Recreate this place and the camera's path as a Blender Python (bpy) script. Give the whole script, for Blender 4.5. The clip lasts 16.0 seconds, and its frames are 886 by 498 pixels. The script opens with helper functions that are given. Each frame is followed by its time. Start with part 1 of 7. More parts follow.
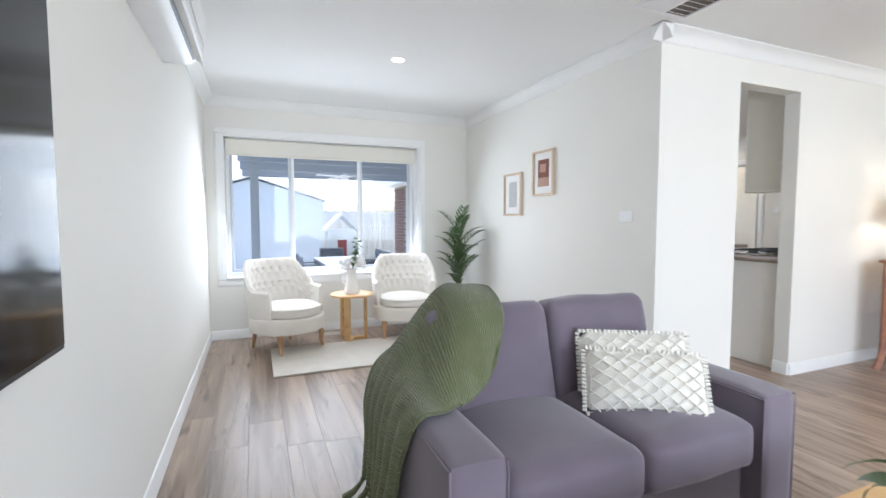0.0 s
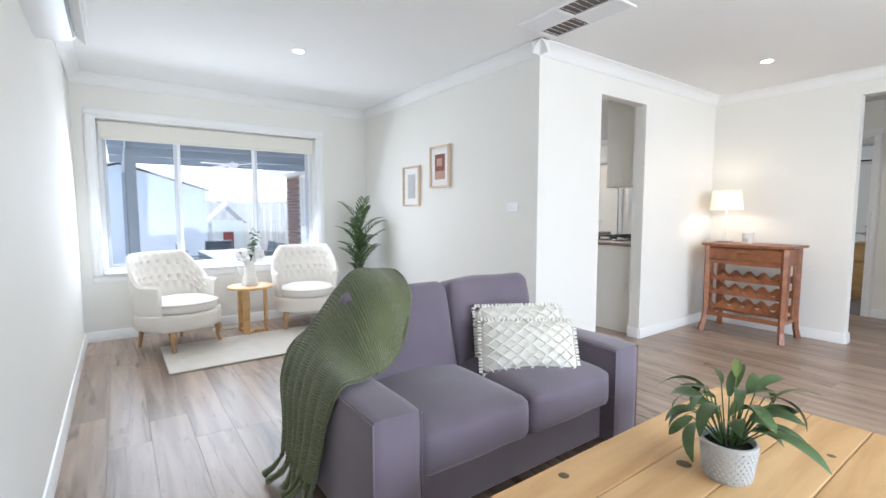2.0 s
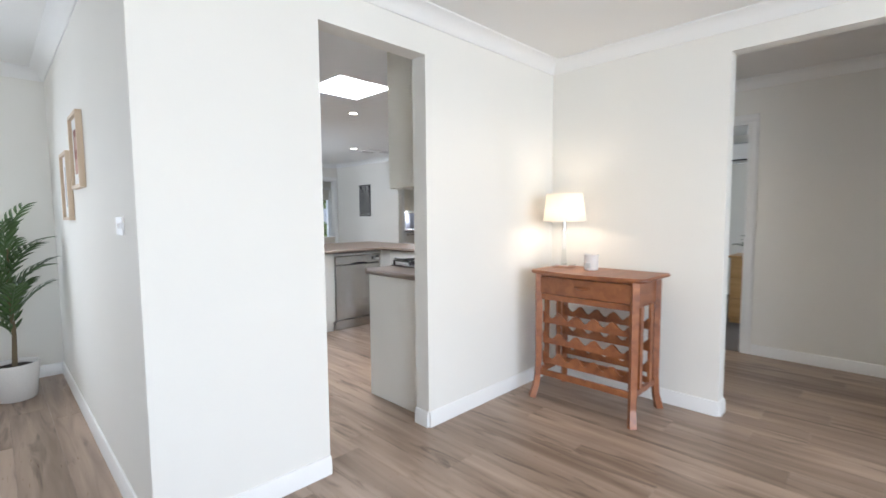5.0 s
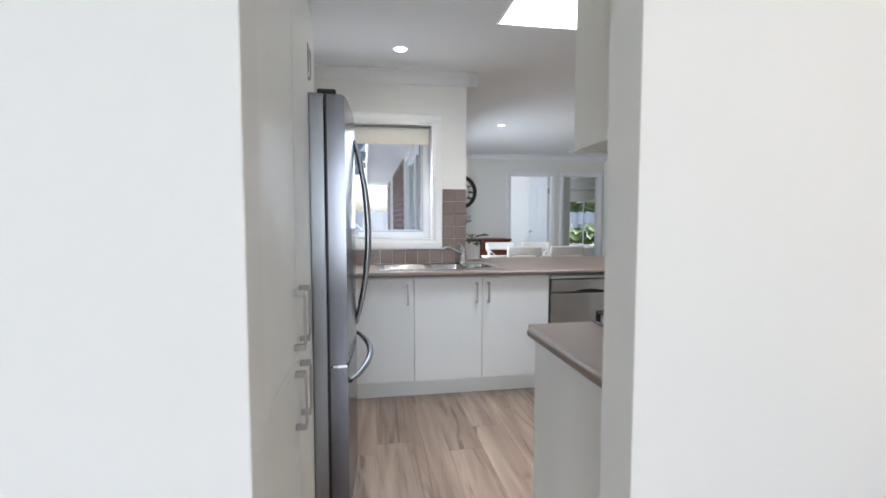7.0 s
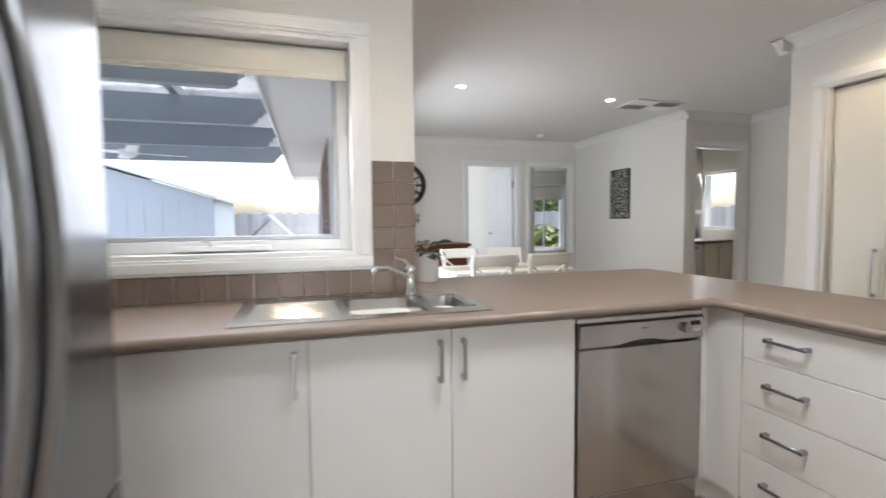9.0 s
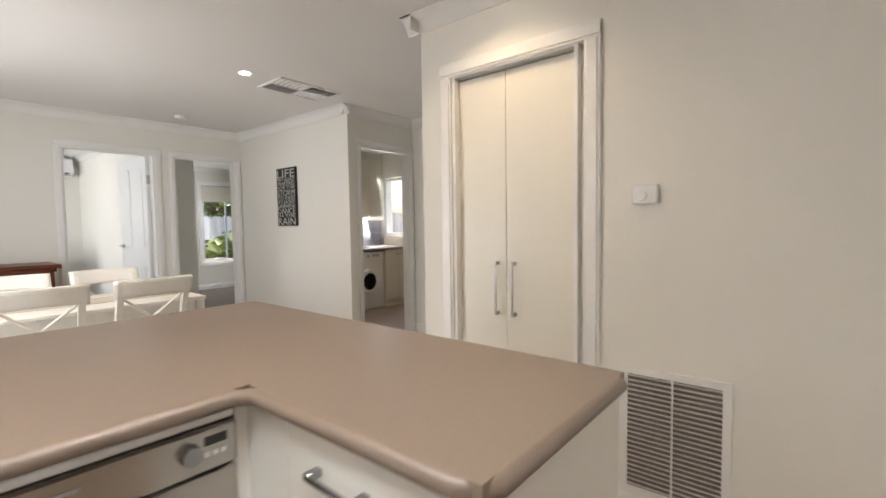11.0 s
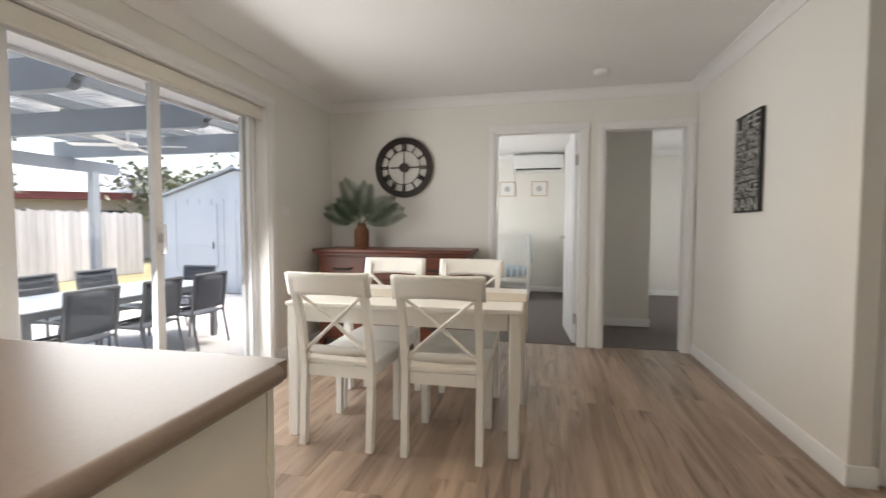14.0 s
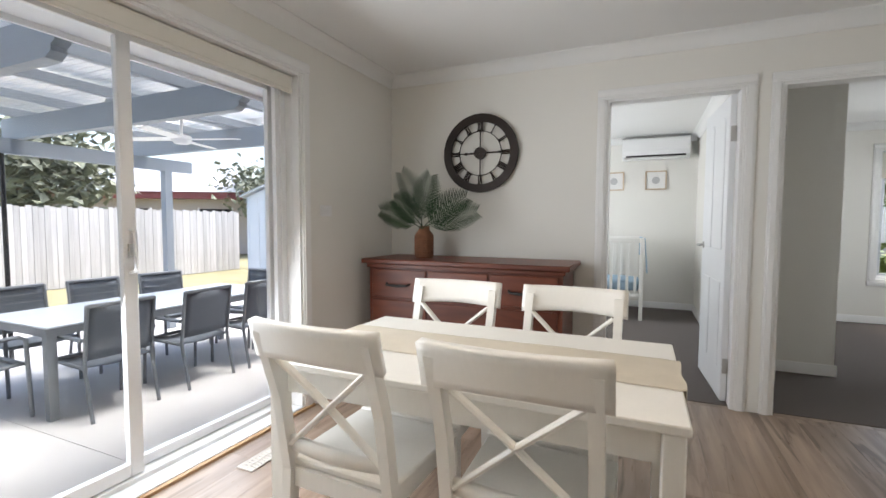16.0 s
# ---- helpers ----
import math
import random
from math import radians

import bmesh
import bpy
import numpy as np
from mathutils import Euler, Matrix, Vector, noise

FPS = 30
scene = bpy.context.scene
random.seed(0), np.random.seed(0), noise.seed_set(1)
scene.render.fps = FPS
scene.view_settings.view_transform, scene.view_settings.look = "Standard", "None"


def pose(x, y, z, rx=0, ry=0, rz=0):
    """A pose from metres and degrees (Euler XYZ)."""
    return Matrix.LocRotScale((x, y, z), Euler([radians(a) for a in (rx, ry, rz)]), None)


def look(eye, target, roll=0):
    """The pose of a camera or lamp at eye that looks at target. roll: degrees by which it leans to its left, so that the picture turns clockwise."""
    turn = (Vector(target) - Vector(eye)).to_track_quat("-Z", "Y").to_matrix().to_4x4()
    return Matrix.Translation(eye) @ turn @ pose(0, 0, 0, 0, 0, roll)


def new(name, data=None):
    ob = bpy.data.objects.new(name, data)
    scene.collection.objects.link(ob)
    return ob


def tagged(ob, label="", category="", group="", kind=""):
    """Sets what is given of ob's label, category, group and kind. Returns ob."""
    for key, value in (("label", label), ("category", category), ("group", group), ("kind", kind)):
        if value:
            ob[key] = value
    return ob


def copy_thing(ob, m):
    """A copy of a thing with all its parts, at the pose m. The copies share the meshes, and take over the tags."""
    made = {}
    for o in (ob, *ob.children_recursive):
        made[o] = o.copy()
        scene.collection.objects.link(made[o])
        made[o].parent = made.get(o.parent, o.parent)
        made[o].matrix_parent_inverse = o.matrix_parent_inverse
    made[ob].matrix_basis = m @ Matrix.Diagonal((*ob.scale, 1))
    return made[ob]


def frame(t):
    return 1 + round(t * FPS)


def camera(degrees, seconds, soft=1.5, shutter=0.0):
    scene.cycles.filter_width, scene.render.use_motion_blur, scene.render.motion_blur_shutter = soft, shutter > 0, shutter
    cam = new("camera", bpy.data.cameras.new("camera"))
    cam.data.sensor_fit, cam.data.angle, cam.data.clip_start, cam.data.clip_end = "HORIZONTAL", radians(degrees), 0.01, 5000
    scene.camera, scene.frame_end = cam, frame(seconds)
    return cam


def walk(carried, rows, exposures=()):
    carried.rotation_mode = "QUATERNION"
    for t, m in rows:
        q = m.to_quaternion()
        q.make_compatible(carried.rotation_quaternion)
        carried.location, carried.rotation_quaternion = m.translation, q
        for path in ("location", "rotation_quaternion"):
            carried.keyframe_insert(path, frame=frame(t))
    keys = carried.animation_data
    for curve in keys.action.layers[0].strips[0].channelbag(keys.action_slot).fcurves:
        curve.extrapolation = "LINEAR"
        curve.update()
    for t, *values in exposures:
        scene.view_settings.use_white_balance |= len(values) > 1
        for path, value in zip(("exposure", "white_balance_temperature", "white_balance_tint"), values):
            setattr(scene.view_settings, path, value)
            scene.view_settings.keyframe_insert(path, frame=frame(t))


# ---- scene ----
cam = camera(88.7, 16.0, shutter=0.4)
PATH = [
    (0, (-2.378, -2.168, 1.199), (-1.616, -0.323, 1.073), -0.0),
    (0.5, (-2.465, -2.284, 1.185), (-1.573, -0.499, 1.044), 0.0),
    (1, (-2.529, -2.344, 1.193), (-1.518, -0.625, 1.036), 0.1),
    (1.5, (-2.554, -2.354, 1.19), (-1.45, -0.694, 1.027), 0.0),
    (2, (-2.535, -2.331, 1.193), (-1.372, -0.712, 1.028), -0.0),
    (2.5, (-2.404, -2.272, 1.196), (-1.167, -0.709, 1.025), -0.1),
    (3, (-2.131, -2.17, 1.216), (-0.718, -0.766, 1.043), -0.3),
    (3.5, (-1.811, -2.084, 1.234), (-0.206, -0.903, 1.064), -0.5),
    (3.7, (-1.666, -2.063, 1.232), (-0.001, -0.968, 1.062), -0.5),
    (5.8, (0.352, -1.604, 1.276), (1.347, 0.131, 1.136), -0.4),
    (6, (0.482, -1.482, 1.274), (1.341, 0.319, 1.136), -0.4),
    (6.5, (0.748, -1.135, 1.247), (1.277, 0.789, 1.121), -0.4),
    (7, (0.93, -0.743, 1.242), (1.264, 1.225, 1.116), -0.0),
    (7.5, (1.032, -0.314, 1.23), (1.282, 1.667, 1.107), -0.4),
    (8, (1.089, 0.117, 1.222), (1.33, 2.099, 1.097), -0.3),
    (8.5, (1.145, 0.49, 1.216), (1.448, 2.464, 1.096), -0.4),
    (9, (1.269, 0.847, 1.217), (1.832, 2.763, 1.099), -0.6),
    (9.5, (1.466, 1.121, 1.22), (2.477, 2.843, 1.109), -0.8),
    (10, (1.771, 1.283, 1.207), (3.301, 2.568, 1.101), -0.8),
    (10.2, (1.842, 1.343, 1.223), (3.519, 2.427, 1.105), -1.0),
    (11.6, (2.97, 1.385, 1.245), (4.345, 2.84, 1.13), -0.4),
    (12.3, (3.471, 1.78, 1.265), (4.629, 3.406, 1.145), 0.0),
    (12.5, (3.512, 1.855, 1.226), (4.502, 3.589, 1.119), -0.2),
    (13, (3.727, 2.138, 1.185), (4.252, 4.065, 1.091), -0.1),
    (13.5, (3.839, 2.372, 1.157), (3.859, 4.37, 1.068), 0.0),
    (14, (3.91, 2.616, 1.144), (3.483, 4.568, 1.044), 0.1),
    (14.5, (3.918, 2.86, 1.12), (3.243, 4.74, 1.022), -0.0),
    (15, (3.855, 3.162, 1.165), (3.089, 5.006, 1.049), -0.0),
    (15.5, (3.787, 3.451, 1.184), (2.992, 5.282, 1.065), 0.1),
    (16, (3.707, 3.678, 1.196), (2.901, 5.504, 1.081), 0.2),
]
walk(cam, [(t, look(eye, target, roll)) for t, eye, target, roll in PATH],
     exposures=[(0, 2.05, 6100, 11), (3.7, 2.18, 6050, 11), (6, 1.88, 6150, 11), (7, 1.84, 6000, 11), (7.5, 2.22, 6450, 12), (8, 2.22, 6700, 12), (9, 1.9, 6600, 12), (10, 2.17, 7000, 14), (12.5, 2.15, 7400, 14), (13, 2.0, 7500, 14), (14.5, 1.98, 7150, 13), (16, 2.05, 6800, 12)])

# ---- world and light ----
world = bpy.data.worlds.new("world")
scene.world = world
world.use_nodes = True
_wn = world.node_tree.nodes
_sky = _wn.new("ShaderNodeTexSky")
_sky.sky_type = "NISHITA"
_sky.sun_disc = False
_sky.sun_elevation, _sky.sun_rotation = radians(72), radians(40)
_sky.air_density, _sky.dust_density, _sky.ozone_density = 1.0, 4.0, 1.0
_wn["Background"].inputs["Strength"].default_value = 0.15
world.node_tree.links.new(_sky.outputs[0], _wn["Background"].inputs["Color"])


def lamp(name, kind, m, energy, color=(1, 1, 1), size=0.1, size_y=None, angle=None, blend=None):
    data = bpy.data.lights.new(name, kind)
    data.energy, data.color = energy, color
    if kind == "AREA":
        data.size = size
        if size_y:
            data.shape, data.size_y = "RECTANGLE", size_y
    elif kind == "SUN":
        data.angle = radians(angle)
    else:
        data.shadow_soft_size = size
        if kind == "SPOT":
            data.spot_size, data.spot_blend = radians(angle), blend
    ob = new(name, data)
    ob.matrix_world = m
    return ob


SKYC, WARM = (0.86, 0.93, 1.0), (1.0, 0.80, 0.58)
lamp("sun", "SUN", look((2.8, 3.3, 14), (0, 0, 0)), 1.3, (1, 0.98, 0.95), angle=25)
# daylight in the openings, and one fill lamp in the far bedroom
lamp("daylight_living", "AREA", look((-1.7, 2.80, 1.3), (-1.7, 0, -0.2)), 10, SKYC, 2.0, 1.3)
lamp("daylight_front", "AREA", look((-0.2, -4.9, 1.4), (-0.2, -1.0, 0.0)), 42, SKYC, 3.4, 1.7)
lamp("daylight_kitchen", "AREA", look((1.0, 2.97, 1.55), (1.2, 0, 0.4)), 2.0, SKYC, 0.9, 0.8)
lamp("daylight_slider", "AREA", look((1.70, 4.95, 1.1), (4, 4.95, 0.3)), 11, SKYC, 1.5, 1.8)
lamp("daylight_skylight", "AREA", look((1.99, 1.625, 2.75), (1.99, 1.625, 0)), 10.5, SKYC, 0.5, 0.5)
# added fill in mid-room, away from the bedroom window
lamp("fill_bedroom", "AREA", look((6.9, 9.3, 1.5), (5.5, 9.3, 1.1)), 5, SKYC, 0.8, 1.2)
lamp("daylight_nursery", "AREA", look((2.05, 9.2, 1.5), (4, 9.2, 1.1)), 10, SKYC, 1.2, 1.2)
lamp("daylight_main_bedroom", "AREA", look((6.0, -3.1, 1.5), (6.0, 0, 1.0)), 9, SKYC, 1.4, 1.2)
lamp("daylight_laundry", "AREA", look((7.2, 6.9, 1.5), (6.0, 6.5, 1.2)), 9, SKYC, 0.6, 0.9)

# ---- materials ----
MATS = {}


def mat(name, base, rough=0.5, metal=0.0, tint=0.04, scale=6.0, fine=90.0, bump=0.08, dist=0.002, spec=0.5, sheen=0.0, stretch=(1, 1, 1), rand=0.0, fine_tint=0.03):
    """A plain surface with broad and fine variation of colour, gloss and relief."""
    m = bpy.data.materials.new(name)
    m.use_nodes = True
    t, n, l = m.node_tree, m.node_tree.nodes, m.node_tree.links
    b = n["Principled BSDF"]
    b.inputs["Metallic"].default_value, b.inputs["Specular IOR Level"].default_value = metal, spec
    b.inputs["Sheen Weight"].default_value = sheen
    co, mp = n.new("ShaderNodeTexCoord"), n.new("ShaderNodeMapping")
    mp.inputs["Scale"].default_value = stretch
    l.new(co.outputs["Object"], mp.inputs[0])
    big, small = n.new("ShaderNodeTexNoise"), n.new("ShaderNodeTexNoise")
    for x, s, d in ((big, scale, 4), (small, fine, 3)):
        x.inputs["Scale"].default_value, x.inputs["Detail"].default_value = s, d
        l.new(mp.outputs[0], x.inputs["Vector"])
    mix = n.new("ShaderNodeMix")
    mix.data_type = "RGBA"
    lo = [max(0, c * (1 - tint * 2)) for c in base]
    hi = [min(1, c * (1 + tint)) for c in base]
    mix.inputs[6].default_value, mix.inputs[7].default_value = (*lo, 1), (*hi, 1)
    l.new(big.outputs["Fac"], mix.inputs[0])
    hsv = n.new("ShaderNodeHueSaturation")
    l.new(mix.outputs[2], hsv.inputs["Color"])
    add = n.new("ShaderNodeMapRange")
    add.inputs["From Min"].default_value, add.inputs["From Max"].default_value = 0.25, 0.75
    add.inputs["To Min"].default_value, add.inputs["To Max"].default_value = 1 - fine_tint, 1 + fine_tint
    l.new(small.outputs["Fac"], add.inputs["Value"])
    val = add.outputs[0]
    if rand:
        info, r = n.new("ShaderNodeObjectInfo"), n.new("ShaderNodeMapRange")
        r.inputs["To Min"].default_value, r.inputs["To Max"].default_value = 1 - rand, 1 + rand
        l.new(info.outputs["Random"], r.inputs["Value"])
        mul = n.new("ShaderNodeMath")
        mul.operation = "MULTIPLY"
        l.new(val, mul.inputs[0]), l.new(r.outputs[0], mul.inputs[1])
        val = mul.outputs[0]
    l.new(val, hsv.inputs["Value"])
    l.new(hsv.outputs[0], b.inputs["Base Color"])
    rr = n.new("ShaderNodeMapRange")
    rr.inputs["To Min"].default_value, rr.inputs["To Max"].default_value = max(0.02, rough - rough * 0.08), min(1, rough + rough * 0.08)
    l.new(big.outputs["Fac"], rr.inputs["Value"]), l.new(rr.outputs[0], b.inputs["Roughness"])
    if bump:
        bp = n.new("ShaderNodeBump")
        bp.inputs["Strength"].default_value, bp.inputs["Distance"].default_value = bump, dist
        l.new(small.outputs["Fac"], bp.inputs["Height"]), l.new(bp.outputs[0], b.inputs["Normal"])
    MATS[name] = m
    return m


def wood(name, dark, light, rough=0.4, along=(9, 1, 9), scale=3.0, rand=0.12, knots=0.0, shift=True, cracks=0.0):
    """Grained timber; along: how the grain is stretched (small along the board)."""
    m = bpy.data.materials.new(name)
    m.use_nodes = True
    n, l = m.node_tree.nodes, m.node_tree.links
    b = n["Principled BSDF"]
    co, mp, info = n.new("ShaderNodeTexCoord"), n.new("ShaderNodeMapping"), n.new("ShaderNodeObjectInfo")
    mp.inputs["Scale"].default_value = along
    l.new(co.outputs["Object"], mp.inputs[0])
    off = n.new("ShaderNodeVectorMath")
    off.operation = "SCALE"
    off.inputs[0].default_value = (37, 91, 13)
    l.new(info.outputs["Random"], off.inputs["Scale"])
    if shift:
        l.new(off.outputs[0], mp.inputs["Location"])
    grain, broad, fine = (n.new("ShaderNodeTexNoise") for _ in range(3))
    for x, s, d, dis in ((grain, scale, 8, 0.6), (broad, scale * 0.25, 3, 0.3), (fine, scale * 7, 4, 0.0)):
        x.inputs["Scale"].default_value, x.inputs["Detail"].default_value, x.inputs["Distortion"].default_value = s, d, dis
        l.new(mp.outputs[0], x.inputs["Vector"])
    ramp = n.new("ShaderNodeValToRGB")
    e = ramp.color_ramp.elements
    e[0].position, e[0].color, e[1].position, e[1].color = 0.32, (*dark, 1), 0.68, (*light, 1)
    mid = ramp.color_ramp.elements.new(0.5)
    mid.color = (*[(a + c) / 2 * 1.02 for a, c in zip(dark, light)], 1)
    s1 = n.new("ShaderNodeMath")
    s1.operation = "MULTIPLY_ADD"
    s1.inputs[1].default_value, s1.inputs[2].default_value = 0.5, -0.05
    l.new(broad.outputs["Fac"], s1.inputs[0])
    s2 = n.new("ShaderNodeMath")
    s2.operation = "MULTIPLY_ADD"
    s2.inputs[1].default_value = 0.6
    l.new(grain.outputs["Fac"], s2.inputs[0]), l.new(s1.outputs[0], s2.inputs[2])
    l.new(s2.outputs[0], ramp.inputs[0])
    col = ramp.outputs[0]
    if cracks:
        cr, rampc, mx = n.new("ShaderNodeTexNoise"), n.new("ShaderNodeValToRGB"), n.new("ShaderNodeMix")
        mp2 = n.new("ShaderNodeMapping")
        mp2.inputs["Scale"].default_value = (along[0] * 0.55, along[1] * 0.75, along[2])
        l.new(co.outputs["Object"], mp2.inputs[0]), l.new(off.outputs[0], mp2.inputs["Location"])
        cr.inputs["Scale"].default_value, cr.inputs["Detail"].default_value, cr.inputs["Distortion"].default_value = 2.2, 5, 1.2
        l.new(mp2.outputs[0], cr.inputs["Vector"])
        c = rampc.color_ramp.elements
        c[0].position, c[0].color, c[1].position, c[1].color = 0.575, (0, 0, 0, 1), 0.68, (cracks, cracks, cracks, 1)
        mx.data_type = "RGBA"
        mx.inputs[7].default_value = (*[x * 0.55 for x in dark], 1)
        l.new(cr.outputs["Fac"], rampc.inputs[0]), l.new(rampc.outputs[0], mx.inputs[0]), l.new(col, mx.inputs[6])
        col = mx.outputs[2]
    hsv, r = n.new("ShaderNodeHueSaturation"), n.new("ShaderNodeMapRange")
    r.inputs["To Min"].default_value, r.inputs["To Max"].default_value = 1 - rand, 1 + rand
    l.new(info.outputs["Random"], r.inputs["Value"]), l.new(r.outputs[0], hsv.inputs["Value"]), l.new(col, hsv.inputs["Color"])
    l.new(hsv.outputs[0], b.inputs["Base Color"])
    rr = n.new("ShaderNodeMapRange")
    rr.inputs["To Min"].default_value, rr.inputs["To Max"].default_value = rough - 0.08, rough + 0.1
    l.new(fine.outputs["Fac"], rr.inputs["Value"]), l.new(rr.outputs[0], b.inputs["Roughness"])
    bp = n.new("ShaderNodeBump")
    bp.inputs["Strength"].default_value, bp.inputs["Distance"].default_value = 0.12, 0.002
    l.new(fine.outputs["Fac"], bp.inputs["Height"]), l.new(bp.outputs[0], b.inputs["Normal"])
    MATS[name] = m
    return m


def glow(name, color, strength):
    m = bpy.data.materials.new(name)
    m.use_nodes = True
    b = m.node_tree.nodes["Principled BSDF"]
    b.inputs["Base Color"].default_value = (*color, 1)
    b.inputs["Emission Color"].default_value, b.inputs["Emission Strength"].default_value = (*color, 1), strength
    MATS[name] = m
    return m


def clear(name, color=(1, 1, 1), rough=0.0):
    """Thin pane: clear with a mirror sheen."""
    m = bpy.data.materials.new(name)
    m.use_nodes = True
    n, l = m.node_tree.nodes, m.node_tree.links
    tr, gl, lw, mx = n.new("ShaderNodeBsdfTransparent"), n.new("ShaderNodeBsdfGlossy"), n.new("ShaderNodeLayerWeight"), n.new("ShaderNodeMixShader")
    pw, ma = n.new("ShaderNodeMath"), n.new("ShaderNodeMath")
    pw.operation, ma.operation = "POWER", "MULTIPLY_ADD"
    pw.inputs[1].default_value, ma.inputs[1].default_value, ma.inputs[2].default_value = 4.0, 0.55, 0.022
    lw.inputs[0].default_value = 0.5
    l.new(lw.outputs["Facing"], pw.inputs[0]), l.new(pw.outputs[0], ma.inputs[0])
    tr.inputs[0].default_value = (*color, 1)
    gl.inputs["Roughness"].default_value = rough
    l.new(ma.outputs[0], mx.inputs[0]), l.new(tr.outputs[0], mx.inputs[1]), l.new(gl.outputs[0], mx.inputs[2])
    l.new(mx.outputs[0], n["Material Output"].inputs[0])
    MATS[name] = m
    return m


PAINT = mat("wall_paint", (0.80, 0.785, 0.74), 0.75, tint=0.015, scale=1.5, fine=260, bump=0.06, dist=0.001, spec=0.3, fine_tint=0.012)
CEIL = mat("ceiling_paint", (0.82, 0.82, 0.81), 0.85, tint=0.012, scale=1.2, fine=200, bump=0.04, dist=0.001, spec=0.2, fine_tint=0.01)
TRIM = mat("gloss_white_trim", (0.84, 0.84, 0.83), 0.35, tint=0.015, scale=3, fine=120, bump=0.02, fine_tint=0.01)
DOORW = mat("door_paint", (0.83, 0.84, 0.85), 0.4, tint=0.02, scale=4, fine=150, bump=0.03, fine_tint=0.01)
CREAM = mat("cream_laminate", (0.80, 0.775, 0.70), 0.38, tint=0.012, scale=2, fine=180, bump=0.02, dist=0.0008, fine_tint=0.01)
CAB = mat("white_laminate", (0.82, 0.81, 0.77), 0.32, tint=0.012, scale=2, fine=180, bump=0.02, dist=0.0008, fine_tint=0.01)
BENCH = mat("taupe_laminate_bench", (0.245, 0.188, 0.150), 0.36, tint=0.02, scale=3, fine=170, bump=0.0, fine_tint=0.07)
FRIDGE = mat("fridge_steel", (0.20, 0.20, 0.215), 0.2, 1.0, tint=0.02, scale=2, fine=40, bump=0.0, stretch=(6, 6, 0.15), fine_tint=0.02)
STEEL = mat("brushed_steel", (0.50, 0.485, 0.465), 0.26, 1.0, tint=0.03, scale=3, fine=60, bump=0.03, dist=0.0006, stretch=(6, 6, 0.15), fine_tint=0.03)
STEELD = mat("dark_steel", (0.36, 0.37, 0.39), 0.24, 1.0, tint=0.04, scale=3, fine=60, bump=0.02, dist=0.0006, stretch=(6, 6, 0.15), fine_tint=0.02)
CHROME = mat("chrome", (0.75, 0.75, 0.75), 0.1, 1.0, tint=0.02, bump=0.0)
NICKEL = mat("satin_nickel", (0.50, 0.49, 0.47), 0.3, 1.0, tint=0.03, bump=0.02)
BLACK = mat("black_plastic", (0.012, 0.012, 0.013), 0.35, tint=0.05, bump=0.03)
IRON = mat("cast_iron", (0.03, 0.03, 0.03), 0.6, 0.3, tint=0.1, bump=0.2)
SCREEN = mat("tv_screen", (0.006, 0.007, 0.009), 0.09, tint=0.03, bump=0.0, spec=0.2)
PLASTIC = mat("white_plastic", (0.82, 0.82, 0.82), 0.35, tint=0.015, bump=0.02, fine_tint=0.01)
GREYPL = mat("grey_plastic", (0.42, 0.42, 0.43), 0.45, tint=0.03, bump=0.02)
VENTM = mat("vent_beige", (0.62, 0.58, 0.53), 0.5, tint=0.03, bump=0.02)
# sheet behind vent louvres: the shade of the duct is put into its colour
VENTSHADE = mat("vent_shade", (0.17, 0.14, 0.12), 0.8, tint=0.1, bump=0.05)
FLOORM = wood("laminate_plank", (0.175, 0.122, 0.088), (0.43, 0.325, 0.252), 0.30, along=(11, 0.8, 11), scale=1.7, rand=0.12, cracks=0.75)
SUBFLOOR = mat("joint_dark", (0.07, 0.055, 0.045), 0.8, tint=0.1)
CARPET = mat("charcoal_brown_carpet", (0.075, 0.054, 0.043), 0.95, tint=0.12, scale=5, fine=500, bump=0.7, dist=0.006, sheen=0.2, fine_tint=0.25)
VINYL = mat("laundry_floor", (0.30, 0.25, 0.22), 0.5, tint=0.08, scale=4, fine=100, bump=0.05)
SOFA = mat("grey_mauve_suede", (0.168, 0.140, 0.174), 0.88, tint=0.10, scale=5, fine=520, bump=0.3, dist=0.0015, sheen=0.35, spec=0.2, fine_tint=0.07)
KNIT = mat("olive_knit", (0.135, 0.150, 0.075), 0.95, tint=0.10, scale=12, fine=260, bump=0.6, dist=0.004, sheen=0.3, spec=0.15, fine_tint=0.14)
IVORY = mat("ivory_fabric", (0.76, 0.72, 0.66), 0.9, tint=0.03, scale=7, fine=480, bump=0.3, dist=0.001, sheen=0.2, spec=0.2, fine_tint=0.04)
PILLOW = mat("ivory_cotton", (0.82, 0.79, 0.72), 0.92, tint=0.04, scale=10, fine=380, bump=0.5, dist=0.002, sheen=0.2, spec=0.2, fine_tint=0.06)
RUG = mat("cream_rug", (0.64, 0.60, 0.54), 0.95, tint=0.08, scale=10, fine=320, bump=0.7, dist=0.004, sheen=0.2, fine_tint=0.1)
PINE = wood("pine", (0.50, 0.28, 0.11), (0.72, 0.48, 0.23), 0.38, along=(1.2, 9, 9), scale=1.6, rand=0.08, cracks=0.12)
OAK = wood("oak_legs", (0.34, 0.19, 0.09), (0.52, 0.33, 0.17), 0.45, along=(7, 7, 1), scale=2, rand=0.06)
CEDAR = wood("cedar_rack", (0.15, 0.045, 0.018), (0.38, 0.14, 0.052), 0.35, along=(9, 1.4, 9), scale=2, rand=0.08)
JARRAH = wood("jarrah_sideboard", (0.060, 0.013, 0.006), (0.17, 0.042, 0.018), 0.36, along=(1.2, 9, 9), scale=2, rand=0.12)
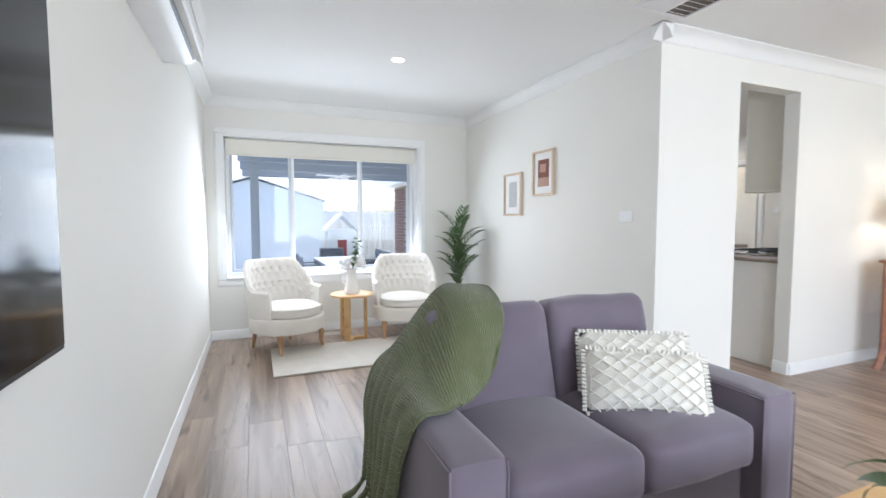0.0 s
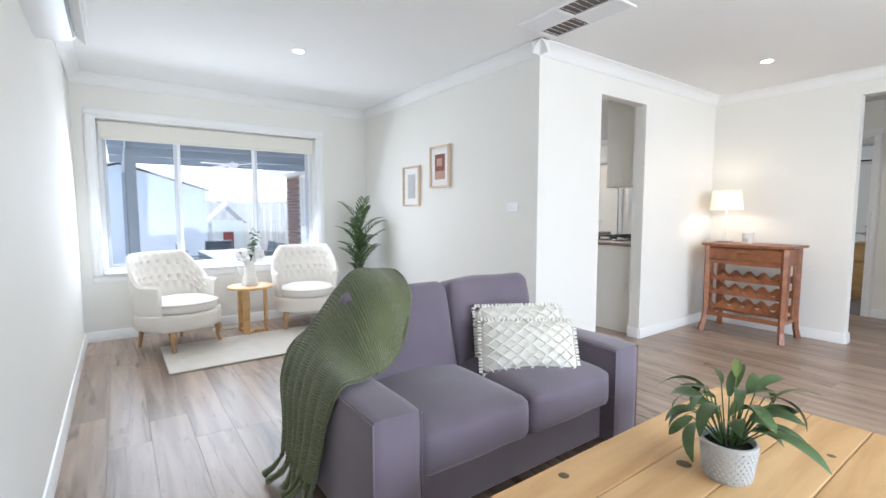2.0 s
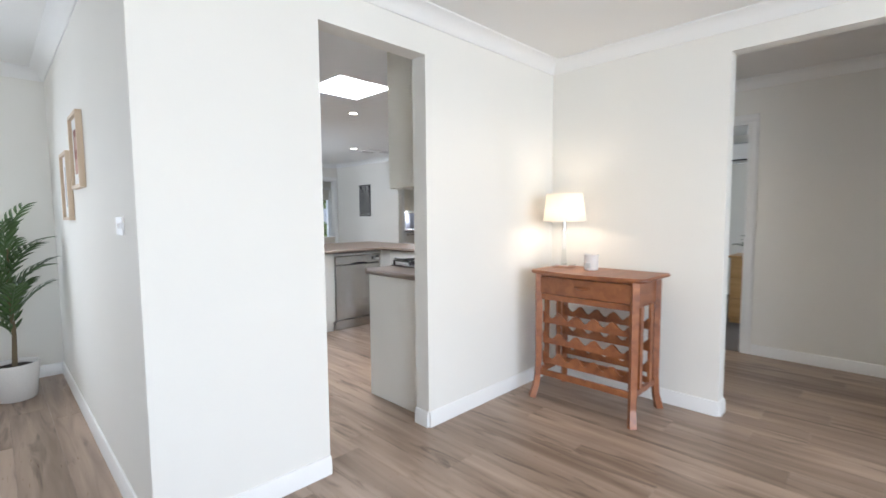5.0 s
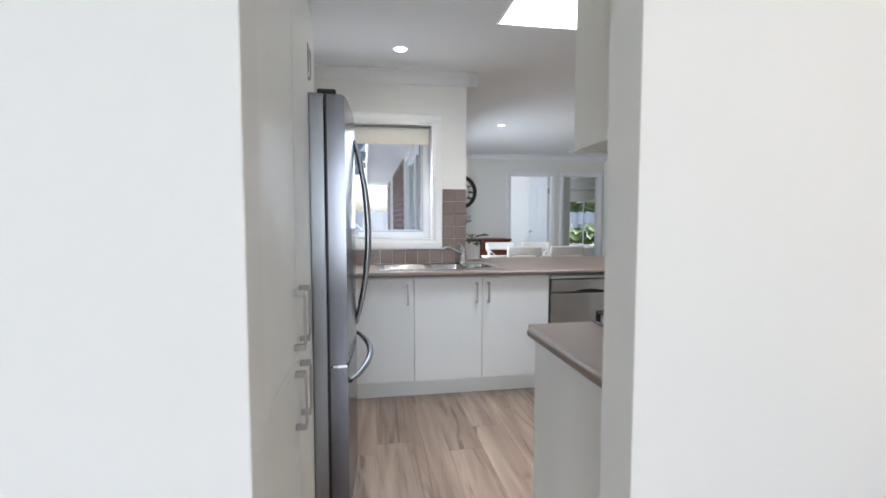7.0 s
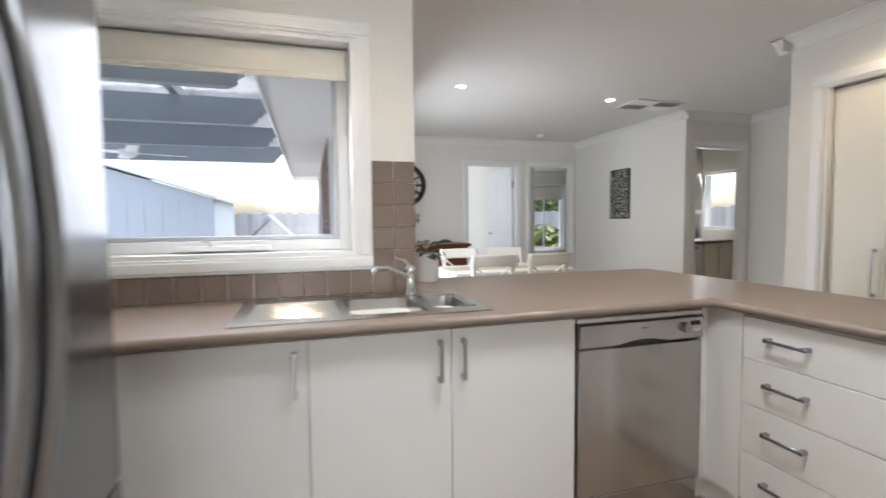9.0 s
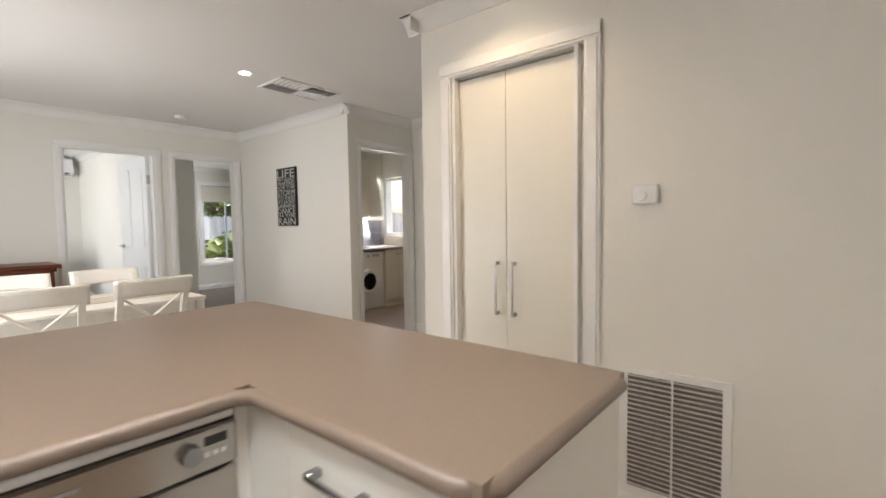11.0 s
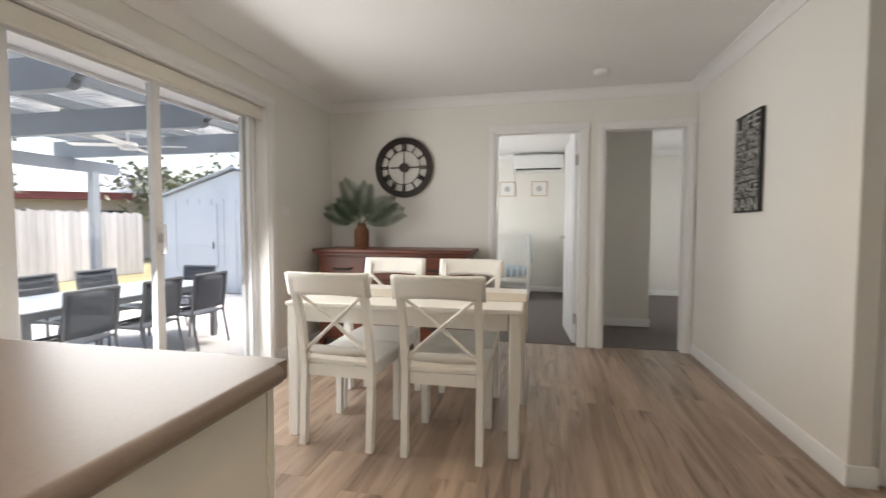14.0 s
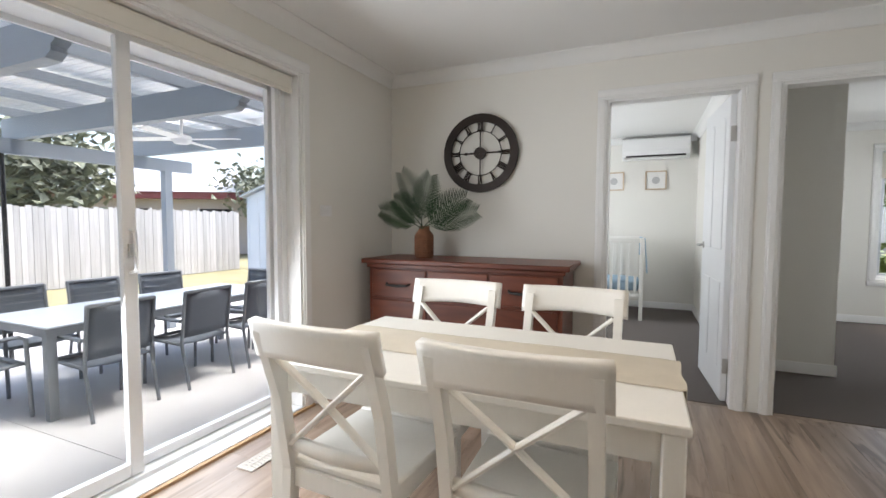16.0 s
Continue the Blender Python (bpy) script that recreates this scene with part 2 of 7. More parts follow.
WHITEWOOD = mat("white_painted_wood", (0.81, 0.80, 0.76), 0.4, tint=0.025, scale=8, fine=80, bump=0.06, stretch=(1, 1, 0.2), fine_tint=0.015)
LINEN = mat("beige_linen", (0.60, 0.55, 0.46), 0.95, tint=0.06, scale=14, fine=420, bump=0.5, dist=0.001, fine_tint=0.08)
TILE = mat("taupe_tile", (0.215, 0.165, 0.138), 0.16, tint=0.05, scale=6, fine=70, bump=0.03, rand=0.06)
GROUT = mat("grout", (0.52, 0.47, 0.42), 0.85, tint=0.05, bump=0.1)
LTILE = mat("blue_grey_tile", (0.23, 0.23, 0.27), 0.2, tint=0.05, rand=0.06)
LEAF = mat("leaf_green", (0.070, 0.125, 0.042), 0.30, tint=0.25, scale=9, fine=60, bump=0.15, rand=0.3, fine_tint=0.12)
LEAFD = mat("leaf_dark_green", (0.018, 0.048, 0.016), 0.45, tint=0.2, scale=9, fine=60, bump=0.15, rand=0.25, fine_tint=0.12)
LEAFY = mat("leaf_yellow_green", (0.14, 0.19, 0.05), 0.5, tint=0.2, rand=0.25, fine_tint=0.12)
STEM = mat("stem_brown", (0.16, 0.12, 0.07), 0.7, tint=0.2)
SOIL = mat("soil", (0.03, 0.022, 0.016), 0.95, tint=0.3, bump=0.8, dist=0.01)
CERAM = mat("white_ceramic", (0.80, 0.79, 0.77), 0.25, tint=0.02, bump=0.02)
POTG = mat("stone_grey_pot", (0.50, 0.51, 0.51), 0.5, tint=0.05, scale=20, bump=0.1)
PETAL = mat("white_petal", (0.82, 0.80, 0.77), 0.7, tint=0.04, bump=0.1)
RATTAN = mat("woven_rattan", (0.21, 0.085, 0.04), 0.7, tint=0.2, scale=30, fine=160, bump=0.6, dist=0.004, fine_tint=0.2)
CLOCKM = mat("bronze_clock_metal", (0.028, 0.018, 0.014), 0.5, 0.35, tint=0.15, bump=0.1)
SIGNB = mat("sign_black", (0.022, 0.020, 0.019), 0.7, tint=0.2, scale=8, bump=0.1)
SIGNW = mat("sign_lettering", (0.50, 0.49, 0.47), 0.75, tint=0.12, scale=30)
PAPER = mat("white_paper", (0.80, 0.79, 0.77), 0.85, tint=0.02, bump=0.02)
ARTR = mat("rust_print", (0.26, 0.105, 0.075), 0.85, tint=0.15, scale=14)
ARTP = mat("pale_rose_print", (0.50, 0.31, 0.25), 0.85, tint=0.1, scale=14)
ARTG = mat("pale_grey_print", (0.50, 0.50, 0.50), 0.85, tint=0.08, scale=40, fine_tint=0.1)
FRAMEW = wood("pale_oak_frame", (0.50, 0.37, 0.25), (0.66, 0.53, 0.39), 0.5, along=(8, 8, 1), scale=2, rand=0.04)
BLIND = mat("roller_blind", (0.76, 0.73, 0.66), 0.85, tint=0.02, scale=4, fine=500, bump=0.15, dist=0.0006, fine_tint=0.02)
ALU = mat("window_aluminium", (0.55, 0.58, 0.62), 0.4, 0.2, tint=0.03, bump=0.02)
ALUW = mat("white_aluminium", (0.82, 0.83, 0.84), 0.35, tint=0.02, bump=0.02, fine_tint=0.01)
GLASS = clear("window_glass", (0.97, 0.985, 1.0))
CRYSTAL = clear("crystal", (0.92, 0.93, 0.93))
LAMPGLOW = glow("lamp_disc", (1.0, 0.92, 0.78), 9)
BRICK = mat("red_brown_brick", (0.20, 0.115, 0.095), 0.85, tint=0.15, scale=9, fine=150, bump=0.35, dist=0.004, rand=0.2, fine_tint=0.12)
MORTAR = mat("mortar", (0.42, 0.38, 0.34), 0.9, tint=0.08, bump=0.3)
CONC = mat("patio_concrete", (0.58, 0.575, 0.56), 0.85, tint=0.08, scale=1.6, fine=130, bump=0.25, dist=0.003, fine_tint=0.06)
BEAM = mat("blue_grey_beam_paint", (0.24, 0.275, 0.31), 0.5, tint=0.05, scale=4, fine=90, bump=0.1, fine_tint=0.05)
COLOR = mat("roof_steel", (0.42, 0.45, 0.48), 0.5, 0.1, tint=0.05, scale=3, bump=0.03)
SHEDM = mat("shed_steel", (0.50, 0.55, 0.58), 0.5, tint=0.03, scale=2, bump=0.03)
FENCE = wood("fence_paling", (0.40, 0.395, 0.385), (0.54, 0.53, 0.52), 0.9, along=(7, 7, 0.8), scale=2, rand=0.15)
SOFFIT = mat("soffit_white", (0.80, 0.80, 0.80), 0.7, tint=0.02, bump=0.02)
OUTCH = mat("outdoor_grey_frame", (0.20, 0.22, 0.24), 0.45, 0.3, tint=0.05)
SLING = mat("outdoor_sling_fabric", (0.12, 0.14, 0.165), 0.8, tint=0.08, fine=600, bump=0.3, dist=0.001, fine_tint=0.15)
OUTTOP = mat("frosted_table_glass", (0.62, 0.68, 0.72), 0.25, tint=0.03)
GRASS = mat("dry_lawn", (0.30, 0.28, 0.16), 0.95, tint=0.25, scale=1.5, fine=60, bump=0.8, dist=0.02, fine_tint=0.3)
REDROOF = mat("red_fascia", (0.22, 0.05, 0.05), 0.6, tint=0.1)
# grey-green leaf, lightened to carry the bright haze over the far trees
TREELEAF = mat("haze_pale_tree_leaf", (0.16, 0.18, 0.125), 0.6, tint=0.25, scale=3, fine=40, bump=0.1, fine_tint=0.15)
BABY = mat("pale_blue_cloth", (0.42, 0.58, 0.72), 0.9, tint=0.06)

# ---- building helpers ----
def box(bm, x0, x1, y0, y1, z0, z1, m=None):
    v = [bm.verts.new((x, y, z)) for z in (z0, z1) for x, y in ((x0, y0), (x1, y0), (x1, y1), (x0, y1))]
    if m is not None:
        for p in v:
            p.co = m @ p.co
    for f in ((3, 2, 1, 0), (4, 5, 6, 7), (0, 1, 5, 4), (1, 2, 6, 5), (2, 3, 7, 6), (3, 0, 4, 7)):
        bm.faces.new([v[i] for i in f])
    return v


def rbox(bm, x0, x1, y0, y1, z0, z1, r=0.005, seg=1, m=None):
    """A box with rounded edges."""
    b2 = bmesh.new()
    box(b2, x0, x1, y0, y1, z0, z1)
    bmesh.ops.bevel(b2, geom=b2.edges[:], offset=r, segments=seg, profile=0.5, affect="EDGES")
    merge(bm, b2, m)


def merge(bm, b2, m=None):
    if m is not None:
        bmesh.ops.transform(b2, matrix=m, verts=b2.verts[:])
    me = bpy.data.meshes.new("tmp")
    b2.to_mesh(me)
    b2.free()
    bm.from_mesh(me)
    bpy.data.meshes.remove(me)


def cyl(bm, a, b, r0, r1=None, seg=12):
    """A capped cone or rod from a to b."""
    a, b = Vector(a), Vector(b)
    r1 = r0 if r1 is None else r1
    q = (b - a).to_track_quat("Z", "Y")
    ring = []
    for p, r in ((a, r0), (b, r1)):
        ring.append([bm.verts.new(p + q @ Vector((r * math.cos(i * math.tau / seg), r * math.sin(i * math.tau / seg), 0))) for i in range(seg)])
    for i in range(seg):
        j = (i + 1) % seg
        bm.faces.new((ring[0][i], ring[0][j], ring[1][j], ring[1][i]))
    bm.faces.new(ring[0][::-1]), bm.faces.new(ring[1])


def lathe(bm, profile, seg=24, c=(0, 0, 0)):
    """Turned shape: profile rows of (radius, z)."""
    rings = []
    for r, z in profile:
        rings.append([bm.verts.new((c[0] + r * math.cos(i * math.tau / seg), c[1] + r * math.sin(i * math.tau / seg), c[2] + z)) for i in range(seg)] if r > 1e-5 else [bm.verts.new((c[0], c[1], c[2] + z))])
    for p, q in zip(rings, rings[1:]):
        for i in range(seg):
            j = (i + 1) % seg
            if len(p) == 1 and len(q) > 1:
                bm.faces.new((p[0], q[j], q[i]))
            elif len(q) == 1 and len(p) > 1:
                bm.faces.new((p[i], p[j], q[0]))
            elif len(p) > 1:
                bm.faces.new((p[i], p[j], q[j], q[i]))


def tube(bm, pts, r, seg=10, flat=1.0):
    """A rod along points; r a number or one for each point."""
    pts = [Vector(p) for p in pts]
    rr = r if isinstance(r, (list, tuple)) else [r] * len(pts)
    rings, up = [], None
    for i, p in enumerate(pts):
        d = (pts[min(i + 1, len(pts) - 1)] - pts[max(i - 1, 0)]).normalized()
        if up is None:
            up = Vector((0, 0, 1)) if abs(d.z) < 0.9 else Vector((0, 1, 0))
        s = d.cross(up).normalized()
        up = s.cross(d).normalized()
        rings.append([bm.verts.new(p + rr[i] * (math.cos(k * math.tau / seg) * s + flat * math.sin(k * math.tau / seg) * up)) for k in range(seg)])
    for a, b in zip(rings, rings[1:]):
        for k in range(seg):
            j = (k + 1) % seg
            bm.faces.new((a[k], a[j], b[j], b[k]))
    bm.faces.new(rings[0][::-1]), bm.faces.new(rings[-1])


def extrude(bm, outline, axis, a, b):
    """A prism: outline of 2D points pushed along axis from a to b (x: outline is y, z; y: x, z; z: x, y)."""
    def at(p, s):
        return {"x": (s, p[0], p[1]), "y": (p[0], s, p[1]), "z": (p[0], p[1], s)}[axis]
    r0 = [bm.verts.new(at(p, a)) for p in outline]
    r1 = [bm.verts.new(at(p, b)) for p in outline]
    n = len(outline)
    for i in range(n):
        j = (i + 1) % n
        bm.faces.new((r0[i], r0[j], r1[j], r1[i]))
    bm.faces.new(r0[::-1]), bm.faces.new(r1)


def finish(bm, name, material, smooth=False, angle=40):
    bmesh.ops.recalc_face_normals(bm, faces=bm.faces[:])
    me = bpy.data.meshes.new(name)
    bm.to_mesh(me)
    bm.free()
    for x in material if isinstance(material, (list, tuple)) else [material]:
        me.materials.append(x)
    if smooth:
        me.shade_smooth()
        me.set_sharp_from_angle(angle=radians(angle))
    return me


def part(name, bm, material, parent=None, label="", smooth=True):
    ob = new(name, finish(bm, name, material, smooth))
    if parent is not None:
        ob.parent = parent
    return tagged(ob, label)


def structure(name, bm, material, label="", smooth=False):
    return tagged(new(name, finish(bm, name, material, smooth)), label, kind="structure")


def thing(name, label, category, m=None, group=""):
    ob = new(name)
    ob.empty_display_size = 0.1
    if m is not None:
        ob.matrix_basis = m
    return tagged(ob, label, category, group)


def B(*a, r=0.0, m=None):
    """A bmesh holding one box, rounded by r."""
    bm = bmesh.new()
    rbox(bm, *a, r=r, m=m) if r else box(bm, *a, m=m)
    return bm


def BMS(*boxes, r=0.0):
    bm = bmesh.new()
    for b in boxes:
        rbox(bm, *b, r=r) if r else box(bm, *b)
    return bm


def run(name, axis, a0, a1, b0, b1, z0, z1, openings=(), material=None, label="painted plaster wall"):
    """A wall along an axis from a0 to a1, b0..b1 thick, with openings (a0, a1, z0, z1)."""
    bm = bmesh.new()
    cuts = sorted({a0, a1, *[v for o in openings for v in o[:2]]})
    for p, q in zip(cuts, cuts[1:]):
        hole = sorted((o[2], o[3]) for o in openings if o[0] < q - 1e-6 and o[1] > p + 1e-6)
        z = z0
        for lo, hi in [*hole, (z1, z1)]:
            if lo > z + 1e-6:
                box(bm, p, q, b0, b1, z, lo) if axis == "x" else box(bm, b0, b1, p, q, z, lo)
            z = max(z, hi)
    bmesh.ops.remove_doubles(bm, verts=bm.verts[:], dist=1e-5)
    return structure(name, bm, material or PAINT, label)


def profile_run(bm, outline, axis, a, b, at, side, flip=False):
    """Moulding along a wall: outline rows (out, z); side +1 or -1 tells which way out points from at."""
    pts = [(at + side * o, z) for o, z in outline]
    extrude(bm, pts, axis, a, b)

def cushion(bm, sx, sy, sz, r=0.05, puff=0.03, n=8, m=None, crease=0.0):
    """A stuffed cushion: a rounded, bulging box, centred, of the given sizes."""
    b2 = bmesh.new()
    bmesh.ops.create_cube(b2, size=2.0)
    bmesh.ops.subdivide_edges(b2, edges=b2.edges[:], cuts=n, use_grid_fill=True)
    hx, hy, hz = sx / 2, sy / 2, sz / 2
    for v in b2.verts:
        u, w, t = v.co
        p = Vector((u * hx, w * hy, t * hz))
        core = Vector((max(-hx + r, min(hx - r, p.x)), max(-hy + r, min(hy - r, p.y)), max(-hz + r, min(hz - r, p.z))))
        d = p - core
        if d.length > 1e-6:
            p = core + d.normalized() * r
        p.z += puff * (1 if t > 0 else -0.35) * max(0, 1 - u * u) * max(0, 1 - w * w) * (1 if abs(t) > 0.3 else 0)
        p.y += puff * 0.4 * (1 if w > 0 else -1) * max(0, 1 - u * u) * max(0, 1 - t * t) * (1 if abs(w) > 0.3 else 0)
        if crease:
            p += Vector((noise.noise(p * 7), noise.noise(p * 7 + Vector((9, 0, 0))), noise.noise(p * 6 + Vector((0, 9, 0))))) * crease
        v.co = p
    merge(bm, b2, m)


def blade(bm, length, width, bend, m, n=6, fold=0.15, tip=0.0):
    """A leaf along +y, arching down by bend (radians over its length), folded along its rib."""
    prev, p, a = None, Vector((0, 0, 0)), 0.0
    rows = []
    for i in range(n + 1):
        s = i / n
        w = width * (math.sin(math.pi * min(1, s * 0.93 + 0.05)) ** 0.75) * (1 - tip * s)
        rows.append([bm.verts.new(m @ Vector((x * w / 2, p.y, p.z + abs(x) * w * fold))) for x in (-1, 0, 1)])
        p = p + Vector((0, math.cos(a), math.sin(a))) * (length / n)
        a -= bend / n
    for q, r in zip(rows, rows[1:]):
        for k in (0, 1):
            bm.faces.new((q[k], q[k + 1], r[k + 1], r[k]))


def sheet(fn, nu, nv):
    bm = bmesh.new()
    g = [[bm.verts.new(fn(i / nu, j / nv)) for j in range(nv + 1)] for i in range(nu + 1)]
    for i in range(nu):
        for j in range(nv):
            bm.faces.new((g[i][j], g[i + 1][j], g[i + 1][j + 1], g[i][j + 1]))
    return bm


def spline(pts, s):
    """Catmull-Rom through rows of numbers, s from 0 to 1."""
    k = s * (len(pts) - 1)
    i = min(int(k), len(pts) - 2)
    t = k - i
    a, b, c, d = (np.array(pts[max(0, min(len(pts) - 1, j))], float) for j in (i - 1, i, i + 1, i + 2))
    return 0.5 * (2 * b + (c - a) * t + (2 * a - 5 * b + 4 * c - d) * t * t + (3 * b - a - 3 * c + d) * t ** 3)


def solid(ob, thick):
    md = ob.modifiers.new("thickness", "SOLIDIFY")
    md.thickness, md.offset = thick, 0
    return ob


def bar_handle(parent, m, length, axis="z", material=None, proud=0.032, name="handle"):
    """A bow handle with two square feet, along z or x, standing out along -y of m."""
    bm = bmesh.new()
    h = length / 2
    if axis == "z":
        for s in (-1, 1):
            rbox(bm, -0.008, 0.008, -proud, 0, s * h - 0.009, s * h + 0.009, r=0.002, seg=1, m=m)
        rbox(bm, -0.006, 0.006, -proud - 0.003, -proud + 0.005, -h + 0.006, h - 0.006, r=0.002, seg=1, m=m)
    else:
        for s in (-1, 1):
            rbox(bm, s * h - 0.009, s * h + 0.009, -proud, 0, -0.008, 0.008, r=0.002, seg=1, m=m)
        rbox(bm, -h + 0.006, h - 0.006, -proud - 0.003, -proud + 0.005, -0.006, 0.006, r=0.002, seg=1, m=m)
    return part(name, bm, material or NICKEL, parent)

# ---- the setting ----
H = 2.4
run("wall_west", "y", -5.1, 3.09, -3.07, -2.82, 0, H)
run("wall_living_north", "x", -2.82, 0.0, 2.84, 3.09, 0, H, [(-2.67, -0.61, 0.60, 2.05)])
run("wall_pictures", "y", 0.11, 3.14, 0.0, 0.11, 0, H)
run("wall_kitchen_door", "x", 0.0, 2.86, 0.0, 0.11, 0, H, [(0.745, 1.41, 0, 2.155)])
run("wall_living_east", "y", -5.1, 0.0, 2.75, 2.86, 0, H, [(-2.31, -1.185, 0, 2.2)])
run("wall_south", "x", -2.82, 2.75, -5.1, -4.85, 0, H, [(-2.0, 1.6, 0.5, 2.1)])
run("wall_hall_east", "y", -2.47, 3.13, 4.355, 4.455, 0, H, [(-0.98, -0.18, 0, 2.04), (2.17, 2.91, 0, 2.025)])
run("wall_hall_south", "x", 2.86, 4.355, -2.47, -2.36, 0, H)
run("wall_recess_south", "x", 4.455, 6.3, 3.03, 3.13, 0, H)
run("wall_recess_east", "y", 3.13, 4.95, 6.2, 6.3, 0, H)
run("wall_dining_east", "y", 4.91, 7.05, 5.245, 5.335, 0, H)
run("wall_laundry_south", "x", 5.335, 6.3, 4.95, 5.04, 0, H, [(5.42, 6.13, 0, 2.04)])
run("wall_dining_north", "x", 1.74, 7.6, 7.05, 7.16, 0, H, [(3.46, 4.262, 0, 2.05), (4.46, 5.17, 0, 2.05)])
run("wall_dining_west", "y", 3.14, 10.97, 1.49, 1.74, 0, H, [(4.03, 5.93, 0, 2.115), (8.6, 9.8, 0.8, 2.1)])
run("wall_kitchen_north", "x", 0.11, 1.74, 2.90, 3.14, 0, H, [(0.30, 1.475, 1.075, 2.02)])
run("wall_far_north", "x", 1.74, 7.6, 10.72, 10.97, 0, H, [(6.25, 7.3, 0.52, 2.085)])
run("wall_nursery_east", "y", 7.16, 10.72, 4.36, 4.45, 0, H)
run("wall_wardrobe", "x", 4.45, 5.10, 8.11, 8.2, 0, H)
run("wall_wardrobe_side", "y", 8.2, 10.72, 5.01, 5.10, 0, H)
run("wall_east", "y", -5.1, 10.97, 7.6, 7.85, 0, H, [(6.3, 7.0, 1.05, 2.0)])
run("wall_bedroom_south", "x", 4.455, 7.6, -3.3, -3.05, 0, H, [(5.2, 6.8, 0.9, 2.1)])
run("wall_bedroom_north", "x", 4.455, 7.6, 1.5, 1.6, 0, H)

# ceiling with the skylight shaft
bm = bmesh.new()
for a in ((-3.07, 1.70, -5.1, 3.14), (1.70, 2.28, -5.1, 1.33), (1.70, 2.28, 1.92, 3.14), (2.28, 7.85, -5.1, 3.14), (1.49, 7.85, 3.14, 10.97)):
    box(bm, *a, H, H + 0.12)
for a in ((1.67, 1.70, 1.30, 1.95), (2.28, 2.31, 1.30, 1.95), (1.70, 2.28, 1.30, 1.33), (1.70, 2.28, 1.92, 1.95)):
    box(bm, *a, H + 0.12, H + 0.55)
structure("ceiling", bm, CEIL, "flat white plaster ceiling")
sk = thing("skylight", "square frosted skylight in a white ceiling shaft", "skylight")
part("skylight_pane", B(1.67, 2.31, 1.30, 1.95, H + 0.55, H + 0.57), CRYSTAL, sk).visible_shadow = False
part("skylight_frame", BMS((1.70, 1.715, 1.33, 1.92, H - 0.004, H + 0.1), (2.265, 2.28, 1.33, 1.92, H - 0.004, H + 0.1), (1.715, 2.265, 1.33, 1.345, H - 0.004, H + 0.1), (1.715, 2.265, 1.905, 1.92, H - 0.004, H + 0.1)), TRIM, sk)

# cornices and baseboards, wall by wall: axis, from, to, wall face, way out
COVE = [(0, H), (0.085, H), (0.085, H - 0.008), (0.07, H - 0.014), (0.052, H - 0.024), (0.036, H - 0.04), (0.022, H - 0.062), (0.014, H - 0.078), (0.008, H - 0.085), (0, H - 0.085)]
FACES = [("y", -4.85, 2.84, -2.82, 1), ("x", -2.82, 0, 2.84, -1), ("y", -0.085, 2.84, 0, -1), ("x", -0.085, 2.75, 0, -1), ("y", -4.85, 0, 2.75, -1), ("x", -2.82, 2.75, -4.85, 1),
         ("y", -2.36, 3.215, 4.355, -1), ("x", 2.86, 4.355, -2.36, 1), ("y", -2.36, 0.195, 2.86, 1), ("x", 4.27, 6.2, 3.13, 1), ("y", 3.13, 4.95, 6.2, -1), ("y", 4.865, 7.05, 5.245, -1), ("x", 5.2, 6.2, 4.95, -1), ("x", 1.74, 5.245, 7.05, -1),
         ("y", 2.815, 7.05, 1.74, 1), ("x", 0.11, 1.825, 2.90, -1), ("x", 0.11, 2.945, 0.11, 1), ("x", 1.74, 4.36, 10.72, -1), ("y", 7.16, 10.72, 4.36, -1), ("x", 5.1, 7.6, 10.72, -1), ("y", 7.16, 10.72, 1.74, 1), ("x", 4.45, 5.18, 8.11, -1)]
bm = bmesh.new()
for ax, a, b, at, side in FACES:
    profile_run(bm, COVE, ax, a, b, at, side)
structure("cornice", bm, CEIL, "white cove cornice along the ceiling", smooth=True)
SKIRT = [(0, 0), (0.016, 0), (0.016, 0.062), (0.013, 0.07), (0.012, 0.08), (0.008, 0.09), (0, 0.092)]
BASE = [("y", -4.85, 2.84, -2.82, 1), ("x", -2.82, 0, 2.84, -1), ("y", -0.016, 2.84, 0, -1), ("x", -0.016, 0.745, 0, -1), ("x", 1.41, 2.75, 0, -1), ("y", 0.0, 0.11, 1.41, -1), ("y", -1.185, 0, 2.75, -1), ("y", -4.85, -2.31, 2.75, -1),
        ("x", 2.75, 2.86, -1.185, -1), ("x", 2.75, 2.86, -2.31, 1), ("y", -2.36, -1.05, 4.355, -1), ("y", -0.11, 2.13, 4.355, -1), ("y", 2.98, 3.13, 4.355, -1), ("x", 2.86, 4.355, -2.36, 1), ("x", 4.355, 6.2, 3.13, 1), ("y", 3.13, 4.95, 6.2, -1),
        ("y", 4.895, 7.05, 5.245, -1), ("x", 5.23, 5.351, 4.91, -1), ("x", 1.74, 3.395, 7.05, -1), ("y", 3.4, 3.95, 1.74, 1), ("y", 6.01, 7.05, 1.74, 1), ("x", 1.74, 4.36, 10.72, -1), ("y", 7.16, 10.72, 4.36, -1), ("x", 5.1, 7.6, 10.72, -1), ("x", 4.45, 5.116, 8.11, -1), ("y", 8.11, 10.72, 5.1, 1), ("y", 7.16, 10.72, 1.74, 1)]
bm = bmesh.new()
for ax, a, b, at, side in BASE:
    profile_run(bm, SKIRT, ax, a, b, at, side)
structure("baseboard", bm, TRIM, "white moulded skirting board", smooth=True)


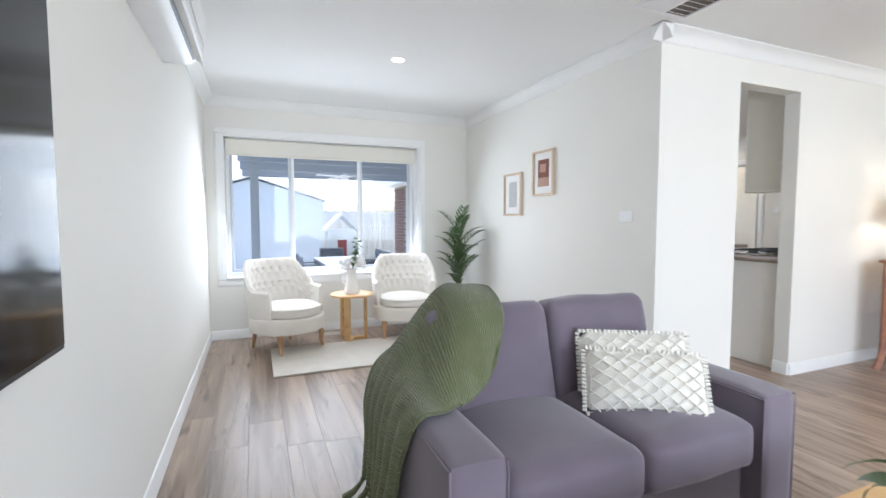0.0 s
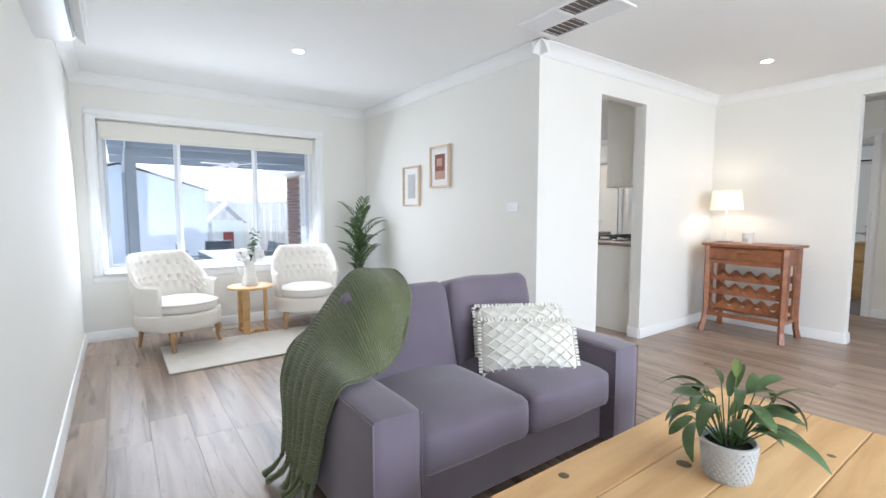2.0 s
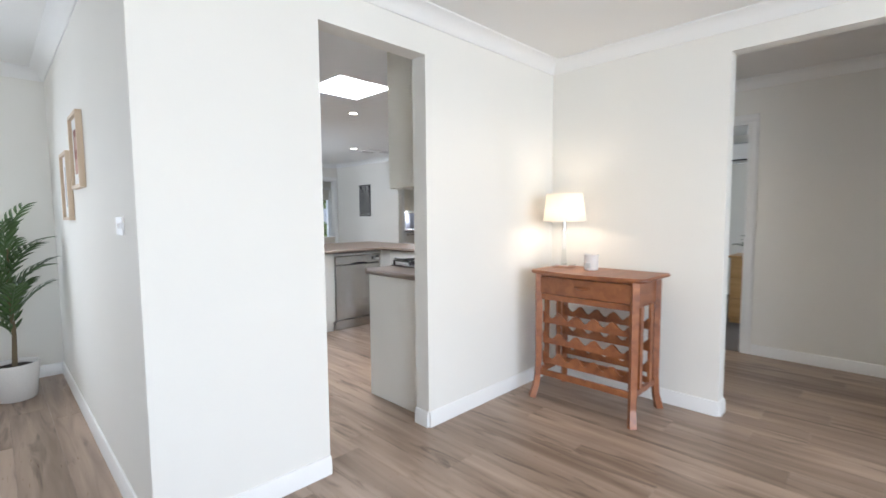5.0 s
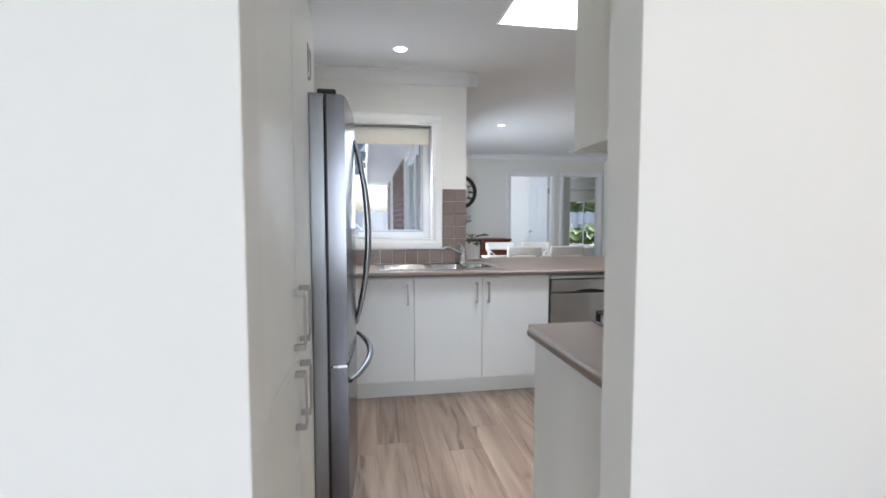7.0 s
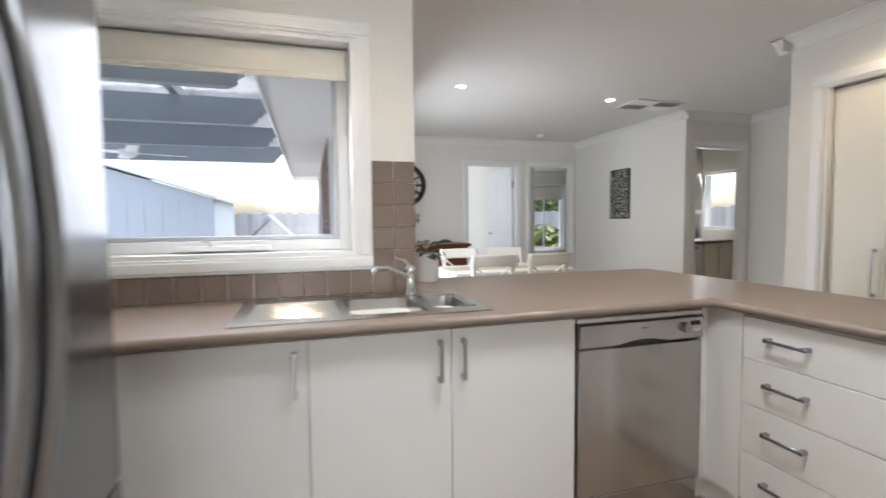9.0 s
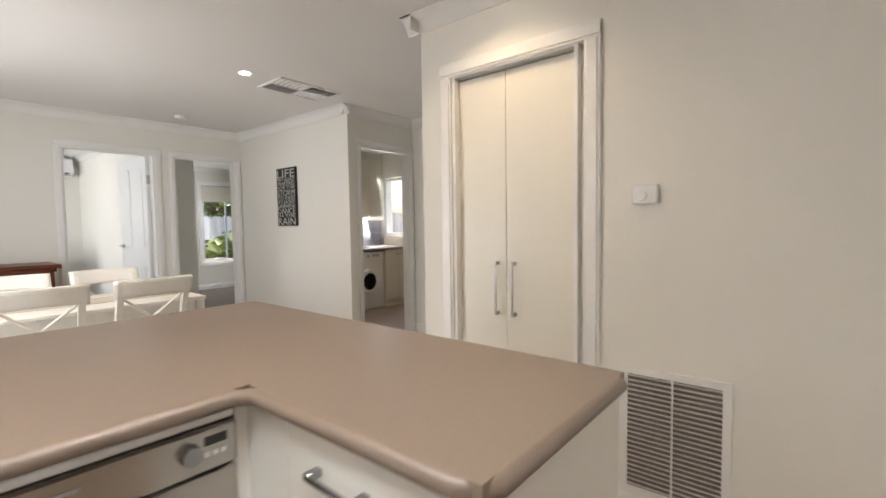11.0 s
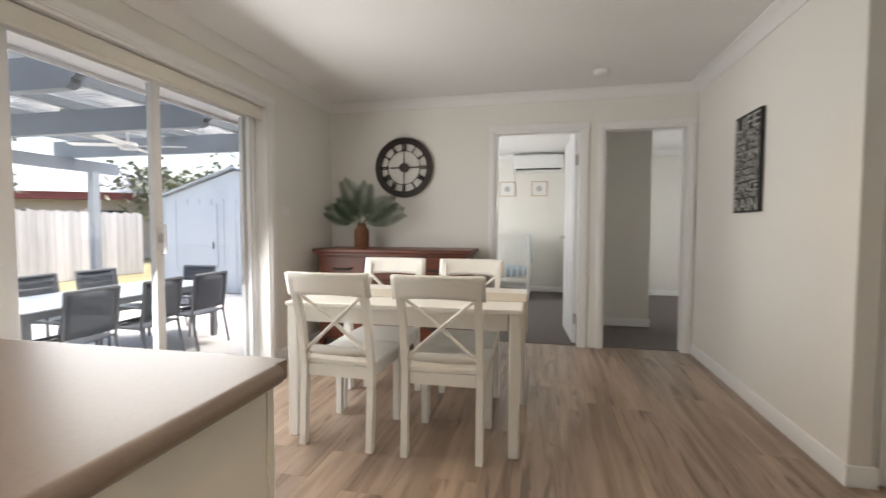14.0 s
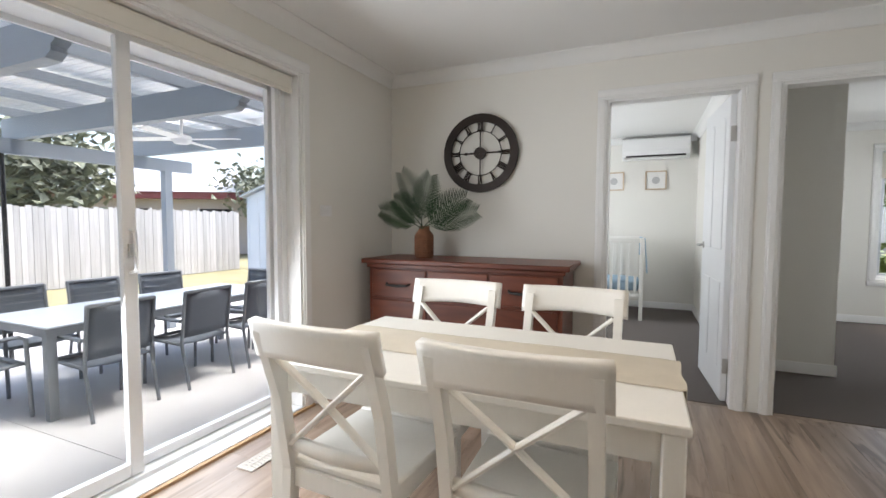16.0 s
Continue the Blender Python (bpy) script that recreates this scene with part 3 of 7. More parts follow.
def architrave(name, axis, a0, a1, top, at, side, w=0.065, sill=None, label="white moulded door architrave"):
    """Moulded casing round an opening; sill: also along the bottom at that height."""
    bm = bmesh.new()
    lo = 0 if sill is None else sill
    def bar(p, q, z0, z1):
        for d, e in ((0.014, 0.0), (0.02, 0.012)):
            s = sorted((at, at + side * d))
            x = (p + (e if q - p < 0.5 else 0), q - (e if q - p < 0.5 else 0), z0 + (e if z1 - z0 < 0.5 else 0), z1 - (e if z1 - z0 < 0.5 else 0))
            if axis == "x":
                rbox(bm, x[0], x[1], s[0], s[1], x[2], x[3], r=0.003, seg=1)
            else:
                rbox(bm, s[0], s[1], x[0], x[1], x[2], x[3], r=0.003, seg=1)
    bar(a0 - w, a0, lo, top), bar(a1, a1 + w, lo, top), bar(a0 - w, a1 + w, top, top + w)
    if sill is not None:
        bar(a0 - w, a1 + w, sill - w, sill)
    return structure(name, bm, TRIM, label, smooth=True)


architrave("trim_nursery_door", "x", 3.46, 4.262, 2.05, 7.05, -1)
architrave("trim_bedroom_door", "x", 4.46, 5.17, 2.05, 7.05, -1, w=0.06)
architrave("trim_hall_door", "y", -0.98, -0.18, 2.04, 4.355, -1)
architrave("trim_cupboard", "y", 2.17, 2.91, 2.025, 4.355, -1, w=0.075)
architrave("trim_laundry_door", "x", 5.42, 6.13, 2.04, 4.95, -1)
architrave("trim_slider", "y", 4.03, 5.93, 2.115, 1.74, 1, w=0.075)
architrave("trim_living_window", "x", -2.67, -0.61, 2.05, 2.84, -1, sill=0.60, label="white timber window architrave")
architrave("trim_kitchen_window", "x", 0.30, 1.475, 2.02, 2.90, -1, sill=1.075, label="white timber window architrave")
architrave("trim_far_window", "x", 6.25, 7.3, 2.085, 10.72, -1, sill=0.52, label="white timber window architrave")

# floors
structure("floor", BMS((-2.82, 4.355, -4.85, 3.14, -0.10, -0.008), (1.74, 6.2, 3.14, 7.05, -0.10, -0.008), (3.46, 4.262, 7.05, 7.10, -0.10, -0.008), (4.46, 5.17, 7.05, 7.10, -0.1, -0.008)), SUBFLOOR, "grey-brown wood-look laminate plank floor")
structure("floor_carpet", BMS((1.74, 7.6, 7.10, 10.72, -0.1, 0.004), (4.355, 7.6, -3.05, 1.5, -0.1, 0.004)), CARPET, "dark charcoal-brown carpet")
structure("floor_laundry", BMS((5.335, 7.6, 4.985, 7.05, -0.1, 0.001),), VINYL, "brown laundry floor tiles")

# ---- living room ----
# two-seat sofa facing south
so = thing("sofa", "grey-mauve suede two-seat sofa with square arms", "sofa", pose(-1.16, -0.65, 0))
part("base", B(-0.56, 0.56, -0.36, 0.38, 0.05, 0.25, r=0.02), SOFA, so)
for s in (-1, 1):
    bm = bmesh.new()
    cushion(bm, 0.195, 0.86, 0.488, r=0.028, puff=0.008, n=8, m=pose(s * 0.655, 0, 0.286))
    part("arm", bm, SOFA, so)
    for y in (-0.36, 0.36):
        part("foot", B(s * 0.66 - 0.03, s * 0.66 + 0.03, y - 0.03, y + 0.03, 0, 0.042, r=0.004), BLACK, so, "black plastic foot")
    bm = bmesh.new()
    cushion(bm, 0.552, 0.66, 0.19, r=0.045, puff=0.035, n=12, m=pose(s * 0.279, -0.085, 0.335, 0, 0, 0), crease=0.004)
    part("seat_cushion", bm, SOFA, so)
    bm = bmesh.new()
    cushion(bm, 0.575, 0.20, 0.50, r=0.055, puff=0.012, n=12, m=pose(s * 0.292, 0.215, 0.578, -13, 0, 0), crease=0.007)
    part("back_cushion", bm, SOFA, so)
bm = bmesh.new()
cushion(bm, 1.12, 0.15, 0.60, r=0.03, puff=0.004, n=6, m=pose(0, 0.355, 0.34))
part("back_frame", bm, SOFA, so)
for s in (-1, 1):
    for k in (-1, 1):
        bm = bmesh.new()
        tube(bm, [(s * 0.655 + k * 0.092, -0.426, 0.06), (s * 0.655 + k * 0.092, -0.426, 0.512), (s * 0.655 + k * 0.092, 0.40, 0.522)], 0.004, 6)
        part("piping", bm, SOFA, so)

# knitted throw draped over the sofa's back cushion and arm
ROWS = [[(-1.38, -0.13, 0.70), (-1.40, -0.265, 0.885), (-1.43, -0.475, 0.80), (-1.50, -0.545, 0.63)],
        [(-1.51, -0.12, 0.70), (-1.52, -0.26, 0.895), (-1.54, -0.49, 0.812), (-1.57, -0.61, 0.58)],
        [(-1.66, -0.12, 0.66), (-1.64, -0.27, 0.885), (-1.65, -0.485, 0.785), (-1.66, -0.66, 0.545)],
        [(-1.79, -0.12, 0.60), (-1.78, -0.28, 0.70), (-1.78, -0.49, 0.62), (-1.79, -0.73, 0.535)],
        [(-1.885, -0.14, 0.53), (-1.885, -0.32, 0.54), (-1.89, -0.52, 0.54), (-1.885, -0.74, 0.527)],
        [(-1.93, -0.16, 0.40), (-1.93, -0.33, 0.40), (-1.93, -0.52, 0.40), (-1.925, -0.70, 0.40)],
        [(-1.94, -0.20, 0.25), (-1.935, -0.34, 0.25), (-1.94, -0.50, 0.25), (-1.935, -0.66, 0.25)],
        [(-1.955, -0.24, 0.11), (-1.945, -0.36, 0.11), (-1.955, -0.48, 0.11), (-1.94, -0.61, 0.10)]]


def throw_at(u, v):
    p = spline([spline(r, v) for r in ROWS], u)
    q = Vector(p) + Vector((-0.01, -0.07, 0.012 if u < 0.35 else 0.022))
    k = 0.012 * math.sin(v * 21 + 3 * u) * max(0, u - 0.35) / 0.65
    q += Vector((-abs(k) * 1.6, k * 0.4, 0)) + Vector((0, 0, 0.006 * noise.noise(q * 9)))
    ridge = 0.003 * math.sin(u * 560) * (1 + 0.35 * math.sin(v * 110 + 1.5 * math.sin(u * 280)))
    return q + Vector((-ridge * (0.3 + u), 0, ridge * (1 - u)))


th = thing("throw_blanket", "olive green chunky knit throw with tassels draped over the sofa", "blanket")
solid(part("knit", sheet(throw_at, 440, 70), KNIT, th), 0.012)
for i in range(9):
    v = 0.04 + 0.115 * i
    p = throw_at(1.0, v)
    bm = bmesh.new()
    random.seed(i)
    e = Vector((p.x - 0.02 - 0.07 * random.random(), p.y + random.uniform(-0.05, 0.05), 0.012))
    tube(bm, [p, p + Vector((-0.004, 0, -0.03)), (p + e) / 2 + Vector((0, 0, -0.02)), e + Vector((0, 0, 0.012))], [0.006, 0.008, 0.013, 0.017], 7)
    lathe(bm, [(0.0, 0.014), (0.011, 0.009), (0.012, 0), (0.007, -0.006), (0, -0.008)], 8, p + Vector((-0.004, 0, -0.028)))
    part("tassel", bm, KNIT, th)


def macrame(name, m, label):
    pl = thing(name, label, "cushion", m)
    bm = bmesh.new()
    cushion(bm, 0.50, 0.13, 0.33, r=0.055, puff=0.02, n=10)
    for v in bm.verts:
        v.co *= 1 - 0.10 * max(0, 1 - (v.co.x / 0.25) ** 2) * (abs(v.co.z) > 0.12)
        v.co.y *= 1.0 - 0.75 * max(abs(v.co.x) / 0.25, abs(v.co.z) / 0.165) ** 4 * 0.8
    part("cover", bm, PILLOW, pl)

    def face(x, z):
        f = max(abs(x) / 0.25, abs(z) / 0.165)
        return -(0.066 + 0.024 * (1 - (x / 0.25) ** 2) * (1 - (z / 0.165) ** 2)) * (1 - 0.6 * f ** 4) - 0.003
    bm = bmesh.new()
    for s in (-1, 1):
        for k in range(-6, 7):
            pts = []
            for i in range(41):
                z = -0.155 + 0.31 * i / 40
                x = k * 0.075 + s * (z * 1.15)
                if abs(x) < 0.242:
                    pts.append((x, face(x, z), z))
            if len(pts) > 3:
                tube(bm, pts, 0.0035, 5)
    part("diamond_cord", bm, PILLOW, pl, "raised diamond lattice of cotton cord")
    bm = bmesh.new()
    random.seed(4)
    for i in range(52):
        x, z = ((-0.245 + 0.49 * (i % 26) / 25), 0.158 if i < 26 else -0.158)
        tube(bm, [(x, -0.01, z), (x + random.uniform(-0.006, 0.006), -0.012, z + (0.02 if z > 0 else -0.02))], [0.009, 0.007], 5)
    for i in range(34):
        x, z = (0.25 if i < 17 else -0.25), -0.15 + 0.3 * (i % 17) / 16
        tube(bm, [(x, -0.01, z), (x + (0.018 if x > 0 else -0.018), -0.012, z + random.uniform(-0.005, 0.005))], [0.009, 0.007], 5)
    part("knotted_fringe", bm, PILLOW, pl)
    return pl


macrame("throw_pillow", pose(-0.915, -0.795, 0.525, -27, 1, -32), "ivory macrame cushion with diamond lattice on the sofa").scale = (0.93, 1, 0.80)
macrame("throw_pillow", pose(-0.875, -0.695, 0.578, -24, 0, -29), "second ivory macrame cushion tucked behind the first").scale = (0.90, 1, 0.80)

# pine coffee table
ct = thing("coffee_table", "light pine coffee table with knots in the top", "coffee table", pose(-1.08, -1.88, 0))
for i in range(5):
    part("board", B(-0.67, 0.67, -0.43 + 0.172 * i + 0.0005, -0.43 + 0.172 * (i + 1) - 0.0005, 0.38, 0.42, r=0.004), PINE, ct)
for x, y in ((-0.6, -0.36), (0.6, -0.36), (-0.6, 0.36), (0.6, 0.36)):
    part("leg", B(x - 0.035, x + 0.035, y - 0.035, y + 0.035, 0.0, 0.38, r=0.005), PINE, ct)
for ap in ((-0.56, 0.56, -0.385, -0.36), (-0.56, 0.56, 0.36, 0.385), (-0.625, -0.6, -0.32, 0.32), (0.6, 0.625, -0.32, 0.32)):
    part("apron", B(*ap, 0.29, 0.379), PINE, ct)
for x, y, r in ((-0.425, 0.375, 0.016), (-0.076, 0.2, 0.022), (0.35, -0.05, 0.012)):
    bm = bmesh.new()
    lathe(bm, [(0, 0.0008), (r * 0.7, 0.0008), (r, 0.0)], 14, (x, y, 0.4203))
    part("knot", bm, STEM, ct, "dark brown timber knot")


def peace_lily(m):
    t = thing("potted_plant", "green peace lily in a dimpled pale grey pot", "plant", m)
    bm = bmesh.new()
    lathe(bm, [(0, 0), (0.066, 0), (0.072, 0.006), (0.086, 0.125), (0.086, 0.132), (0.078, 0.132), (0.076, 0.11), (0, 0.11)], 32)
    part("pot", bm, POTG, t)
    bm = bmesh.new()
    for j in range(9):
        for i in range(28):
            a, z = (i + 0.5 * (j % 2)) * math.tau / 28, 0.014 + j * 0.0125
            r = 0.0722 + z * 0.112
            bmesh.ops.create_icosphere(bm, subdivisions=1, radius=0.0042, matrix=pose(r * math.cos(a), r * math.sin(a), z))
    part("pot_bumps", bm, POTG, t)
    bm = bmesh.new()
    lathe(bm, [(0, 0.115), (0.04, 0.117), (0.075, 0.112)], 20)
    part("soil", bm, SOIL, t)
    random.seed(11)
    for i in range(38):
        a, up, L = i * 137.5 + random.uniform(-25, 25), random.uniform(38, 86), random.uniform(0.11, 0.18)
        stem = random.uniform(0.07, 0.21)
        d = pose(0, 0, 0, 0, 0, a) @ Vector((0, math.cos(radians(up)), math.sin(radians(up))))
        b = pose(0, 0, 0, 0, 0, a) @ Vector((0, 0.02, 0.11))
        e = b + d * stem
        bm = bmesh.new()
        tube(bm, [b, (b + e) / 2, e], [0.003, 0.0025, 0.002], 5)
        blade(bm, L, L * 0.28, random.uniform(0.9, 2.3), Matrix.Translation(e) @ pose(0, 0, 0, up - random.uniform(20, 55), random.uniform(-35, 35), a + random.uniform(-30, 30)), 7)
        part("leaf", bm, LEAF, t)
    bm = bmesh.new()
    tube(bm, [(0.02, 0, 0.11), (0.03, 0, 0.24), (0.06, 0.01, 0.33)], [0.003, 0.003, 0.002], 5)
    blade(bm, 0.07, 0.03, 0.3, pose(0.06, 0.01, 0.33, 60, 0, -70), 5)
    part("flower_bud", bm, LEAFY, t)
    return t


lily = peace_lily(pose(-1.118, -1.785, 0.421))
lily.scale = (0.86, 0.86, 0.86)


# tufted tub armchairs
def armchair(m):
    t = thing("armchair", "ivory tufted tub armchair with turned oak legs", "armchair", m, "armchairs by the window")
    bm = bmesh.new()
    def shell(u, v):
        a = radians(-118 + 236 * u)
        c = math.cos(a)
        top = 0.56 + 0.25 * max(0, min(1, (c + 0.05) / 0.75)) ** 1.3
        flare = 0.05 * v * max(0, c) + 0.02 * v
        r = 0.30 + flare
        z = 0.24 + (top - 0.24) * v
        f = 1 + 0.0 * c
        return Vector((math.sin(a) * (r + 0.02), c * (r - 0.03) * f + (0.0 if c > 0 else c * 0.14), z))
    def inner(u, v):
        p = shell(u, v)
        a = radians(-118 + 236 * u)
        k = 0.05
        q = p - Vector((math.sin(a), math.cos(a), 0)) * k
        if v > 0.35 and math.cos(a) > -0.15:
            gu, gv = u * 17, (v - 0.35) * 8
            du, dv = gu - round(gu), gv - round(gv)
            if round(gv) % 2:
                du = (gu + 0.5) - round(gu + 0.5)
            q += Vector((math.sin(a), math.cos(a), 0)) * 0.03 * math.exp(-(du * du + dv * dv) / 0.06)
        return q
    nu, nv = 68, 20
    go = [[bm.verts.new(shell(i / nu, j / nv)) for j in range(nv + 1)] for i in range(nu + 1)]
    gi = [[bm.verts.new(inner(i / nu, j / nv)) for j in range(nv + 1)] for i in range(nu + 1)]
    for g, flip in ((go, 0), (gi, 1)):
        for i in range(nu):
            for j in range(nv):
                f = (g[i][j], g[i + 1][j], g[i + 1][j + 1], g[i][j + 1])
                bm.faces.new(f[::-1] if flip else f)
    mid = [bm.verts.new((go[i][nv].co + gi[i][nv].co) / 2 + Vector((0, 0, 0.02))) for i in range(nu + 1)]
    for i in range(nu):
        bm.faces.new((go[i][nv], go[i + 1][nv], mid[i + 1], mid[i])), bm.faces.new((mid[i], mid[i + 1], gi[i + 1][nv], gi[i][nv]))
    for i in (0, nu):
        for j in range(nv):
            bm.faces.new((go[i][j], go[i][j + 1], gi[i][j + 1], gi[i][j]))
        bm.faces.new((go[i][nv], mid[i], gi[i][nv]))
    part("tufted_back", bm, IVORY, t)
    for v in range(4):
        for i in range(2, 16):
            u = (i - 0.5 * (v % 2)) / 17
            a = radians(-118 + 236 * u)
            if math.cos(a) > 0.0 and (v > 1 or math.cos(a) > -0.2):
                p = inner(u, 0.35 + v / 8 + 0.0001)
                if p.z < 0.5 + 0.2 * max(0, math.cos(a)):
                    bm = bmesh.new()
                    bmesh.ops.create_icosphere(bm, subdivisions=1, radius=0.009, matrix=Matrix.Translation(p))
                    part("button", bm, IVORY, t)
    bm = bmesh.new()
    pts = [(0.33 * math.sin(radians(a)) * (1.0 if abs(a) < 120 else 0.95), 0.28 * math.cos(radians(a)) - (0.09 if abs(a) > 95 else 0.0), ) for a in range(-180, 180, 12)]
    extrude(bm, pts, "z", 0.19, 0.33)
    bmesh.ops.bevel(bm, geom=[e for e in bm.edges if abs(e.verts[0].co.z - e.verts[1].co.z) < 1e-4], offset=0.02, segments=3, profile=0.5, affect="EDGES")
    part("seat_base", bm, IVORY, t)
    bm = bmesh.new()
    lathe(bm, [(0, 0.07), (0.12, 0.068), (0.22, 0.058), (0.275, 0.035), (0.285, 0.0), (0.275, -0.035), (0.24, -0.05), (0, -0.05)], 36)
    for v in bm.verts:
        v.co = Vector((v.co.x * 0.98, v.co.y * 1.0 - 0.075, v.co.z + 0.375))
    part("seat_cushion", bm, IVORY, t)
    bm = bmesh.new()
    tube(bm, [(0.282 * math.cos(a), 0.288 * math.sin(a) - 0.075, 0.408) for a in [i * math.tau / 40 for i in range(41)]], 0.006, 5)
    part("piping", bm, IVORY, t)
    for s in (-1, 1):
        bm = bmesh.new()
        tube(bm, [(s * 0.21, -0.23, 0.20), (s * 0.222, -0.25, 0.14), (s * 0.215, -0.245, 0.07), (s * 0.225, -0.265, 0.012), (s * 0.225, -0.27, 0.0)], [0.03, 0.028, 0.016, 0.014, 0.018], 10)
        part("front_leg", bm, OAK, t, "turned oak leg")
        bm = bmesh.new()
        tube(bm, [(s * 0.19, 0.19, 0.2), (s * 0.2, 0.22, 0.0)], [0.022, 0.014], 8)
        part("back_leg", bm, OAK, t, "turned oak leg")
    return t


chair = armchair(pose(-2.14, 2.31, 0, 0, 0, 31))
copy_thing(chair, pose(-0.93, 2.41, 0, 0, 0, -14))
chair["label"] = "ivory tufted tub armchair beside the living room window"

# round side table
st = thing("side_table", "round light oak side table with slab legs", "side table", pose(-1.50, 2.36, 0))
bm = bmesh.new()
lathe(bm, [(0, 0.448), (0.205, 0.448), (0.21, 0.452), (0.21, 0.466), (0.205, 0.47), (0, 0.47)], 40)
part("tabletop", bm, PINE, st)
for k, a in enumerate((30, 150, 270)):
    part("leg", B(-0.03, 0.03, 0.125, 0.15, 0.0, 0.448, r=0.003, m=pose(0, 0, 0, 0, 0, a)), PINE, st)
    part("foot_rail", B(-0.03, 0.03, 0.006, 0.124, 0.0, 0.028, r=0.003, m=pose(0, 0, 0, 0, 0, a)), PINE, st)

# jug of white flowers
jg = thing("flower_jug", "white enamel jug of white hydrangeas and eucalyptus on the side table", "vase", pose(-1.50, 2.36, 0.471))
bm = bmesh.new()
lathe(bm, [(0, 0), (0.075, 0), (0.078, 0.008), (0.07, 0.05), (0.05, 0.13), (0.042, 0.18), (0.05, 0.225), (0.062, 0.245), (0.056, 0.243), (0.038, 0.19), (0, 0.17)], 28)
part("jug", bm, CERAM, jg)
bm = bmesh.new()
tube(bm, [(-0.045, 0, 0.21), (-0.10, 0, 0.215), (-0.115, 0, 0.17), (-0.085, 0, 0.10), (-0.062, 0, 0.085)], 0.007, 8)
part("jug_handle", bm, CERAM, jg)
random.seed(5)
for cx, cy, cz in ((-0.06, -0.01, 0.30), (0.07, 0.0, 0.32), (0.01, 0.05, 0.30), (0.09, 0.05, 0.28)):
    bm = bmesh.new()
    for i in range(90):
        v = Vector((random.gauss(0, 1), random.gauss(0, 1), random.gauss(0, 1))).normalized()
        c = Vector((cx, cy, cz)) + v * 0.062
        q = v.to_track_quat("Z", "Y").to_matrix().to_4x4()
        mm = Matrix.Translation(c) @ q
        for k in range(4):
            r = pose(0, 0, 0, 0, 0, 90 * k + i * 17)
            bm.faces.new([bm.verts.new(mm @ r @ Vector(p)) for p in ((0, 0, 0), (0.011, 0.004, 0.004), (0.013, 0.013, 0.006), (0.004, 0.011, 0.004))])
    part("flower_head", bm, PETAL, jg)
for i in range(5):
    bm = bmesh.new()
    a, L = random.uniform(0, 360), random.uniform(0.26, 0.40)
    d = Vector((math.sin(radians(a)) * 0.35, math.cos(radians(a)) * 0.35, 1)).normalized()
    b = Vector((0, 0, 0.2))
    tube(bm, [b, b + d * L * 0.5, b + d * L], [0.003, 0.002, 0.0015], 5)
    for k in range(9):
        p = b + d * L * (0.35 + 0.075 * k)
        blade(bm, 0.05, 0.042, 0.8, Matrix.Translation(p) @ pose(0, 0, 0, random.uniform(-10, 50), random.uniform(-30, 30), k * 137 + a), 4)
    part("eucalyptus_sprig", bm, LEAF, jg)

part_rug = B(-2.28, -0.50, 1.44, 2.25, 0.0, 0.016, r=0.005)
tagged(part("rug", part_rug, RUG), "cream woven flat rug on the plank floor", "rug")


def palm(name, label, m, n, pot=True, seed=2, hmax=1.12):
    t = thing(name, label, "plant", m)
    bm = bmesh.new()
    lathe(bm, [(0, 0), (0.10, 0), (0.11, 0.01), (0.135, 0.24), (0.135, 0.255), (0.122, 0.255), (0.118, 0.22), (0, 0.22)], 32)
    part("pot", bm, CERAM, t, "round white pot")
    bm = bmesh.new()
    lathe(bm, [(0, 0.232), (0.08, 0.234), (0.118, 0.225)], 18)
    part("soil", bm, SOIL, t)
    random.seed(seed)
    bm = bmesh.new()
    tube(bm, [(0, 0, 0.22), (0.01, 0, 0.45), (0.0, 0.01, 0.78), (0.012, 0, 1.05)], [0.016, 0.013, 0.011, 0.006], 8)
    part("trunk", bm, STEM, t)
    for i in range(n):
        z = 0.42 + 0.62 * (i / n)
        a = i * 137.5
        up = random.uniform(58, 82) if i < n * 0.8 else random.uniform(74, 88)
        L = random.uniform(0.26, 0.38)
        bm = bmesh.new()
        b = Vector((0, 0, z))
        ang, p, pts = radians(up), b.copy(), []
        for s in range(8):
            pts.append(p.copy())
            p = p + Vector((0, math.cos(ang), math.sin(ang))) * L / 7
            ang -= 0.12
        tube(bm, pts, [0.003] * 7 + [0.001], 4)
        for s in range(1, 8):
            d = pts[s] - pts[s - 1]
            pitch = math.degrees(math.atan2(d.z, d.y))
            for side in (-1, 1):
                blade(bm, 0.155 * (1 - abs(s - 4) * 0.1), 0.022, 0.7, Matrix.Translation(pts[s]) @ pose(0, 0, 0, pitch, 0, 0) @ pose(0, 0, 0, 8, 0, side * 34), 4, fold=0.2)
        bmesh.ops.transform(bm, matrix=pose(0, 0, 0, 0, 0, a), verts=bm.verts[:])
        part("frond", bm, LEAF, t)
    return t


palm("palm_plant", "tall green kentia palm in a white pot in the corner", pose(-0.30, 2.40, 0), 19)


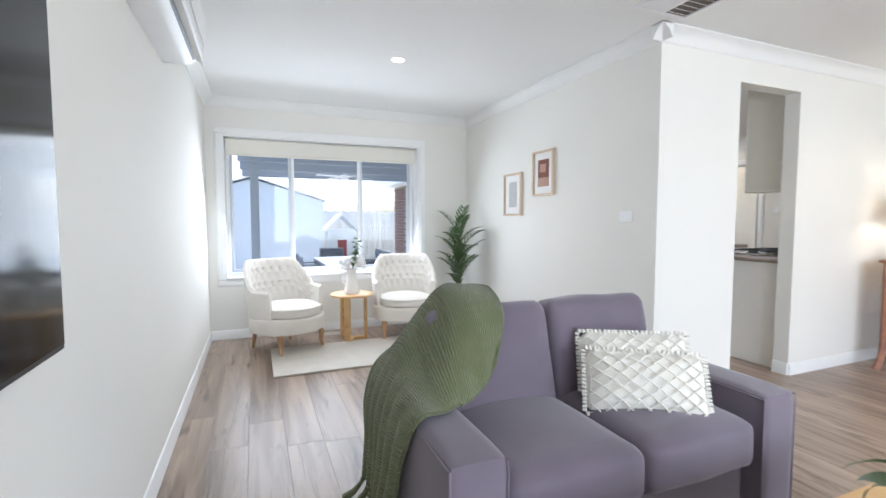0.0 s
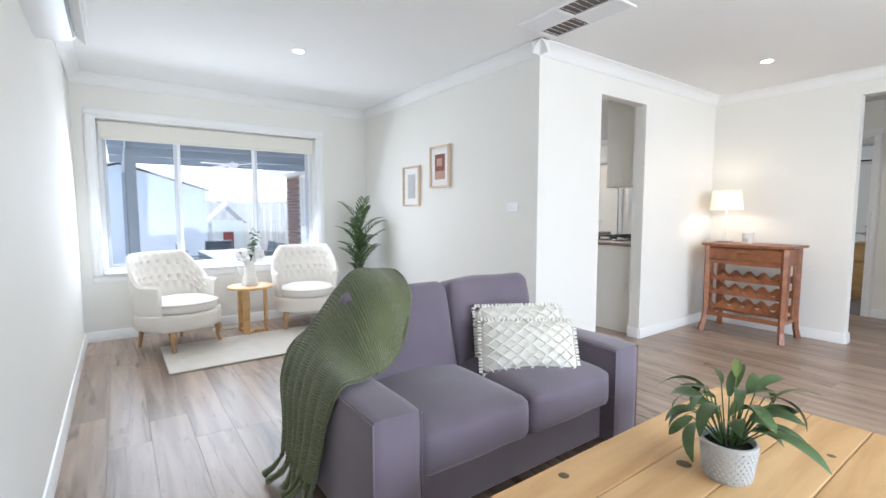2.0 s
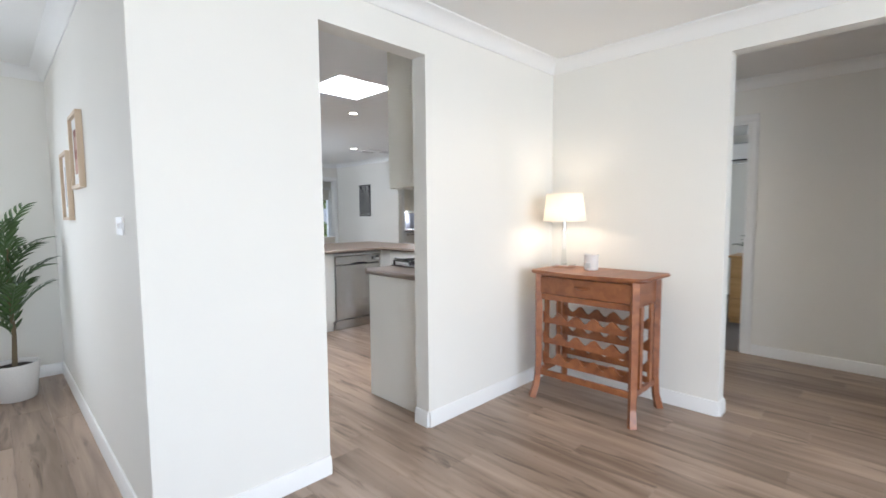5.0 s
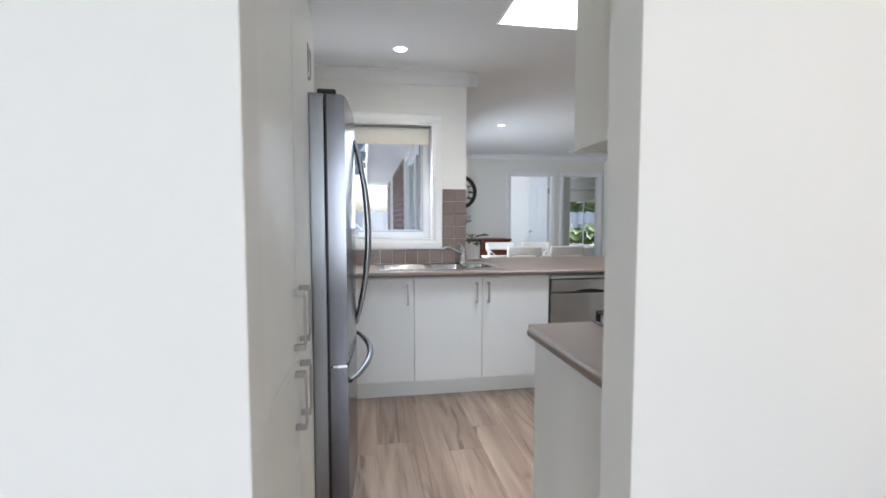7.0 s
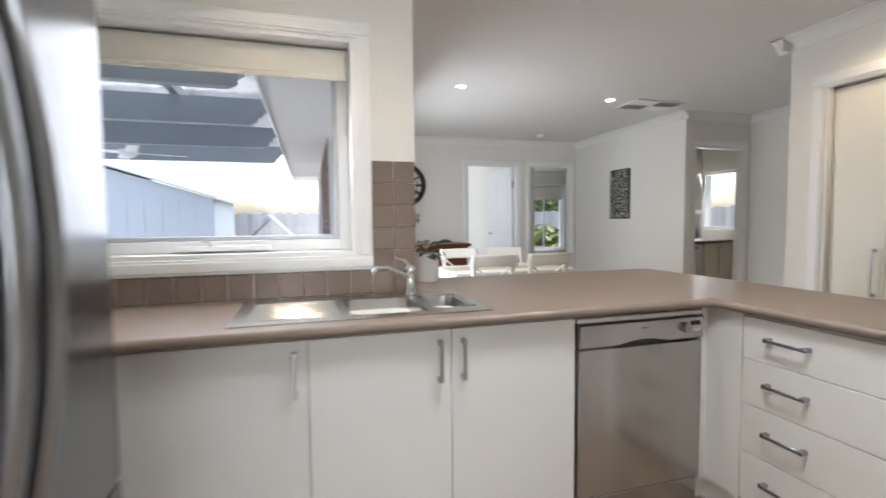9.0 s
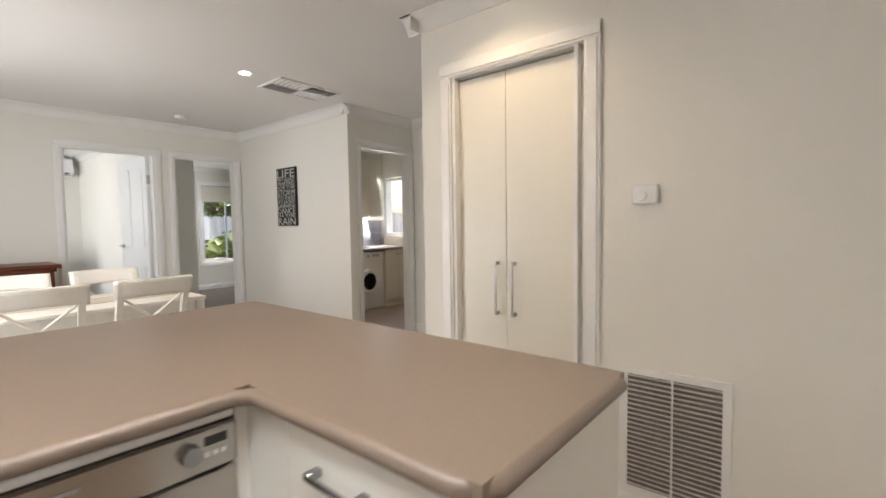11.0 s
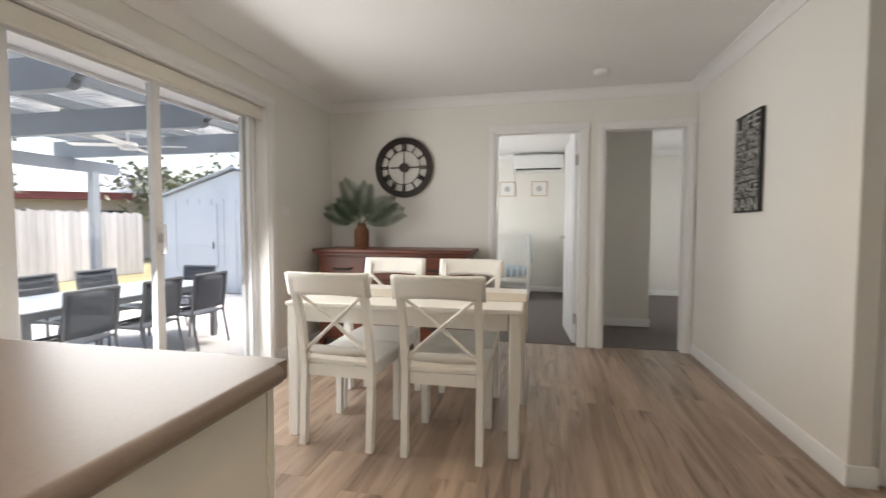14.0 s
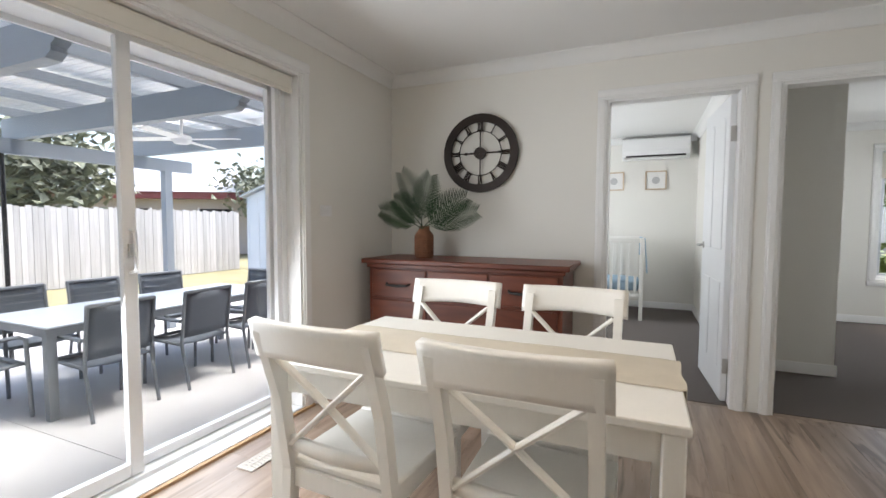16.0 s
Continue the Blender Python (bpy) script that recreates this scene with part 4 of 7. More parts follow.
# framed prints on the picture wall
def print_frame(y0, y1, z0, z1, label, art):
    yc, zc, w, h = (y0 + y1) / 2, (z0 + z1) / 2, y1 - y0, z1 - z0
    t = thing("picture_frame", label, "picture", pose(0, yc, zc))
    f = 0.018
    part("frame", BMS((-0.028, -0.001, -w / 2, -w / 2 + f, -h / 2, h / 2), (-0.028, -0.001, w / 2 - f, w / 2, -h / 2, h / 2), (-0.028, -0.001, -w / 2 + f, w / 2 - f, h / 2 - f, h / 2), (-0.028, -0.001, -w / 2 + f, w / 2 - f, -h / 2, -h / 2 + f)), FRAMEW, t, "pale oak frame", False)
    part("mount", B(-0.012, -0.003, -w / 2 + f, w / 2 - f, -h / 2 + f, h / 2 - f), PAPER, t, "white paper mount", False)
    for name, a, b, c, d, material in art:
        part(name, B(-0.0135 - 0.0006 * len(name) / 10, -0.012, a * w, b * w, c * h, d * h), material, t, smooth=False)
    return t


print_frame(1.075, 1.39, 1.42, 1.815, "rust and rose art print in a pale oak frame", [("print", -0.26, 0.26, -0.30, 0.30, ARTR), ("print_band", -0.26, 0.26, -0.30, -0.1, ARTP), ("print_sun", -0.12, 0.16, 0.02, 0.2, ARTP)])
print_frame(1.585, 1.905, 1.247, 1.66, "pale grey art print in a pale oak frame", [("print", -0.22, 0.22, -0.30, 0.30, ARTG)])


def switch(m, label="white double light switch plate on the wall"):
    """A plate on a wall whose outward side is -y of m."""
    t = thing("light_switch", label, "light switch", m)
    part("plate", B(-0.058, 0.058, -0.009, -0.001, -0.037, 0.037, r=0.003), PLASTIC, t)
    for s in (-0.02, 0.02):
        part("rocker", B(s - 0.008, s + 0.008, -0.013, -0.009, -0.012, 0.012, r=0.001), PLASTIC, t)
    return t


switch(pose(0, 0.26, 1.228, 0, 0, -90))

# split air conditioner on the west wall
def air_conditioner(m, w=0.86, label="white wall-mounted split air conditioner"):
    t = thing("air_conditioner", label, "air conditioner", m)
    h = w / 2
    bm = bmesh.new()
    extrude(bm, [(0, 0.0), (0, 0.29), (-0.17, 0.29), (-0.205, 0.27), (-0.215, 0.12), (-0.205, 0.055), (-0.15, 0.012), (-0.11, 0.0)], "x", -h, h)
    bmesh.ops.bevel(bm, geom=[e for e in bm.edges if abs(e.verts[0].co.x - e.verts[1].co.x) < 1e-4], offset=0.006, segments=1, affect="EDGES")
    part("case", bm, PLASTIC, t)
    # black strip on the uncut case paints the shade inside the outlet
    part("air_slot", B(-h + 0.05, h - 0.05, -0.026, 0.026, -0.003, 0.001, m=pose(0, -0.178, 0.033, -38, 0, 0)), BLACK, t, "black strip painted as the shaded air outlet")
    bm = bmesh.new()
    box(bm, -h + 0.04, h - 0.04, -0.05, 0.03, -0.004, 0.004, m=pose(0, -0.175, 0.026, 38, 0, 0))
    part("louvre", bm, PLASTIC, t)
    part("front_panel", B(-h + 0.004, h - 0.004, -0.221, -0.213, 0.10, 0.265, r=0.003), PLASTIC, t)
    return t


living_ac = air_conditioner(pose(-2.82, 0.26, 2.045, 0, 0, 90))
living_ac.scale = (1.05, 0.95, 1)

tv = thing("television", "large black flat-screen television mounted on the wall", "television", pose(-2.79, -1.63, 1.30, 0, 0, 90))
part("panel", B(-0.65, 0.65, -0.03, 0.012, -0.375, 0.375, r=0.004), BLACK, tv)
part("screen", B(-0.638, 0.638, -0.0335, -0.03, -0.36, 0.365), SCREEN, tv, "glossy black screen", False)
part("wall_bracket", B(-0.2, 0.2, 0.012, 0.03, -0.2, 0.2), BLACK, tv)


# wine rack side table against the east wall, facing west
wr = thing("wine_rack", "reddish cedar wine rack table with a drawer and scalloped shelves", "wine rack", pose(2.445, -0.53, 0, 0, 0, -90))
bm = bmesh.new()
top = [(-0.39, 0.20), (0.39, 0.20), (0.39, -0.18), (0.36, -0.21), (0.25, -0.225), (0.1, -0.255), (0, -0.262), (-0.1, -0.255), (-0.25, -0.225), (-0.36, -0.21), (-0.39, -0.18)]
extrude(bm, top, "z", 0.858, 0.882)
bmesh.ops.bevel(bm, geom=[e for e in bm.edges if abs(e.verts[0].co.z - e.verts[1].co.z) < 1e-4], offset=0.008, segments=1, affect="EDGES")
part("top", bm, CEDAR, wr)
part("drawer_case", BMS((-0.33, -0.31, -0.185, 0.16, 0.70, 0.857), (0.31, 0.33, -0.185, 0.16, 0.70, 0.857), (-0.31, 0.31, 0.14, 0.16, 0.70, 0.857), (-0.31, 0.31, -0.19, -0.17, 0.845, 0.857), (-0.31, 0.31, -0.19, -0.17, 0.685, 0.722)), CEDAR, wr)
dr = part("drawer", B(-0.308, 0.308, -0.196, -0.17, 0.725, 0.842, r=0.003), CEDAR, wr)
bm = bmesh.new()
tube(bm, [(-0.05, -0.197, 0.79), (-0.025, -0.212, 0.788), (0.025, -0.212, 0.788), (0.05, -0.197, 0.79)], [0.006, 0.011, 0.011, 0.006], 8)
part("pull", bm, CEDAR, dr)
for s in (-1, 1):
    for y in (-0.185, 0.16):
        f = -0.045 if y < 0 else 0.03
        bm = bmesh.new()
        for p, q, a, b in (((s * 0.325, y, 0.858), (s * 0.325, y, 0.22), 0.022, 0.02), ((s * 0.325, y, 0.22), (s * 0.33, y + f * 0.35, 0.10), 0.02, 0.019), ((s * 0.33, y + f * 0.35, 0.10), (s * 0.345, y + f, 0.0), 0.019, 0.022)):
            tube(bm, [p, q], [a * 1.35, b * 1.35], 4)
        part("leg", bm, CEDAR, wr, smooth=False)
    for y in (-0.10, 0.055):
        part("side_slat", B(s * 0.325 - 0.008, s * 0.325 + 0.008, y - 0.002, y + 0.04, 0.20, 0.70), CEDAR, wr)
    part("side_rail", B(s * 0.325 - 0.01, s * 0.325 + 0.01, -0.16, 0.14, 0.165, 0.20), CEDAR, wr)
for y in (-0.185, 0.15):
    part("bottom_rail", B(-0.305, 0.305, y - 0.011, y + 0.011, 0.160, 0.20, r=0.003), CEDAR, wr)
for z in (0.26, 0.40, 0.54):
    for y in (-0.155, 0.125):
        pts = [(-0.305, z - 0.02)] + [(-0.305 + 0.61 * i / 60, z + 0.035 + 0.022 * math.cos(i / 60 * math.tau * 5)) for i in range(61)] + [(0.305, z - 0.02)]
        bm = bmesh.new()
        extrude(bm, pts, "y", y - 0.008, y + 0.008)
        part("scalloped_shelf", bm, CEDAR, wr, smooth=False)

lp = thing("table_lamp", "table lamp with white drum shade and glass stem, switched on", "lamp", pose(2.49, -0.26, 0.883))
part("base", BMS((-0.06, 0.06, -0.06, 0.06, 0, 0.022), r=0.003), CHROME, lp)
bm = bmesh.new()
for z0, z1, r in ((0.022, 0.05, 0.02), (0.05, 0.235, 0.014), (0.235, 0.26, 0.022)):
    tube(bm, [(0, 0, z0), (0, 0, z1)], r * 1.3, 4)
part("stem", bm, CRYSTAL, lp, "clear square glass stem", False)
bm = bmesh.new()
cyl(bm, (0, 0, 0.26), (0, 0, 0.34), 0.012)
part("lamp_holder", bm, CHROME, lp)
bm = bmesh.new()
lathe(bm, [(0.148, 0.325), (0.122, 0.515), (0.119, 0.515), (0.145, 0.325)], 40)
SHADE = bpy.data.materials.new("lampshade_fabric")
SHADE.use_nodes = True
_n, _l = SHADE.node_tree.nodes, SHADE.node_tree.links
_t, _d, _m = _n.new("ShaderNodeBsdfTranslucent"), _n.new("ShaderNodeBsdfDiffuse"), _n.new("ShaderNodeMixShader")
_t.inputs[0].default_value, _d.inputs[0].default_value = (0.9, 0.86, 0.78, 1), (0.85, 0.83, 0.79, 1)
_m.inputs[0].default_value = 0.45
_l.new(_d.outputs[0], _m.inputs[1]), _l.new(_t.outputs[0], _m.inputs[2]), _l.new(_m.outputs[0], _n["Material Output"].inputs[0])
part("shade", bm, SHADE, lp, "white fabric drum shade")
bm = bmesh.new()
bmesh.ops.create_icosphere(bm, subdivisions=2, radius=0.028, matrix=pose(0, 0, 0.37))
part("bulb", bm, glow("bulb_glass", WARM, 3), lp, "glowing bulb").visible_shadow = False
lamp("lamp_bulb", "POINT", pose(2.49, -0.26, 1.28), 0.6, WARM, 0.03)

cd = thing("candle_holder", "small white ceramic oil burner on the rack top", "candle holder", pose(2.47, -0.475, 0.883))
bm = bmesh.new()
lathe(bm, [(0, 0), (0.042, 0), (0.046, 0.01), (0.046, 0.085), (0.05, 0.095), (0.05, 0.105), (0.043, 0.105), (0.03, 0.09), (0, 0.088)], 24)
part("body", bm, CERAM, cd)
# grey block paints the shaded hollow; the body itself is not cut
part("opening", B(-0.052, -0.044, -0.02, 0.02, 0.015, 0.05, r=0.002), POTG, cd)

# dried grass in a vase by the hall opening
dg = thing("dried_grass", "tall vase of wispy dried grass by the east wall", "plant", pose(2.36, -2.85, 0))
bm = bmesh.new()
lathe(bm, [(0, 0), (0.09, 0), (0.12, 0.06), (0.13, 0.2), (0.09, 0.36), (0.06, 0.42), (0.065, 0.44), (0.05, 0.44), (0.05, 0.38), (0, 0.3)], 28)
part("vase", bm, CERAM, dg)
random.seed(8)
for i in range(22):
    a, L = random.uniform(0, 360), random.uniform(0.5, 0.85)
    bm = bmesh.new()
    ang, p, pts = radians(random.uniform(55, 88)), Vector((0, 0, 0.36)), []
    for s in range(9):
        pts.append(p.copy())
        p = p + Vector((0, math.cos(ang), math.sin(ang))) * L / 8
        ang -= random.uniform(0.03, 0.12)
    tube(bm, pts, [0.0022 - 0.0002 * s for s in range(9)], 4)
    bmesh.ops.transform(bm, matrix=pose(0, 0, 0, 0, 0, a), verts=bm.verts[:])
    part("grass_stem", bm, STEM, dg)


# ceiling fittings
def downlight(x, y, on=True):
    t = thing("downlight", "round white recessed downlight, switched on", "downlight", pose(x, y, H), "ceiling downlights")
    bm = bmesh.new()
    lathe(bm, [(0.038, -0.001), (0.052, -0.004), (0.055, -0.002), (0.055, 0.0)], 28)
    part("ring", bm, PLASTIC, t)
    bm = bmesh.new()
    lathe(bm, [(0, -0.0025), (0.038, -0.0025), (0.038, -0.001)], 28)
    part("lens", bm, LAMPGLOW, t, "glowing lens")
    lamp("downlight_beam", "SPOT", look((x, y, H - 0.012), (x, y, 0)), DOWN_W, WARM, 0.035, angle=130, blend=0.8)


DOWN_W = 5.5
# the one at (3.6, -0.4) is an unseen fitting added to brighten the hall
for p in ((-1.36, 1.18), (1.78, -0.796), (1.30, -2.35), (2.57, 4.67), (4.146, 4.74), (4.005, 2.55), (2.593, 2.458), (1.173, 2.409), (3.6, -0.4), (6.4, 5.75)):
    downlight(*p)


def ceiling_vent(x0, x1, y0, y1, label, split):
    """A register of four fields of louvres."""
    t = thing("ceiling_vent", label, "air vent", pose((x0 + x1) / 2, (y0 + y1) / 2, H))
    w, d = (x1 - x0) / 2, (y1 - y0) / 2
    part("frame", BMS((-w, w, -d, -d + 0.022, -0.012, 0), (-w, w, d - 0.022, d, -0.012, 0), (-w, -w + 0.022, -d + 0.022, d - 0.022, -0.012, 0), (w - 0.022, w, -d + 0.022, d - 0.022, -0.012, 0), (-w + 0.022, w - 0.022, -0.008, 0.008, -0.011, 0), (-0.008, 0.008, -d + 0.022, -0.008, -0.011, 0), (-0.008, 0.008, 0.008, d - 0.022, -0.011, 0)), PLASTIC, t, smooth=False)
    # no duct is cut; a dark sheet paints its shade
    part("backing", B(-w + 0.02, w - 0.02, -d + 0.02, d - 0.02, -0.0025, -0.0005), VENTSHADE, t, "flat dark sheet for the shaded duct mouth", False)
    for qx in (-1, 1):
        for qy in (-1, 1):
            cx, cy, hw, hd = qx * (w / 2 - 0.006), qy * (d / 2 - 0.006), w / 2 - 0.016, d / 2 - 0.016
            along = (qx * qy > 0) == split
            n = 6
            for i in range(n):
                s = -1 + 2 * (i + 0.5) / n
                mm = pose(cx + (0 if along else s * hw), cy + (s * hd if along else 0), -0.007, (35 if along else 0), (0 if along else 35), 0)
                a = (-hw, hw, -0.011, 0.011, -0.001, 0.001) if along else (-0.011, 0.011, -hd, hd, -0.001, 0.001)
                part("louvre", B(*a, m=mm), PLASTIC, t, smooth=False)
    return t


ceiling_vent(-0.375, 0.005, -0.745, -0.145, "white four-way ceiling air vent", True)
ceiling_vent(4.37, 4.955, 4.615, 4.975, "white four-way ceiling air vent", False)
sm = thing("smoke_alarm", "round white smoke alarm on the ceiling", "smoke alarm", pose(4.36, 6.525, H))
bm = bmesh.new()
lathe(bm, [(0, -0.035), (0.04, -0.034), (0.055, -0.024), (0.06, -0.008), (0.06, 0)], 28)
part("body", bm, PLASTIC, sm)

sb = thing("soundbar", "slim black soundbar under the television", "soundbar", pose(-2.78, -1.74, 0.715, 0, 0, 90))
part("body", B(-0.42, 0.42, -0.045, 0.039, -0.04, 0.04, r=0.01), BLACK, sb)


def floor_vent(m, label="pale metal floor register"):
    t = thing("floor_vent", label, "air vent", m)
    part("frame", BMS((-0.15, 0.15, -0.05, -0.04, 0, 0.006), (-0.15, 0.15, 0.04, 0.05, 0, 0.006), (-0.15, -0.14, -0.04, 0.04, 0, 0.006), (0.14, 0.15, -0.04, 0.04, 0, 0.006)), VENTM, t, smooth=False)
    # dark sheet on the floor paints the shade between the slats
    part("backing", B(-0.14, 0.14, -0.04, 0.04, 0, 0.002), VENTSHADE, t, "flat dark sheet for the shaded duct mouth", False)
    for i in range(13):
        x = -0.13 + 0.26 * i / 12
        part("slat", B(-0.0015, 0.0015, -0.04, 0.04, -0.006, 0.006, m=pose(x, 0, 0.005, 0, 40, 0)), VENTM, t, smooth=False)
    part("divider", B(-0.14, 0.14, -0.003, 0.003, 0.001, 0.007), VENTM, t, smooth=False)
    return t


floor_vent(pose(-1.65, 2.655, 0.001))
floor_vent(pose(1.975, 5.385, 0.001, 0, 0, 90))

# ---- windows, sliding door, blinds ----
def bars(name, parent, axis, at0, at1, a0, a1, z0, z1, w, material, sill=True):
    """A rectangular frame of w wide bars in the plane of a wall, at0..at1 deep."""
    bm = bmesh.new()
    for p in ((a0, a0 + w, z0, z1), (a1 - w, a1, z0, z1), (a0 + w, a1 - w, z1 - w, z1), (a0 + w, a1 - w, z0, z0 + w)):
        rbox(bm, p[0], p[1], at0, at1, p[2], p[3], r=0.003, seg=1) if axis == "x" else rbox(bm, at0, at1, p[0], p[1], p[2], p[3], r=0.003, seg=1)
    return part(name, bm, material, parent)


def pane(parent, axis, at, a0, a1, z0, z1):
    ob = part("pane", B(a0, a1, at - 0.002, at + 0.002, z0, z1) if axis == "x" else B(at - 0.002, at + 0.002, a0, a1, z0, z1), GLASS, parent, smooth=False)
    ob.visible_shadow = False
    return ob


def blind(name, axis, a0, a1, at, side, z1, drop, label):
    """A rolled-up roller blind: roll, short drop of cloth, bottom rail and cord."""
    t = thing(name, label, "blind")
    bm = bmesh.new()
    c = at - side * 0.03
    p, q = ((a0, c, z1 - 0.03), (a1, c, z1 - 0.03)) if axis == "x" else ((c, a0, z1 - 0.03), (c, a1, z1 - 0.03))
    cyl(bm, p, q, 0.026, seg=20)
    part("roll", bm, BLIND, t)
    d = c + side * 0.026
    s = sorted((d, d - side * 0.003))
    part("cloth", B(a0 + 0.01, a1 - 0.01, *s, z1 - drop, z1 - 0.03) if axis == "x" else B(*s, a0 + 0.01, a1 - 0.01, z1 - drop, z1 - 0.03), BLIND, t)
    s = sorted((d + side * 0.004, d - side * 0.008))
    part("bottom_rail", B(a0 + 0.01, a1 - 0.01, *s, z1 - drop - 0.018, z1 - drop + 0.006, r=0.003) if axis == "x" else B(*s, a0 + 0.01, a1 - 0.01, z1 - drop - 0.018, z1 - drop + 0.006, r=0.003), BLIND, t)
    bm = bmesh.new()
    for o in (0.0, 0.03):
        e = (a1 - 0.02, c + side * (0.02 + o * 0.3), 0) if axis == "x" else (c + side * (0.02 + o * 0.3), a1 - 0.02, 0)
        tube(bm, [(e[0], e[1], z1 - 0.03), (e[0], e[1], max(0.6, z1 - 1.15))], 0.0015, 5)
    part("chain", bm, PLASTIC, t)
    return t


def reveal(name, axis, a0, a1, b0, b1, z0, z1, w=0.018, bottom=True):
    """Timber lining of an opening."""
    bm = bmesh.new()
    for p in ((a0, a0 + w, z0, z1), (a1 - w, a1, z0, z1), (a0 + w, a1 - w, z1 - w, z1)) + (((a0 + w, a1 - w, z0, z0 + w),) if bottom else ()):
        box(bm, p[0], p[1], b0, b1, p[2], p[3]) if axis == "x" else box(bm, b0, b1, p[0], p[1], p[2], p[3])
    return structure(name, bm, TRIM, "white painted timber lining")


# living room: three-part aluminium window
reveal("window_lining_living", "x", -2.67, -0.61, 2.838, 3.09, 0.60, 2.05)
w1 = tagged(new("window_1"), "white aluminium three-panel window looking onto the patio", kind="structure")
bars("window_frame", w1, "x", 3.00, 3.06, -2.65, -0.63, 0.62, 2.03, 0.035, ALUW)
for a0, a1, fx in ((-2.615, -2.01, 0), (-2.01, -1.265, 1), (-1.265, -0.665, 0)):
    bars("sash", w1, "x", 3.01 if fx else 3.03, 3.03 if fx else 3.05, a0, a1, 0.655, 1.995, 0.03, ALUW if fx else ALU)
    pane(w1, "x", 3.02 if fx else 3.04, a0 + 0.03, a1 - 0.03, 0.685, 1.965)
part("window_sill", B(-2.65, -0.63, 2.80, 3.0, 0.605, 0.625, r=0.004), TRIM, w1)
blind("roller_blind", "x", -2.645, -0.635, 2.90, -1, 2.03, 0.16, "cream roller blind rolled up above the living room window")

# kitchen: awning window
reveal("window_lining_kitchen", "x", 0.30, 1.475, 2.898, 3.14, 1.075, 2.02)
w2 = tagged(new("window_2"), "white awning window over the kitchen sink", kind="structure")
bars("window_frame", w2, "x", 3.03, 3.09, 0.32, 1.455, 1.095, 2.0, 0.05, ALUW)
bars("sash", w2, "x", 3.04, 3.08, 0.37, 1.405, 1.145, 1.95, 0.02, ALU)
pane(w2, "x", 3.06, 0.39, 1.385, 1.165, 1.93)
wnd = part("winder", BMS((0.72, 1.10, 2.99, 3.03, 1.10, 1.125), r=0.004), ALUW, w2)
bm = bmesh.new()
tube(bm, [(0.86, 2.99, 1.125), (0.86, 2.97, 1.14), (0.83, 2.965, 1.145)], 0.006, 8)
part("winder_handle", bm, NICKEL, wnd)
blind("roller_blind", "x", 0.325, 1.45, 2.96, -1, 2.0, 0.13, "cream roller blind rolled up above the kitchen window")

# dining: sliding glass door
reveal("door_lining_slider", "y", 4.03, 5.93, 1.49, 1.742, 0.0, 2.115, bottom=False)
d = tagged(new("door_1"), "white aluminium sliding glass door to the patio", kind="structure")
bars("door_frame", d, "y", 1.52, 1.64, 4.05, 5.91, 0.0, 2.095, 0.04, ALUW)
bars("fixed_panel", d, "y", 1.54, 1.575, 4.965, 5.875, 0.045, 2.055, 0.047, ALUW)
pane(d, "y", 1.557, 5.012, 5.828, 0.092, 2.008)
sl = bars("sliding_panel", d, "y", 1.59, 1.625, 4.12, 4.985, 0.045, 2.055, 0.06, ALUW)
pane(d, "y", 1.607, 4.18, 4.925, 0.105, 1.995)
part("screen_stile", BMS((1.60, 1.63, 5.835, 5.868, 0.04, 2.055),), ALUW, d)
bm = bmesh.new()
tube(bm, [(1.625, 4.955, 0.97), (1.665, 4.955, 0.98), (1.665, 4.955, 1.15), (1.625, 4.955, 1.16)], 0.008, 8)
hd = part("pull_handle", bm, ALUW, d)
part("lock", B(1.625, 1.64, 4.943, 4.968, 1.04, 1.10, r=0.003), NICKEL, hd, "metal lock cylinder")
part("threshold", B(1.64, 1.75, 4.05, 5.91, -0.004, 0.02, r=0.004), ALUW, d)
structure("trim_threshold", B(1.75, 1.775, 3.96, 6.0, 0, 0.014), OAK, "thin timber floor trim at the sliding door")
blind("roller_blind", "y", 4.06, 5.90, 1.72, 1, 2.10, 0.10, "cream roller blind rolled up above the sliding door")
switch(pose(1.74, 6.165, 1.275, 0, 0, 90), "white light switch plate beside the sliding door")

# far bedroom and laundry windows
w3 = tagged(new("window_3"), "white aluminium bedroom window with a blind", kind="structure")
bars("window_frame", w3, "x", 10.80, 10.86, 6.27, 7.28, 0.54, 2.065, 0.04, ALUW)
bars("sash", w3, "x", 10.81, 10.85, 6.31, 6.79, 0.58, 2.025, 0.025, ALU)
pane(w3, "x", 10.83, 6.335, 7.24, 0.605, 2.0)
reveal("window_lining_bedroom", "x", 6.25, 7.3, 10.718, 10.97, 0.52, 2.085)
blind("roller_blind", "x", 6.28, 7.27, 10.76, -1, 2.06, 0.30, "pale roller blind partly lowered in the far bedroom")
w4 = tagged(new("window_4"), "white aluminium laundry window", kind="structure")
bars("window_frame", w4, "y", 7.66, 7.72, 6.30, 7.0, 1.05, 2.0, 0.05, ALUW)
pane(w4, "y", 7.69, 6.35, 6.95, 1.10, 1.95)


